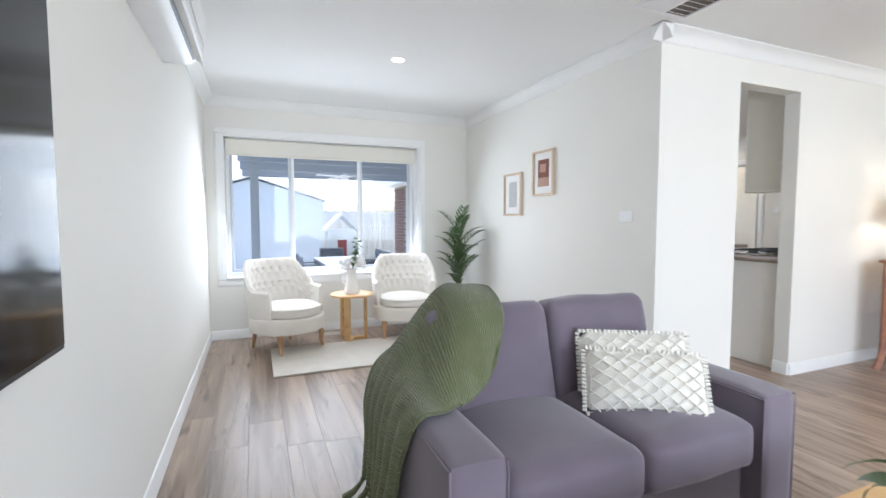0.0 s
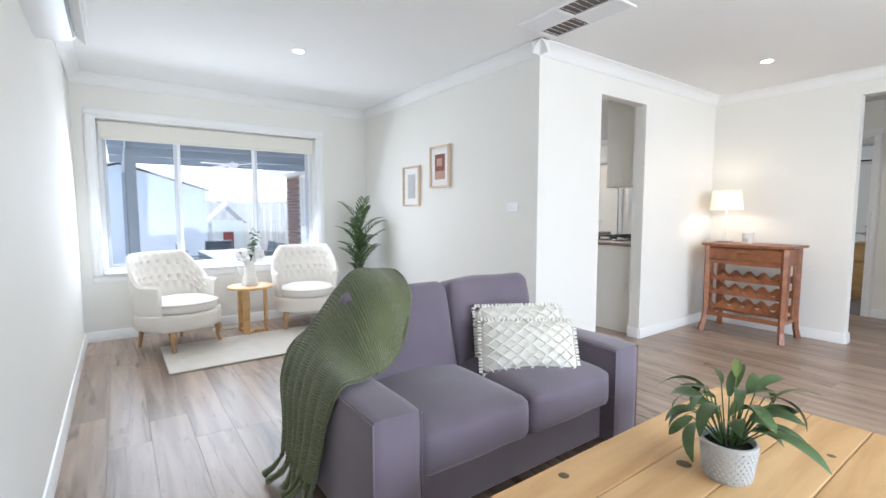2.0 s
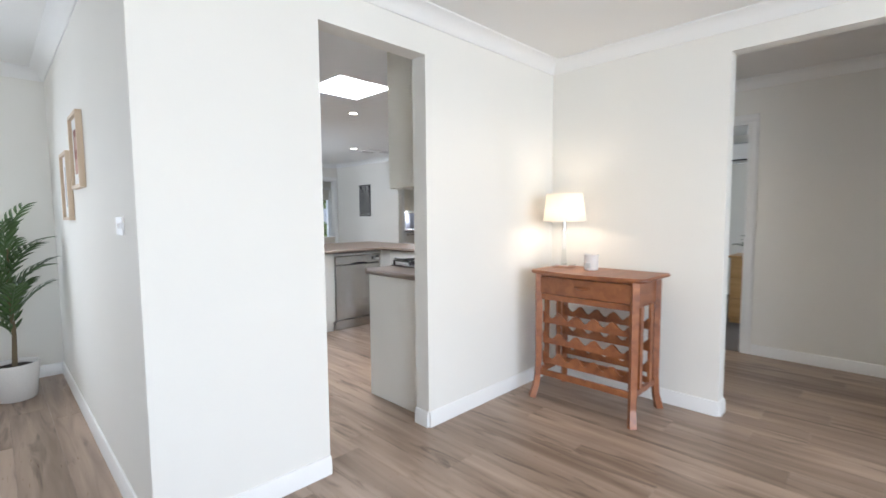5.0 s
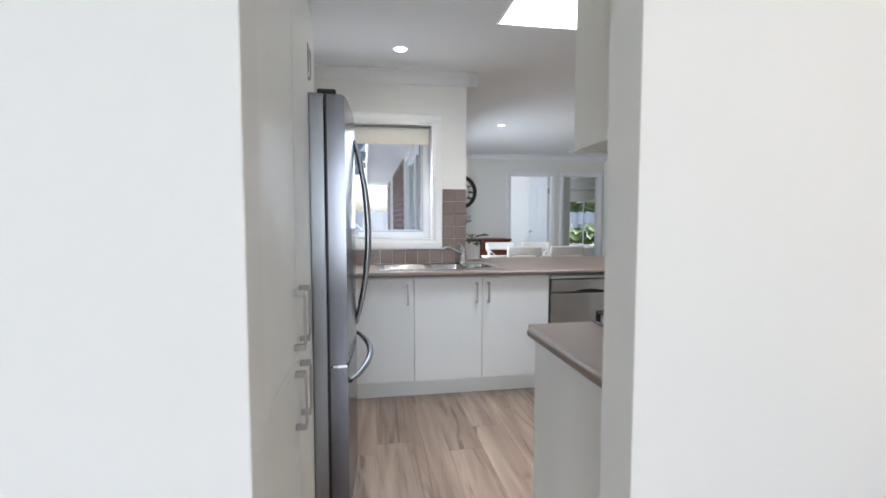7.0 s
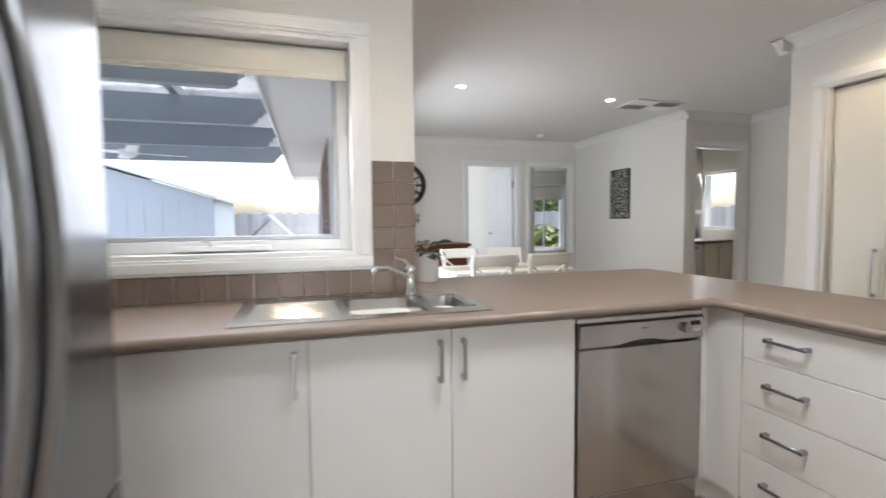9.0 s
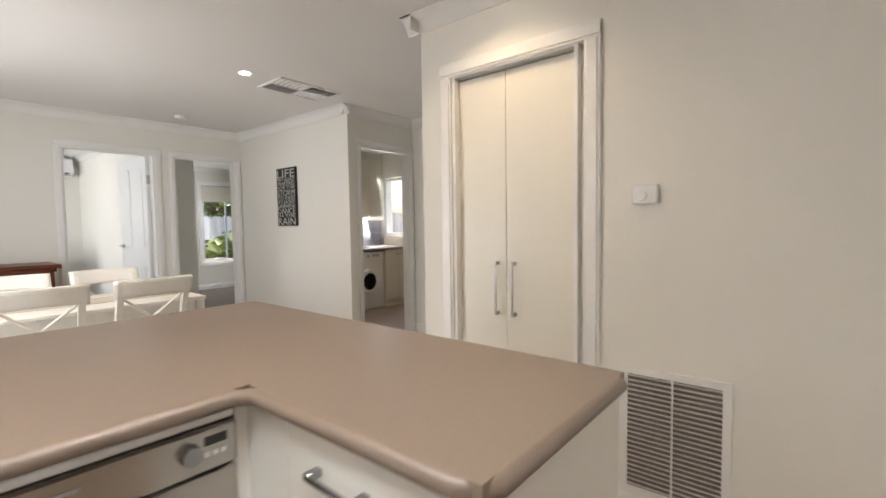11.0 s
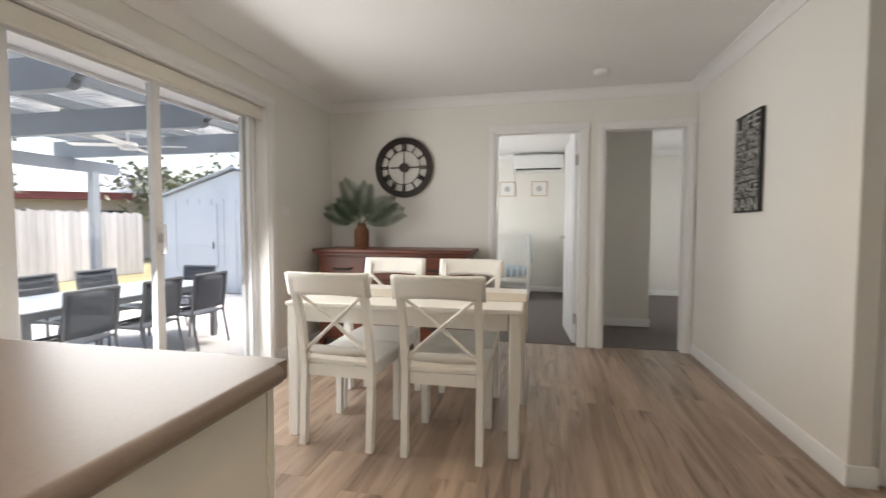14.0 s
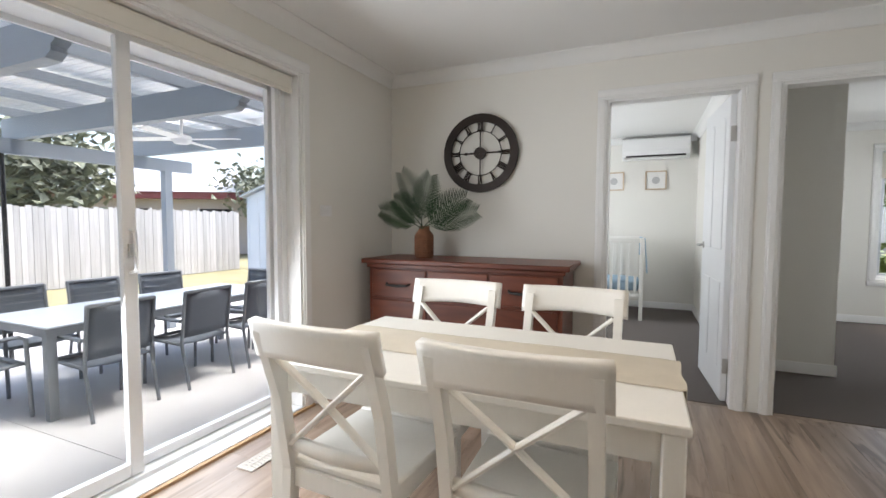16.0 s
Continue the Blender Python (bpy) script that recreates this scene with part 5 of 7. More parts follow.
# panelled doors
def panel_door(name, m, w, label, hinge=True):
    """A four-panel leaf, hinged at x = 0 and reaching to x = w, face towards -y."""
    t = tagged(new(name), label, kind="structure")
    t.matrix_basis = m
    bm = bmesh.new()
    rbox(bm, 0, w, 0, 0.036, 0.012, 2.03, r=0.002, seg=1)
    part("leaf", bm, DOORW, t)
    for x0, x1 in ((0.10, w / 2 - 0.05), (w / 2 + 0.05, w - 0.10)):
        for z0, z1 in ((0.22, 0.80), (1.02, 1.88)):
            for y, s in ((0, -1), (0.036, 1)):
                b2 = bmesh.new()
                n = 10
                arch = [(x0, z0), (x1, z0), (x1, z1)] + ([((x0 + x1) / 2 + (x1 - x0) / 2 * math.cos(math.pi * i / n), z1 + 0.05 * math.sin(math.pi * i / n)) for i in range(1, n)] if z0 > 1 else []) + [(x0, z1)]
                extrude(b2, arch, "y", y, y + s * 0.006)
                bmesh.ops.bevel(b2, geom=[e for e in b2.edges if abs(e.verts[0].co.y - e.verts[1].co.y) < 1e-5 and abs(e.verts[0].co.y - (y + s * 0.006)) < 1e-4], offset=0.005, segments=1, affect="EDGES")
                part("raised_panel", b2, DOORW, t, smooth=False)
    for s in (-1, 1):
        bm = bmesh.new()
        y = 0 if s < 0 else 0.036
        cyl(bm, (w - 0.06, y, 1.03), (w - 0.06, y + s * 0.008, 1.03), 0.026, seg=20)
        cyl(bm, (w - 0.06, y + s * 0.008, 1.03), (w - 0.06, y + s * 0.045, 1.03), 0.009)
        tube(bm, [(w - 0.06, y + s * 0.045, 1.03), (w - 0.10, y + s * 0.05, 1.03), (w - 0.16, y + s * 0.046, 1.028)], [0.009, 0.009, 0.007], 8)
        part("door_handle", bm, NICKEL, t, "satin nickel lever handle")
    for z in (0.25, 1.78):
        part("hinge", B(-0.006, 0.022, -0.004, 0.03, z - 0.05, z + 0.05, r=0.002), NICKEL, t, "steel hinge")
    return t


panel_door("door_2", pose(4.240, 7.155, 0, 0, 0, 94), 0.76, "white panelled nursery door standing open")
panel_door("door_3", pose(4.53, 7.155, 0, 0, 0, 88), 0.66, "white panelled bedroom door standing open") if False else None
for nm, ax, a0, a1, b0, b1, z1 in (("door_lining_nursery", "x", 3.46, 4.262, 7.048, 7.162, 2.05), ("door_lining_bedroom", "x", 4.46, 5.17, 7.048, 7.162, 2.05), ("door_lining_laundry", "x", 5.42, 6.13, 4.948, 5.042, 2.04), ("door_lining_hall", "y", -0.98, -0.18, 4.353, 4.457, 2.04), ("cupboard_lining", "y", 2.20, 2.91, 4.353, 4.457, 2.035)):
    reveal(nm, ax, a0, a1, b0, b1, 0, z1, bottom=False)
for z in (0.25, 1.75):
    hg = thing("door_hinge", "bare steel hinge on the bedroom door jamb", "hinge", pose(4.479, 7.10, z))
    part("plate", B(-0.001, 0.004, -0.02, 0.02, -0.05, 0.05), NICKEL, hg)
    bm = bmesh.new()
    cyl(bm, (0.004, -0.02, -0.05), (0.004, -0.02, 0.05), 0.006)
    part("knuckle", bm, NICKEL, hg)

# ---- kitchen ----
# pantry: two tall doors over two lower doors
pn = thing("pantry_cabinet", "tall cream laminate pantry with bow handles", "cabinet")
part("body", B(0.113, 0.70, 0.115, 1.055, 0.0, 2.395), CREAM, pn, smooth=False)
for y0, y1, hy in ((0.118, 0.672, 0.620), (0.676, 1.052, 0.728)):
    for z0, z1, hz, L in ((0.10, 0.825, 0.71, 0.16), (0.829, 2.10, 0.95, 0.16), (2.104, 2.39, 2.17, 0.1)):
        dd = part("door", B(0.702, 0.72, y0, y1, z0, z1, r=0.002), CREAM, pn)
        bar_handle(dd, pose(0.72, hy, hz, 0, 0, 90), L)
part("kickboard", B(0.70, 0.705, 0.115, 1.055, 0.0, 0.098), CREAM, pn, smooth=False)

oc = thing("overhead_cabinet", "cream overhead cabinet above the fridge", "cabinet")
part("body", B(0.113, 0.62, 1.059, 2.05, 1.90, 2.395), CREAM, oc, smooth=False)
for y0, y1, hy in ((1.062, 1.55, 1.51), (1.554, 2.047, 1.60)):
    dd = part("door", B(0.622, 0.64, y0, y1, 1.905, 2.39, r=0.002), CREAM, oc)
    bar_handle(dd, pose(0.64, hy, 2.0, 0, 0, 90), 0.13)

# french-door fridge
fr = thing("fridge", "stainless steel french-door fridge with bowed handles", "fridge", Matrix.Translation((0.05, 0, 0)) @ Matrix.Diagonal((1, 1, 0.972, 1)))
part("case", B(0.12, 0.728, 1.075, 1.985, 0.03, 1.78, r=0.006), STEELD, fr, "dark grey side")


def bowed(y0, y1, z0, z1):
    pts = [(0.735, y0), (0.735, y1)] + [(0.797 + 0.030 * math.sin(math.pi * (0.06 + 0.88 * ((y0 + (y1 - y0) * (1 - i / 12)) - 1.075) / 0.91)), y1 + (y0 - y1) * i / 12) for i in range(13)]
    bm = bmesh.new()
    extrude(bm, pts, "z", z0, z1)
    bmesh.ops.bevel(bm, geom=[e for e in bm.edges if abs(e.verts[0].co.z - e.verts[1].co.z) < 1e-4 and min(e.verts[0].co.x, e.verts[1].co.x) > 0.74], offset=0.008, segments=1, affect="EDGES")
    return bm


for y0, y1, hy in ((1.076, 1.527, 1.49), (1.533, 1.984, 1.57)):
    dd = part("door", bowed(y0, y1, 0.685, 1.775), FRIDGE, fr, "brushed steel door")
    bm = bmesh.new()
    tube(bm, [(0.825 + 0.065 * math.sin(math.pi * i / 14) ** 0.8, hy, 0.76 + 0.91 * i / 14) for i in range(15)], [0.010 + 0.006 * math.sin(math.pi * i / 14) for i in range(15)], 10)
    part("door_handle", bm, STEELD, dd, "bowed dark steel handle")
dd = part("freezer_drawer", bowed(1.076, 1.984, 0.06, 0.675), FRIDGE, fr, "brushed steel drawer")
bm = bmesh.new()
tube(bm, [(0.81 + 0.085 * math.sin(math.pi * i / 16) ** 0.8, 1.11 + 0.84 * i / 16, 0.605) for i in range(17)], [0.010 + 0.006 * math.sin(math.pi * i / 16) for i in range(17)], 10)
part("drawer_handle", bm, STEELD, dd, "bowed dark steel handle")
part("hinge_cap", BMS((0.70, 0.77, 1.09, 1.15, 1.782, 1.80), (0.70, 0.77, 1.91, 1.97, 1.782, 1.80), r=0.004), BLACK, fr)
part("middle_hinge", B(0.745, 0.80, 1.072, 1.11, 0.675, 0.685), CHROME, fr)
part("gasket", B(0.728, 0.735, 1.08, 1.98, 0.06, 1.775), BLACK, fr, "black door gasket")
for y in (1.12, 1.94):
    part("foot", B(0.66, 0.72, y - 0.03, y + 0.03, 0.0, 0.03), BLACK, fr)


# base cabinets under the sink
def base_cabinet(x0, x1, hx, label):
    t = thing("base_cabinet", label, "cabinet", None, "sink bench cabinets")
    part("body", B(x0, x1, 2.372, 2.89, 0.10, 0.852), CAB, t, smooth=False)
    dd = part("door", B(x0 + 0.0015, x1 - 0.0015, 2.352, 2.37, 0.118, 0.842, r=0.002), CAB, t)
    bar_handle(dd, pose(hx, 2.352, 0.735), 0.13)
    part("kickboard", B(x0, x1, 2.40, 2.415, 0.0, 0.10), CAB, t, smooth=False)


base_cabinet(0.715, 1.252, 1.21, "white laminate base cabinet beside the fridge")
base_cabinet(1.252, 1.738, 1.695, "white laminate base cabinet under the sink")
base_cabinet(1.738, 2.238, 1.78, "white laminate base cabinet beside the dishwasher")

bf = thing("filler_cabinet", "cream blank cabinet front between the fridge and the base cabinets", "cabinet")
part("front", B(0.115, 0.713, 2.353, 2.372, 0.0, 0.852), CAB, bf, smooth=False)

# dishwasher
dw = thing("dishwasher", "stainless steel dishwasher under the bench", "dishwasher")
part("case", B(2.254, 2.850, 2.39, 2.88, 0.02, 0.845), GREYPL, dw)
part("door", B(2.252, 2.852, 2.352, 2.39, 0.115, 0.715, r=0.006), STEEL, dw)
cp = part("control_panel", B(2.252, 2.852, 2.346, 2.39, 0.72, 0.815, r=0.006), STEEL, dw)
part("white_top", B(2.252, 2.852, 2.356, 2.40, 0.818, 0.838, r=0.004), PLASTIC, dw, "white top edge")
bm = bmesh.new()
cyl(bm, (2.752, 2.347, 0.772), (2.752, 2.325, 0.772), 0.022, 0.019, 24)
part("dial", bm, STEELD, cp)
part("display", B(2.782, 2.828, 2.343, 2.347, 0.778, 0.796), BLACK, cp, "small black display", False)
for i in range(3):
    part("key", B(2.782 + 0.017 * i, 2.791 + 0.017 * i, 2.342, 2.347, 0.755, 0.764), PLASTIC, cp, smooth=False)
part("logo_bar", B(2.532, 2.572, 2.344, 2.347, 0.782, 0.788), GREYPL, cp, smooth=False)
# flat black plate on the panel: the recess shade is put into its colour
bm = bmesh.new()
extrude(bm, [(2.417 + 0.27 * i / 14, 0.722 - 0.0) for i in range(15)] + [(2.687 - 0.27 * i / 14, 0.722 + 0.018 * math.sin(math.pi * i / 14)) for i in range(15)][1:-1], "y", 2.3445, 2.35)
part("grip", bm, BLACK, cp, "black plate painted as the shaded finger recess", False)
part("plinth", B(2.252, 2.852, 2.37, 2.39, 0.0, 0.105, r=0.004), STEEL, dw)

fl = thing("corner_cabinet", "white corner filler cabinet beside the dishwasher", "cabinet")
part("panel", BMS((2.855, 2.895, 2.36, 2.42, 0.10, 0.852), (2.882, 2.90, 2.195, 2.36, 0.10, 0.852)), CAB, fl, smooth=False)
part("kickboard", BMS((2.897, 2.903, 2.196, 2.388, 0.0, 0.099), (2.854, 2.903, 2.389, 2.40, 0.0, 0.099)), CAB, fl, smooth=False)

# drawer unit facing west
du = thing("drawer_unit", "white four-drawer kitchen unit with bow handles", "cabinet")
part("body", B(2.90, 3.41, 1.722, 2.194, 0.10, 0.852), CAB, du, smooth=False)
for z0, z1 in ((0.682, 0.842), (0.502, 0.679), (0.312, 0.499), (0.115, 0.309)):
    dd = part("drawer", B(2.882, 2.90, 1.705, 2.192, z0, z1, r=0.002), CAB, du)
    bar_handle(dd, pose(2.882, 2.015, (z0 + z1) / 2 + 0.01, 0, 0, -90), 0.135, "x", STEELD)
part("kickboard", B(2.92, 2.935, 1.722, 2.194, 0.0, 0.10), CAB, du, smooth=False)
part("end_panel", B(2.89, 3.42, 1.704, 1.721, 0.0, 0.852), CAB, du, smooth=False)

pb = thing("peninsula_base", "cream panelled base of the breakfast peninsula", "cabinet")
part("core", B(1.745, 3.40, 2.90, 3.34, 0.0, 0.852), CREAM, pb, smooth=False)
part("core_return", B(2.905, 3.40, 2.20, 2.899, 0.0, 0.852), CREAM, pb, smooth=False)
for y0, y1 in ((1.722, 2.25), (2.253, 2.80), (2.803, 3.345)):
    part("east_panel", B(3.402 if y0 > 2.2 else 3.412, 3.42, y0, y1, 0.0, 0.852, r=0.001), CREAM, pb, smooth=False)
for i in range(3):
    part("north_panel", B(1.745 + 0.56 * i + 0.001, 1.745 + 0.56 * (i + 1) - 0.001, 3.342, 3.36, 0.0, 0.852), CREAM, pb, smooth=False)

# laminate worktops with rounded noses
wt = thing("worktop", "taupe speckled laminate worktop round the sink and peninsula", "worktop")
SX0, SX1, SY0, SY1 = 1.03, 1.885, 2.385, 2.845
for sec in ((0.115, SX0, 2.318, 2.895), (SX1, 2.868, 2.318, 2.895), (SX0, SX1, 2.318, SY0), (SX0, SX1, SY1, 2.895), (2.868, 3.439, 1.698, 3.382), (1.745, 2.868, 2.895, 3.382)):
    part("slab", B(*sec, 0.855, 0.892), BENCH, wt, smooth=False)
bm = bmesh.new()
tube(bm, [(0.115, 2.318, 0.8735), (2.83, 2.318, 0.8735), (2.868, 2.28, 0.8735), (2.868, 1.735, 0.8735), (2.905, 1.698, 0.8735), (3.402, 1.698, 0.8735), (3.439, 1.735, 0.8735), (3.439, 3.345, 0.8735), (3.402, 3.382, 0.8735), (1.745, 3.382, 0.8735)], 0.0185, 12)
part("nosing", bm, BENCH, wt)

ct2 = thing("worktop", "taupe laminate worktop holding the gas cooktop", "worktop")
part("slab", B(1.468, 2.72, 0.113, 0.70, 0.855, 0.892), BENCH, ct2, smooth=False)
bm = bmesh.new()
tube(bm, [(1.468, 0.118, 0.8735), (1.468, 0.665, 0.8735), (1.503, 0.70, 0.8735), (2.72, 0.70, 0.8735)], 0.0185, 12)
part("nosing", bm, BENCH, ct2)
cb = thing("base_cabinet", "white base cabinet under the cooktop", "cabinet")
part("body", B(1.495, 2.70, 0.113, 0.655, 0.0, 0.852), CAB, cb, smooth=False)
part("end_panel", B(1.482, 1.4945, 0.113, 0.672, 0.0, 0.852), CAB, cb, smooth=False)
for x0, x1 in ((1.497, 1.66), (1.663, 2.28), (2.283, 2.70)):
    dd = part("door", B(x0, x1, 0.656, 0.673, 0.115, 0.842, r=0.002), CAB, cb)
    bar_handle(dd, pose(x1 - 0.04, 0.673, 0.735, 0, 0, 180), 0.13)

# gas cooktop
gc = thing("gas_cooktop", "stainless gas cooktop with black cast-iron trivets", "cooktop", pose(1.98, 0.45, 0.893))
part("tray", B(-0.29, 0.29, -0.24, 0.24, 0, 0.010, r=0.004), STEEL, gc)
for x, y, r in ((-0.16, -0.11, 0.045), (-0.16, 0.12, 0.036), (0.12, -0.11, 0.036), (0.12, 0.12, 0.05)):
    bm = bmesh.new()
    lathe(bm, [(r * 1.3, 0.010), (r * 1.3, 0.014), (r, 0.018), (r, 0.026), (r * 0.85, 0.032), (0, 0.032)], 22, (x, y, 0))
    part("burner", bm, IRON, gc)
for cx in (-0.16, 0.12):
    bm = bmesh.new()
    for a in ((-0.125, 0.125, -0.222, -0.212), (-0.125, 0.125, 0.212, 0.222), (-0.125, -0.115, -0.212, 0.212), (0.115, 0.125, -0.212, 0.212)):
        rbox(bm, cx + a[0], cx + a[1], a[2], a[3], 0.034, 0.044, r=0.003, seg=1)
    for y in (-0.11, 0.12):
        rbox(bm, cx - 0.115, cx - 0.02, y - 0.004, y + 0.004, 0.036, 0.05, r=0.002, seg=1), rbox(bm, cx + 0.02, cx + 0.115, y - 0.004, y + 0.004, 0.036, 0.05, r=0.002, seg=1)
    rbox(bm, cx - 0.004, cx + 0.004, -0.212, 0.212, 0.036, 0.048, r=0.002, seg=1)
    for x in (-0.118, 0.118):
        for y in (-0.215, 0.215):
            box(bm, cx + x - 0.006, cx + x + 0.006, y - 0.006, y + 0.006, 0.009, 0.036)
    part("trivet", bm, IRON, gc, "black cast-iron trivet")
for i in range(4):
    bm = bmesh.new()
    lathe(bm, [(0.017, 0.010), (0.016, 0.028), (0.014, 0.03), (0, 0.03)], 18, (0.262, -0.16 + 0.1 * i, 0))
    part("knob", bm, BLACK, gc)

uc = thing("overhead_cabinet", "cream narrow overhead cabinet beside the cooktop", "cabinet")
part("body", B(1.507, 1.73, 0.113, 0.446, 1.437, 2.395), CREAM, uc, smooth=False)
dd = part("door", B(1.508, 1.729, 0.447, 0.465, 1.433, 2.39, r=0.002), CREAM, uc)
bar_handle(dd, pose(1.69, 0.465, 1.535, 0, 0, 180), 0.12)

# sink and tap
sk2 = thing("kitchen_sink", "stainless steel one-and-half-bowl sink with drainer", "sink")
def bowl(x0, x1, y0, y1, dep):
    bm = bmesh.new()
    r = 0.05
    def ring(x0, x1, y0, y1, r, z, n=6):
        pts = []
        for cx, cy, a in ((x1 - r, y1 - r, 0), (x0 + r, y1 - r, 90), (x0 + r, y0 + r, 180), (x1 - r, y0 + r, 270)):
            pts += [bm.verts.new((cx + r * math.cos(radians(a + 90 * i / n)), cy + r * math.sin(radians(a + 90 * i / n)), z)) for i in range(n + 1)]
        return pts
    rs = [ring(x0 - 0.01, x1 + 0.01, y0 - 0.01, y1 + 0.01, r + 0.01, 0.899), ring(x0, x1, y0, y1, r, 0.894), ring(x0 + 0.008, x1 - 0.008, y0 + 0.008, y1 - 0.008, r, 0.892 - dep + 0.03), ring(x0 + 0.04, x1 - 0.04, y0 + 0.04, y1 - 0.04, r * 0.7, 0.892 - dep)]
    for a, b in zip(rs, rs[1:]):
        for i in range(len(a)):
            j = (i + 1) % len(a)
            bm.faces.new((a[i], a[j], b[j], b[i]))
    bm.faces.new(rs[-1])
    ob = part("bowl", bm, STEEL, sk2)
    return solid(ob, 0.002)
B1, B2 = (1.40, 1.665, 2.43, 2.76), (1.715, 1.86, 2.46, 2.74)
bm = bmesh.new()
X = [1.01, B1[0] - 0.01, B1[1] + 0.01, B2[0] - 0.01, B2[1] + 0.01, 1.905]
for i in range(5):
    if i == 1:
        box(bm, X[i], X[i + 1], 2.368, B1[2] - 0.01, 0.893, 0.899), box(bm, X[i], X[i + 1], B1[3] + 0.01, 2.865, 0.893, 0.899)
    elif i == 3:
        box(bm, X[i], X[i + 1], 2.368, B2[2] - 0.01, 0.893, 0.899), box(bm, X[i], X[i + 1], B2[3] + 0.01, 2.865, 0.893, 0.899)
    else:
        box(bm, X[i], X[i + 1], 2.368, 2.865, 0.893, 0.899)
part("rim", bm, STEEL, sk2, smooth=False)
bowl(*B1, 0.17), bowl(*B2, 0.11)
for i in range(9):
    y = 2.44 + 0.038 * i
    bm = bmesh.new()
    tube(bm, [(1.06, y, 0.899), (1.20, y, 0.901), (1.36, y, 0.899)], [0.004, 0.007, 0.004], 6, flat=0.5)
    part("drainer_rib", bm, STEEL, sk2)
tp = thing("mixer_tap", "chrome swivel mixer tap at the sink", "tap", pose(1.69, 2.80, 0.9))
bm = bmesh.new()
lathe(bm, [(0.026, 0), (0.026, 0.012), (0.02, 0.02), (0.019, 0.10), (0.022, 0.115), (0.015, 0.13), (0, 0.132)], 22)
part("body", bm, CHROME, tp)
bm = bmesh.new()
tube(bm, [(0, 0, 0.07), (-0.05, -0.04, 0.10), (-0.12, -0.10, 0.135), (-0.17, -0.14, 0.135), (-0.18, -0.15, 0.118)], [0.013, 0.012, 0.011, 0.011, 0.012], 10)
part("spout", bm, CHROME, tp)
bm = bmesh.new()
tube(bm, [(0, 0, 0.125), (-0.02, 0.01, 0.15), (-0.06, 0.03, 0.165)], [0.008, 0.007, 0.006], 8)
part("lever", bm, CHROME, tp)

# small plant on the bench end
kp = thing("potted_plant", "small leafy plant in a white ceramic pot on the worktop", "plant", pose(1.885, 3.26, 0.893))
bm = bmesh.new()
lathe(bm, [(0, 0), (0.058, 0), (0.062, 0.005), (0.066, 0.15), (0.066, 0.155), (0.058, 0.155), (0.056, 0.13), (0, 0.13)], 28)
part("pot", bm, CERAM, kp)
random.seed(21)
for i in range(26):
    a, up, L = random.uniform(0, 360), random.uniform(5, 75), random.uniform(0.05, 0.10)
    d = pose(0, 0, 0, 0, 0, a) @ Vector((0, math.cos(radians(up)), math.sin(radians(up))))
    e = Vector((0, 0, 0.135)) + d * random.uniform(0.03, 0.09)
    bm = bmesh.new()
    tube(bm, [(0, 0, 0.13), e], [0.002, 0.0015], 4)
    blade(bm, L, L * 0.45, random.uniform(0.3, 1.2), Matrix.Translation(e) @ pose(0, 0, 0, up * 0.6 - 10, random.uniform(-30, 30), a), 5)
    part("leaf", bm, LEAFD if i % 3 else LEAF, kp)

# splashback tiles: a row under the window and a strip beside it
tg = structure("splashback", BMS((0.115, 1.541, 2.893, 2.9, 0.892, 1.008), (1.541, 1.737, 2.893, 2.9, 0.892, 1.492)), GROUT, "taupe gloss tiled splashback")
me = finish(B(-0.0485, 0.0485, -0.006, 0, -0.0485, 0.0485, r=0.0025), "tile", TILE, True)
for i in range(15):
    for j in range(7 if i < 0 else 1):
        x = 1.49 - 0.1 * i
        if x > 0.15:
            o = new("tile", me)
            o.location, o.parent = (x, 2.893, 0.9535), tg
            o.scale = (0.98, 1, 1.12)
for i in range(2):
    for j in range(6):
        o = new("tile", me)
        o.location, o.parent = (1.591 + 0.0985 * i, 2.893, 0.945 + 0.1 * j), tg
        o.scale = (0.985, 1, 1)

# linen cupboard in the passage wall
lc = thing("linen_cupboard", "built-in cream cupboard with two tall flush doors", "cupboard")
for y0, y1, hy in ((2.597, 2.89, 2.645), (2.19, 2.594, 2.545)):
    dd = part("door", B(4.39, 4.41, y0, y1, 0.012, 2.005, r=0.002), CREAM, lc)
    bar_handle(dd, pose(4.39, hy, 0.90, 0, 0, -90), 0.26, proud=0.035)
part("back", B(4.44, 4.453, 2.19, 2.89, 0.0, 2.005), CREAM, lc, smooth=False)
tm = thing("thermostat", "white wall thermostat with a round dial", "thermostat", pose(4.355, 1.91, 1.345, 0, 0, -90))
part("plate", B(-0.05, 0.05, -0.022, -0.001, -0.04, 0.04, r=0.005), PLASTIC, tm)
bm = bmesh.new()
cyl(bm, (-0.01, -0.022, -0.005), (-0.01, -0.034, -0.005), 0.021, 0.019, 20)
part("dial", bm, PLASTIC, tm)
gr = thing("return_air_grille", "white louvred return-air grille low on the wall", "air vent", pose(4.355, 1.80, 0.35, 0, 0, -90))
part("frame", BMS((-0.205, -0.175, -0.014, -0.001, -0.275, 0.275), (0.175, 0.205, -0.014, -0.001, -0.275, 0.275), (-0.175, 0.175, -0.014, -0.001, 0.245, 0.275), (-0.175, 0.175, -0.014, -0.001, -0.275, -0.245)), PLASTIC, gr, smooth=False)
# dark sheet on the wall paints the shade behind the louvres
part("backing", B(-0.175, 0.175, -0.003, -0.001, -0.245, 0.245), VENTSHADE, gr, "flat dark sheet for the shade behind the louvres", False)
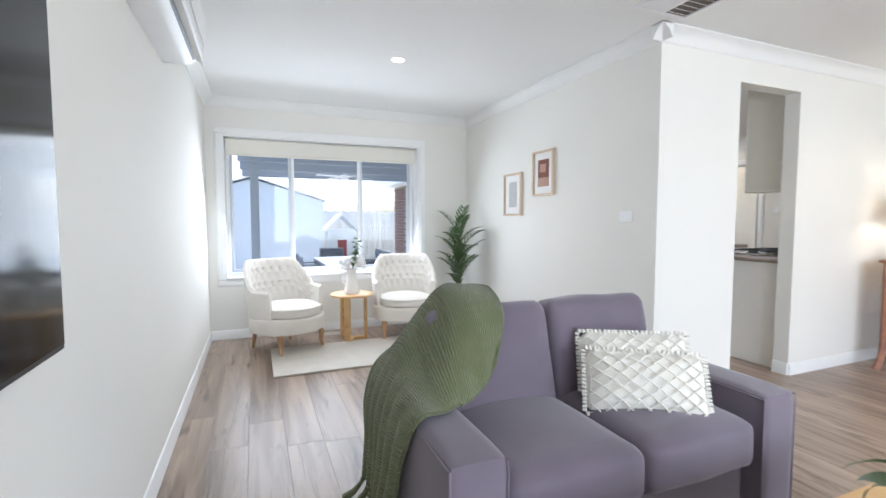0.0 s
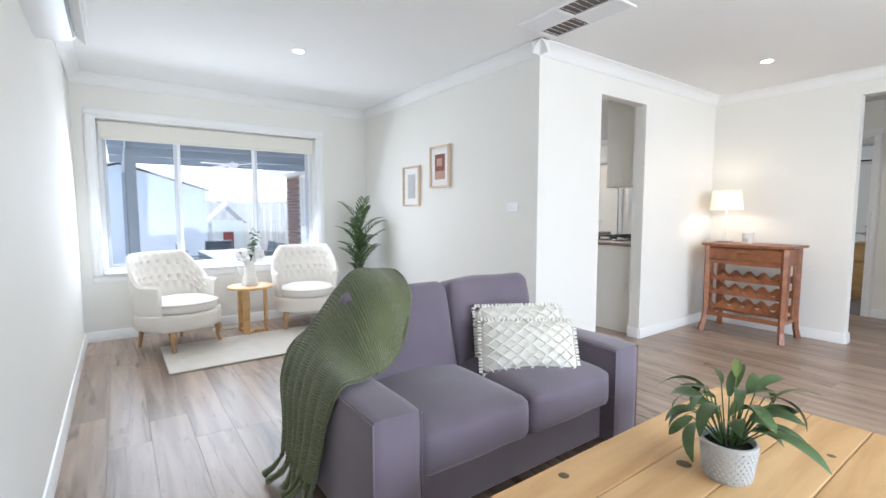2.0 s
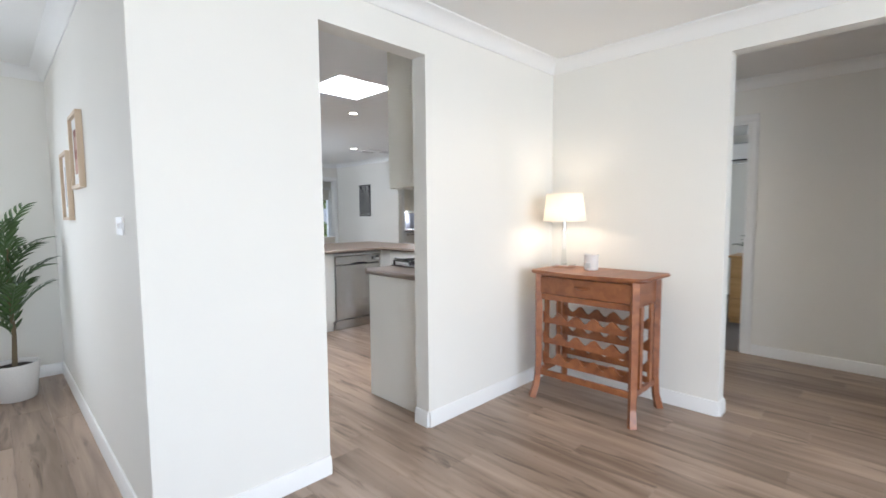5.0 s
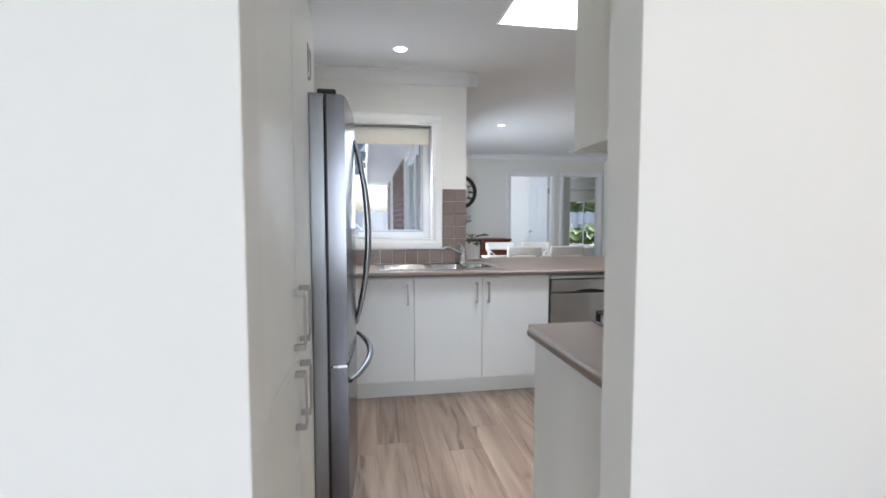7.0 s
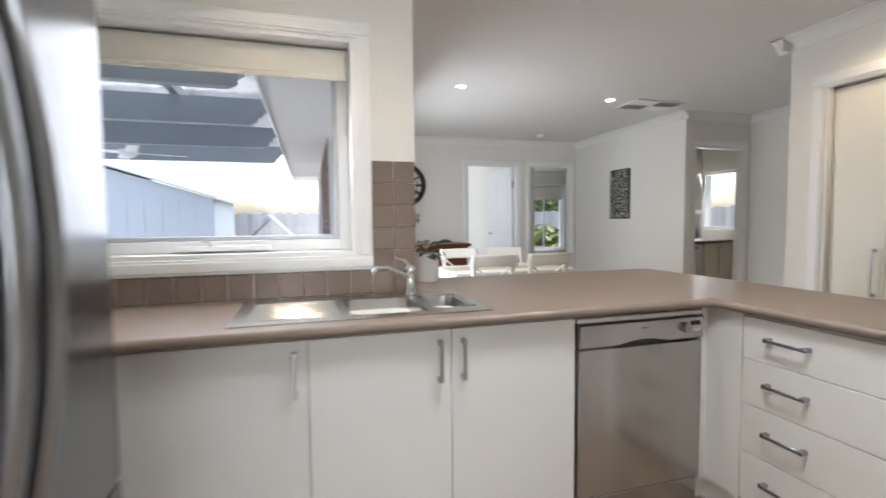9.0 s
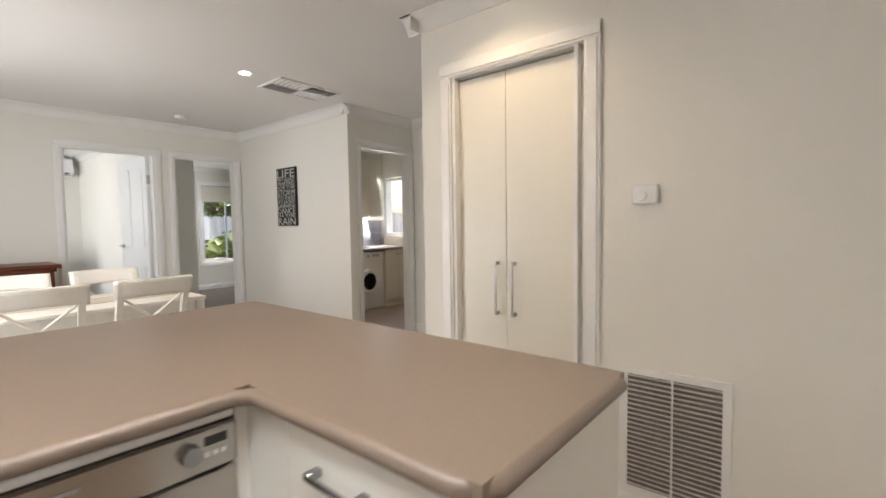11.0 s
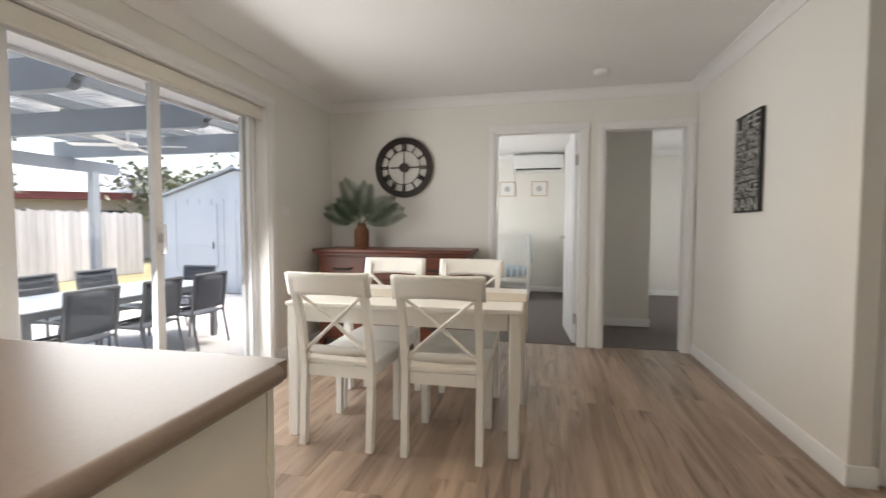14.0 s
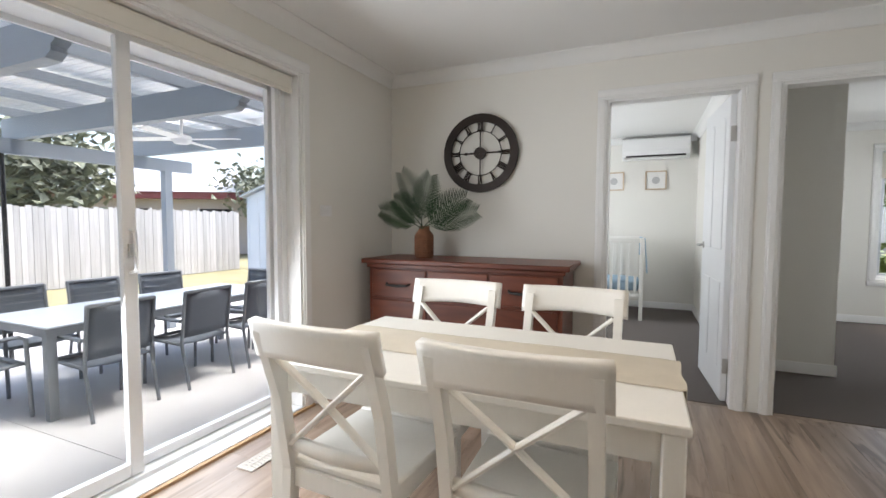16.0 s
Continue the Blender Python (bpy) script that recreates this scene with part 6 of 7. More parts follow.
for i in range(24):
    part("louvre", B(-0.175, 0.175, -0.009, 0.009, -0.001, 0.001, m=pose(0, -0.0075, -0.235 + 0.47 * i / 23, -40, 0, 0)), PLASTIC, gr, smooth=False)
part("mullion", B(-0.003, 0.003, -0.0145, -0.004, -0.245, 0.245), PLASTIC, gr, smooth=False)

# ---- dining room ----
dt = thing("dining_table", "white painted wooden dining table with square legs", "dining table", pose(3.19, 5.19, 0))
part("tabletop", B(-0.63, 0.63, -0.387, 0.387, 0.716, 0.74, r=0.004), WHITEWOOD, dt)
for ap in ((-0.56, 0.56, -0.355, -0.337), (-0.56, 0.56, 0.337, 0.355), (-0.598, -0.58, -0.32, 0.32), (0.58, 0.598, -0.32, 0.32)):
    part("apron", B(*ap, 0.63, 0.715), WHITEWOOD, dt)
for x in (-0.595, 0.595):
    for y in (-0.352, 0.352):
        part("leg", B(x - 0.026, x + 0.026, y - 0.026, y + 0.026, 0, 0.715, r=0.004), WHITEWOOD, dt)


def runner_at(u, v):
    s = -0.72 + 1.56 * u
    x, z = (s, 0.7425) if s < 0.632 else (0.636 + 0.004 * math.sin(v * 9), 0.7425 - (s - 0.632))
    if s > 0.61 and s < 0.632:
        z -= 0.002
    return Vector((3.19 + max(-0.625, x), 5.05 + 0.30 * v + 0.004 * math.sin(u * 13), z + 0.0015 * noise.noise(Vector((u * 20, v * 8, 0)))))


rn = part("table_runner", sheet(runner_at, 90, 14), LINEN)
tagged(solid(rn, 0.002), "beige linen runner along the dining table", "table runner")


def dining_chair(m):
    t = thing("dining_chair", "white painted wooden dining chair with crossed back", "chair", m, "chairs round the table")
    # seat at the front (+y), back at -y
    bm = bmesh.new()
    extrude(bm, [(-0.20, -0.19), (0.20, -0.19), (0.215, 0.22), (-0.215, 0.22)], "z", 0.425, 0.45)
    bmesh.ops.bevel(bm, geom=bm.edges[:], offset=0.006, segments=1, affect="EDGES")
    part("seat", bm, WHITEWOOD, t)
    part("seat_frame", BMS((-0.165, 0.165, -0.20, -0.18, 0.365, 0.424), (-0.17, 0.17, 0.185, 0.203, 0.365, 0.424), (-0.19, -0.172, -0.17, 0.18, 0.365, 0.424), (0.172, 0.19, -0.17, 0.18, 0.365, 0.424)), WHITEWOOD, t)
    for s in (-1, 1):
        bm = bmesh.new()
        for (y0, z0), (y1, z1) in (((-0.215, 0.0), (-0.19, 0.42)), ((-0.19, 0.42), (-0.228, 0.66)), ((-0.228, 0.66), (-0.298, 0.88))):
            b2 = bmesh.new()
            box(b2, s * 0.187 - 0.017, s * 0.187 + 0.017, -0.02, 0.02, 0, 1)
            for v in b2.verts:
                top = v.co.z > 0.5
                v.co.y += y1 if top else y0
                v.co.z = z1 if top else z0
            merge(bm, b2)
        bmesh.ops.remove_doubles(bm, verts=bm.verts[:], dist=1e-4)
        part("back_leg", bm, WHITEWOOD, t)
        part("front_leg", B(s * 0.185 - 0.019, s * 0.185 + 0.019, 0.17, 0.208, 0, 0.424, r=0.004), WHITEWOOD, t)
        bm = bmesh.new()
        tube(bm, [(s * 0.168, -0.202, 0.505), (0, -0.226, 0.655), (-s * 0.168, -0.266, 0.80)], 0.0165, 8, flat=0.55)
        part("cross_brace", bm, WHITEWOOD, t)
    def rail(u, v):
        x = -0.222 + 0.444 * u
        curve = 0.028 * (1 - (x / 0.222) ** 2)
        z = 0.80 + 0.115 * v - 0.012 * (1 - v) * (1 - (x / 0.222) ** 2) * -1.0
        return Vector((x, -0.272 - curve - 0.032 * v, z))
    solid(part("top_rail", sheet(rail, 16, 5), WHITEWOOD, t), 0.026)
    def low(u, v):
        x = -0.17 + 0.34 * u
        return Vector((x, -0.196 - 0.02 * (1 - (x / 0.17) ** 2) - 0.004 * v, 0.485 + 0.045 * v))
    solid(part("lower_rail", sheet(low, 10, 2), WHITEWOOD, t), 0.018)
    return t


ch = dining_chair(pose(2.89, 4.955, 0, 0, 0, -2))
copy_thing(ch, pose(3.44, 4.945, 0, 0, 0, 0))
copy_thing(ch, pose(2.888, 5.41, 0, 0, 0, 181))
copy_thing(ch, pose(3.43, 5.405, 0, 0, 0, 179))

# sideboard
sd = thing("sideboard", "dark red jarrah sideboard with drawers and black pulls", "sideboard", pose(2.565, 6.73, 0))
part("top", B(-0.745, 0.745, -0.265, 0.265, 0.90, 0.935, r=0.006), JARRAH, sd)
part("carcass", B(-0.70, 0.70, -0.22, 0.24, 0.09, 0.899, r=0.004), JARRAH, sd)
part("cornice_strip", B(-0.715, 0.715, -0.238, 0.25, 0.872, 0.899, r=0.004), JARRAH, sd)
for x in (-0.675, 0.675):
    for y in (-0.205, 0.215):
        part("leg", B(x - 0.03, x + 0.03, y - 0.03, y + 0.03, 0, 0.088, r=0.004), JARRAH, sd)
for x0, x1 in ((-0.67, -0.235), (-0.215, 0.215), (0.235, 0.67)):
    for z0, z1 in ((0.66, 0.86), (0.39, 0.64), (0.12, 0.37)):
        dd = part("drawer", B(x0, x1, -0.234, -0.221, z0, z1, r=0.004), JARRAH, sd)
        bm = bmesh.new()
        c, z = (x0 + x1) / 2, (z0 + z1) / 2
        tube(bm, [(c - 0.09, -0.235, z), (c - 0.08, -0.262, z - 0.008), (c, -0.268, z - 0.012), (c + 0.08, -0.262, z - 0.008), (c + 0.09, -0.235, z)], [0.009, 0.009, 0.011, 0.009, 0.009], 8)
        part("pull", bm, IRON, dd, "black iron bow pull")

vs = thing("vase_of_fronds", "woven rattan vase of dark cycad fronds on the sideboard", "plant", pose(2.20, 6.74, 0.936))
bm = bmesh.new()
lathe(bm, [(0, 0), (0.062, 0), (0.068, 0.01), (0.07, 0.15), (0.062, 0.185), (0.042, 0.205), (0.04, 0.225), (0.045, 0.235), (0.036, 0.235), (0.034, 0.2), (0, 0.18)], 28)
part("vase", bm, RATTAN, vs, "reddish woven rattan vase")
for i in range(13):
    bm = bmesh.new()
    z = 0.015 + 0.0125 * i
    r = 0.0695
    tube(bm, [((r + 0.001 * math.sin(k * 3.0 + i * 1.57)) * math.cos(k * math.tau / 40), (r + 0.001 * math.sin(k * 3.0 + i * 1.57)) * math.sin(k * math.tau / 40), z) for k in range(41)], 0.005, 5)
    part("weave", bm, RATTAN, vs)
for a, lean, L in ((-80, 10, 0.36), (-52, 4, 0.32), (-14, 6, 0.44), (8, 12, 0.40), (66, 8, 0.42), (88, 14, 0.46)):
    bm = bmesh.new()
    ang, p, pts = radians(90 - abs(a) * 0.72), Vector((0, 0, 0.22)), []
    for s in range(15):
        pts.append(p.copy())
        p = p + Vector((math.copysign(math.cos(ang), a), 0, math.sin(ang))) * L / 14
        ang -= 0.028
    tube(bm, pts, [0.004 - 0.0002 * s for s in range(15)], 5)
    for s in range(3, 15):
        d = (pts[s] - pts[s - 1]).normalized()
        for side in (-1, 1):
            for f in (0, 0.5):
                q = pts[s] - (pts[s] - pts[s - 1]) * f
                n = Vector((0, -1, 0))
                w = d.cross(n) * side
                y = (d * 0.62 + w * 0.8).normalized()
                mm = Matrix((n.cross(y) * -1, y, n)).transposed().to_4x4()
                mm.translation = q
                blade(bm, 0.125 * math.sin(math.pi * (s / 16) ** 0.7) + 0.03, 0.0085, 0.35, mm, 4, fold=0.3)
    bmesh.ops.transform(bm, matrix=Matrix.Rotation(radians(lean), 4, "X"), verts=[v for v in bm.verts if v.co.z > 0.21])
    part("frond", bm, LEAFD, vs)

# wall clock
ck = thing("wall_clock", "large round bronze skeleton clock with roman numerals", "clock", pose(2.542, 7.02, 1.732))
def annulus(r0, r1, y0, y1, seg=72):
    bm = bmesh.new()
    rs = [[bm.verts.new((r * math.cos(i * math.tau / seg), y, r * math.sin(i * math.tau / seg))) for i in range(seg)] for r, y in ((r0, y0), (r1, y0), (r1, y1), (r0, y1))]
    for k in range(4):
        a, b = rs[k], rs[(k + 1) % 4]
        for i in range(seg):
            j = (i + 1) % seg
            bm.faces.new((a[i], a[j], b[j], b[i]))
    return bm
part("outer_ring", annulus(0.246, 0.30, -0.012, 0.012), CLOCKM, ck)
part("inner_ring", annulus(0.166, 0.172, -0.004, 0.004), CLOCKM, ck)
part("minute_track", annulus(0.238, 0.247, -0.008, 0.008), CLOCKM, ck)
part("hub", annulus(0.0, 0.045, -0.016, 0.016), CLOCKM, ck)
for a in range(0, 360, 90):
    part("spoke", B(-0.004, 0.004, -0.004, 0.004, 0.04, 0.168, m=pose(0, 0, 0, 0, a, 0)), CLOCKM, ck)
NUM = ["XII", "I", "II", "III", "IIII", "V", "VI", "VII", "VIII", "IX", "X", "XI"]
for k, txt in enumerate(NUM):
    mm = pose(0, 0, 0, 0, 30 * k, 0)
    bm = bmesh.new()
    wid = {"I": 0.012, "V": 0.026, "X": 0.026}
    tot = sum(wid[c] for c in txt)
    x = -tot / 2
    for c in txt:
        w = wid[c]
        if c == "I":
            segs = [((x + w / 2, 0.176), (x + w / 2, 0.24))]
        elif c == "V":
            segs = [((x + 0.004, 0.24), (x + w / 2, 0.176)), ((x + w - 0.004, 0.24), (x + w / 2, 0.176))]
        else:
            segs = [((x + 0.004, 0.24), (x + w - 0.004, 0.176)), ((x + w - 0.004, 0.24), (x + 0.004, 0.176))]
        for (x0, z0), (x1, z1) in segs:
            tube(bm, [mm @ Vector((x0, 0, z0)), mm @ Vector((x1, 0, z1))], 0.005, 4)
        x += w
    box(bm, -tot / 2, tot / 2, -0.004, 0.004, 0.236, 0.242, m=mm), box(bm, -tot / 2, tot / 2, -0.004, 0.004, 0.172, 0.178, m=mm)
    part("numeral", bm, CLOCKM, ck, smooth=False)
for name, L, w, a in (("hour_hand", 0.135, 0.010, -92), ("minute_hand", 0.20, 0.007, 90)):
    bm = bmesh.new()
    extrude(bm, [(-w, 0.0), (w, 0.0), (w * 0.6, L * 0.7), (w * 1.3, L * 0.8), (0, L), (-w * 1.3, L * 0.8), (-w * 0.6, L * 0.7)], "y", -0.02, -0.017)
    bmesh.ops.transform(bm, matrix=pose(0, 0, 0, 0, a, 0), verts=bm.verts[:])
    part(name, bm, CLOCKM, ck, smooth=False)

# lettered sign on the east wall
sg = thing("word_sign", "black canvas sign with grey block lettering", "sign", pose(5.244, 5.985, 1.565, 0, 0, -90))
part("canvas", B(-0.19, 0.19, -0.025, 0.0, -0.325, 0.325, r=0.003), SIGNB, sg)
LINES = [("LIFE", 0.095), ("ISN'T ABOUT", 0.036), ("WAITING", 0.05), ("FOR THE", 0.036), ("STORM", 0.07), ("TO PASS", 0.046), ("IT'S ABOUT", 0.04), ("LEARNING", 0.04), ("DANCE", 0.068), ("IN THE", 0.034), ("RAIN", 0.085)]
z = 0.312
for txt, h in LINES:
    cu = bpy.data.curves.new("lettering", "FONT")
    cu.body, cu.align_x, cu.extrude = txt, "CENTER", 0.0008
    tmp = bpy.data.objects.new("tmp", cu)
    scene.collection.objects.link(tmp)
    me2 = bpy.data.meshes.new_from_object(tmp.evaluated_get(bpy.context.evaluated_depsgraph_get()))
    bpy.data.objects.remove(tmp)
    co = np.array([v.co for v in me2.vertices])
    lo, hi = co.min(0), co.max(0)
    z -= h
    for v in me2.vertices:
        v.co = Vector(((v.co.x - (lo[0] + hi[0]) / 2) / (hi[0] - lo[0]) * 0.345, -0.0265 - v.co.z * 0.5, z + (v.co.y - lo[1]) / (hi[1] - lo[1]) * (h * 0.93)))
    me2.materials.append(SIGNW)
    o = new("lettering", me2)
    o.parent = sg
    z -= 0.0025

# ---- rooms seen through the doors ----
air_conditioner(pose(3.83, 10.718, 2.08, 0, 0, 0), 0.84, "white split air conditioner high on the nursery wall")


def baby_print(x, label):
    t = thing("picture_frame", label, "picture", pose(x, 10.718, 1.80))
    part("frame", BMS((-0.135, -0.12, -0.022, -0.001, -0.13, 0.13), (0.12, 0.135, -0.022, -0.001, -0.13, 0.13), (-0.12, 0.12, -0.022, -0.001, 0.115, 0.13), (-0.12, 0.12, -0.022, -0.001, -0.13, -0.115)), FRAMEW, t, smooth=False)
    part("mount", B(-0.12, 0.12, -0.008, -0.002, -0.115, 0.115), PAPER, t, smooth=False)
    bm = bmesh.new()
    lathe(bm, [(0, 0.0), (0.05, 0.0), (0.05, 0.002)], 20)
    bmesh.ops.transform(bm, matrix=pose(0, -0.0085, 0.0, 90, 0, 0), verts=bm.verts[:])
    part("print", bm, ARTG, t, "small grey drawing", False)


baby_print(3.30, "small nursery print in a pale wood frame")
baby_print(3.85, "small nursery print in a pale wood frame")
co2 = thing("cot", "white slatted baby cot with bedding", "cot", pose(3.12, 10.05, 0))
for x in (-0.58, 0.58):
    for y in (-0.33, 0.33):
        part("post", B(x - 0.022, x + 0.022, y - 0.022, y + 0.022, 0, 1.02, r=0.004), WHITEWOOD, co2)
for y in (-0.33, 0.33):
    part("top_rail", B(-0.558, 0.558, y - 0.018, y + 0.018, 0.96, 1.02, r=0.004), WHITEWOOD, co2)
    part("bottom_rail", B(-0.558, 0.558, y - 0.018, y + 0.018, 0.28, 0.33, r=0.004), WHITEWOOD, co2)
    for i in range(12):
        x = -0.51 + 1.02 * i / 11
        part("slat", B(x - 0.016, x + 0.016, y - 0.009, y + 0.009, 0.33, 0.96), WHITEWOOD, co2, smooth=False)
for x in (-0.58, 0.58):
    part("end_panel", B(x - 0.012, x + 0.012, -0.308, 0.308, 0.28, 1.0, r=0.004), WHITEWOOD, co2)
bm = bmesh.new()
cushion(bm, 1.10, 0.60, 0.14, r=0.04, puff=0.02, n=6, m=pose(0, 0, 0.42))
part("mattress", bm, BABY, co2, "mattress with pale blue sheet")
bl = thing("baby_blanket", "pale blue blanket hung over the end of the cot", "blanket")
def baby_at(u, v):
    s = -0.25 + 0.75 * u
    x = 3.70 + (0.03 if s > 0 else -0.03) + 0.012 * math.sin(v * 14) * abs(s)
    return Vector((x + (0.06 * s if s > 0 else 0), 9.78 + 0.32 * v * (1 - 0.25 * u), 1.035 - abs(s) * 0.9 + (0 if abs(s) > 0.03 else -0.01)))
solid(part("cloth", sheet(baby_at, 24, 16), BABY, bl), 0.008)

# hall bedroom: bed with drawers, air conditioner
cdr = thing("chest_of_drawers", "knotty pine chest of drawers on the bedroom carpet", "drawers", pose(5.55, -1.03, 0.004, 0, 0, -90))
part("carcass", B(-0.43, 0.43, 0.019, 0.45, 0.05, 0.742, r=0.004), PINE, cdr)
part("top", B(-0.45, 0.45, -0.015, 0.46, 0.743, 0.768, r=0.005), PINE, cdr)
part("plinth", B(-0.42, 0.42, 0.03, 0.44, 0.0, 0.049), PINE, cdr)
for z0, z1 in ((0.06, 0.275), (0.285, 0.505), (0.515, 0.735)):
    dd = part("drawer", B(-0.42, 0.42, 0.0, 0.018, z0, z1, r=0.004), PINE, cdr)
    for x in (-0.22, 0.22):
        bm = bmesh.new()
        tube(bm, [(x - 0.04, 0.0, (z0 + z1) / 2), (x - 0.03, -0.02, (z0 + z1) / 2), (x + 0.03, -0.02, (z0 + z1) / 2), (x + 0.04, 0.0, (z0 + z1) / 2)], 0.006, 6)
        part("pull", bm, NICKEL, dd)
    bm = bmesh.new()
    lathe(bm, [(0, 0.001), (0.018, 0.001), (0.024, 0.0)], 12)
    bmesh.ops.transform(bm, matrix=pose(0.1 - z0 * 0.5, -0.0002, z0 + 0.09, 90, 0, 0), verts=bm.verts[:])
    part("knot", bm, STEM, dd, "dark timber knot")
bp2 = thing("potted_plant", "bushy green plant in a white pot on the chest of drawers", "plant", pose(5.74, -0.74, 0.773))
bm = bmesh.new()
lathe(bm, [(0, 0), (0.05, 0), (0.065, 0.10), (0.058, 0.10), (0.05, 0.085), (0, 0.085)], 20)
part("pot", bm, CERAM, bp2)
random.seed(31)
for i in range(30):
    bm = bmesh.new()
    a, up = random.uniform(0, 360), random.uniform(10, 85)
    d = pose(0, 0, 0, 0, 0, a) @ Vector((0, math.cos(radians(up)), math.sin(radians(up))))
    e = Vector((0, 0, 0.09)) + d * random.uniform(0.04, 0.13)
    tube(bm, [(0, 0, 0.08), e], [0.002, 0.0015], 4)
    blade(bm, 0.07, 0.035, 0.8, Matrix.Translation(e) @ pose(0, 0, 0, up * 0.5, 0, a), 4)
    part("leaf", bm, LEAF, bp2)
bd = thing("bed", "low bed with white quilt on the bedroom carpet", "bed", pose(6.45, 0.62, 0))
part("frame", B(-0.95, 0.95, -0.62, 0.62, 0.04, 0.52, r=0.006), PINE, bd)
bm = bmesh.new()
cushion(bm, 1.88, 1.22, 0.26, r=0.07, puff=0.05, n=8, m=pose(0, 0, 0.66))
part("mattress", bm, PILLOW, bd, "mattress with white quilt")
part("plinth", B(-0.9, 0.9, -0.58, 0.58, 0.004, 0.04), PINE, bd)
bm = bmesh.new()
cushion(bm, 0.45, 0.7, 0.16, r=0.07, puff=0.04, n=8, m=pose(0.6, 0, 0.86))
pw = thing("bed_pillow", "white pillow at the head of the bed", "pillow")
o = part("cover", bm, PILLOW, pw)
o.location = (6.45, 0.62, 0)
air_conditioner(pose(7.598, -0.45, 1.98, 0, 0, -90), 0.8, "white split air conditioner on the bedroom wall")

# laundry
run("wall_laundry_north", "x", 5.335, 7.6, 6.96, 7.05, 0, H)
lb = thing("laundry_cabinet", "cream laundry cabinet under a dark bench", "cabinet")
part("body", B(5.338, 6.40, 6.37, 6.95, 0.09, 0.86), CREAM, lb, smooth=False)
for i in range(2):
    dd = part("door", B(5.342 + 0.53 * i, 5.868 + 0.53 * i, 6.352, 6.37, 0.10, 0.855, r=0.002), CREAM, lb)
part("kickboard", B(5.338, 6.40, 6.40, 6.41, 0.0, 0.09), CREAM, lb, smooth=False)
lb2 = thing("laundry_cabinet", "cream laundry cabinet beside the washing machine", "cabinet")
part("body", B(7.06, 7.595, 6.37, 6.95, 0.0, 0.86), CREAM, lb2, smooth=False)
for i in range(2):
    dd = part("door", B(7.064 + 0.266 * i, 7.326 + 0.266 * i, 6.352, 6.37, 0.10, 0.855, r=0.002), CREAM, lb2)
    bm = bmesh.new()
    cyl(bm, (7.30 + 0.06 * i, 6.352, 0.78), (7.30 + 0.06 * i, 6.335, 0.78), 0.01, 0.012, 10)
    part("knob", bm, NICKEL, dd)
lt = thing("laundry_bench", "taupe laminate laundry bench with a steel tub", "worktop")
part("slab", B(5.338, 7.595, 6.33, 6.95, 0.865, 0.90, r=0.01), BENCH, lt)
part("tub_rim", B(6.62, 7.20, 6.40, 6.90, 0.901, 0.908, r=0.002), STEEL, lt, "stainless tub rim")
bm = bmesh.new()
tube(bm, [(6.95, 6.88, 0.9), (6.95, 6.88, 1.06), (6.95, 6.80, 1.10), (6.95, 6.73, 1.06)], 0.011, 8)
part("tap", bm, CHROME, lt, "chrome tap")
wm = thing("washing_machine", "white front-loading washing machine under the bench", "washing machine", pose(6.73, 6.36, 0))
part("case", B(-0.30, 0.30, 0.0, 0.56, 0.01, 0.85, r=0.01), PLASTIC, wm)
bm = bmesh.new()
lathe(bm, [(0.12, 0.02), (0.13, 0.04), (0.17, 0.035), (0.185, 0.0)], 36)
bmesh.ops.transform(bm, matrix=pose(0, 0.0, 0.42, 90, 0, 0), verts=bm.verts[:])
dd = part("door_ring", bm, PLASTIC, wm)
bm = bmesh.new()
lathe(bm, [(0, 0.045), (0.08, 0.04), (0.128, 0.022)], 30)
bmesh.ops.transform(bm, matrix=pose(0, 0.0, 0.42, 90, 0, 0), verts=bm.verts[:])
part("door_glass", bm, SCREEN, dd, "dark glass porthole")
part("control_panel", B(-0.29, 0.29, -0.008, 0.0, 0.74, 0.835, r=0.003), PLASTIC, wm)
part("display", B(0.06, 0.2, -0.011, -0.008, 0.77, 0.81), GREYPL, wm, smooth=False)
bm = bmesh.new()
cyl(bm, (-0.02, -0.008, 0.79), (-0.02, -0.028, 0.79), 0.028, 0.024, 20)
part("dial", bm, NICKEL, wm)
dy = thing("clothes_dryer", "white wall-mounted clothes dryer", "dryer", pose(6.42, 6.55, 1.32))
part("case", B(-0.30, 0.30, 0.0, 0.40, 0.0, 0.78, r=0.012), PLASTIC, dy)
bm = bmesh.new()
lathe(bm, [(0.14, 0.012), (0.15, 0.035), (0.20, 0.03), (0.21, 0.0)], 36)
bmesh.ops.transform(bm, matrix=pose(0.02, 0.0, 0.33, 90, 0, 0), verts=bm.verts[:])
dd = part("door_ring", bm, PLASTIC, dy)
bm = bmesh.new()
lathe(bm, [(0, 0.02), (0.145, 0.012)], 30)
bmesh.ops.transform(bm, matrix=pose(0.02, 0.0, 0.33, 90, 0, 0), verts=bm.verts[:])
part("door_glass", bm, SCREEN, dd, "dark glass porthole")
part("control_strip", B(-0.29, 0.29, -0.006, 0.0, 0.02, 0.09, r=0.002), BLACK, dy, "black control strip")
for i in range(6):
    part("vent_slot", B(0.04, 0.19, -0.003, 0.001, 0.62 + 0.02 * i, 0.628 + 0.02 * i, m=pose(0, 0, 0, 0, 0, 0)), GREYPL, dy, smooth=False)
part("wall_bracket", B(-0.25, 0.25, 0.40, 0.409, 0.2, 0.6), PLASTIC, dy, smooth=False)
lu = thing("overhead_cabinet", "cream overhead laundry cabinets", "cabinet")
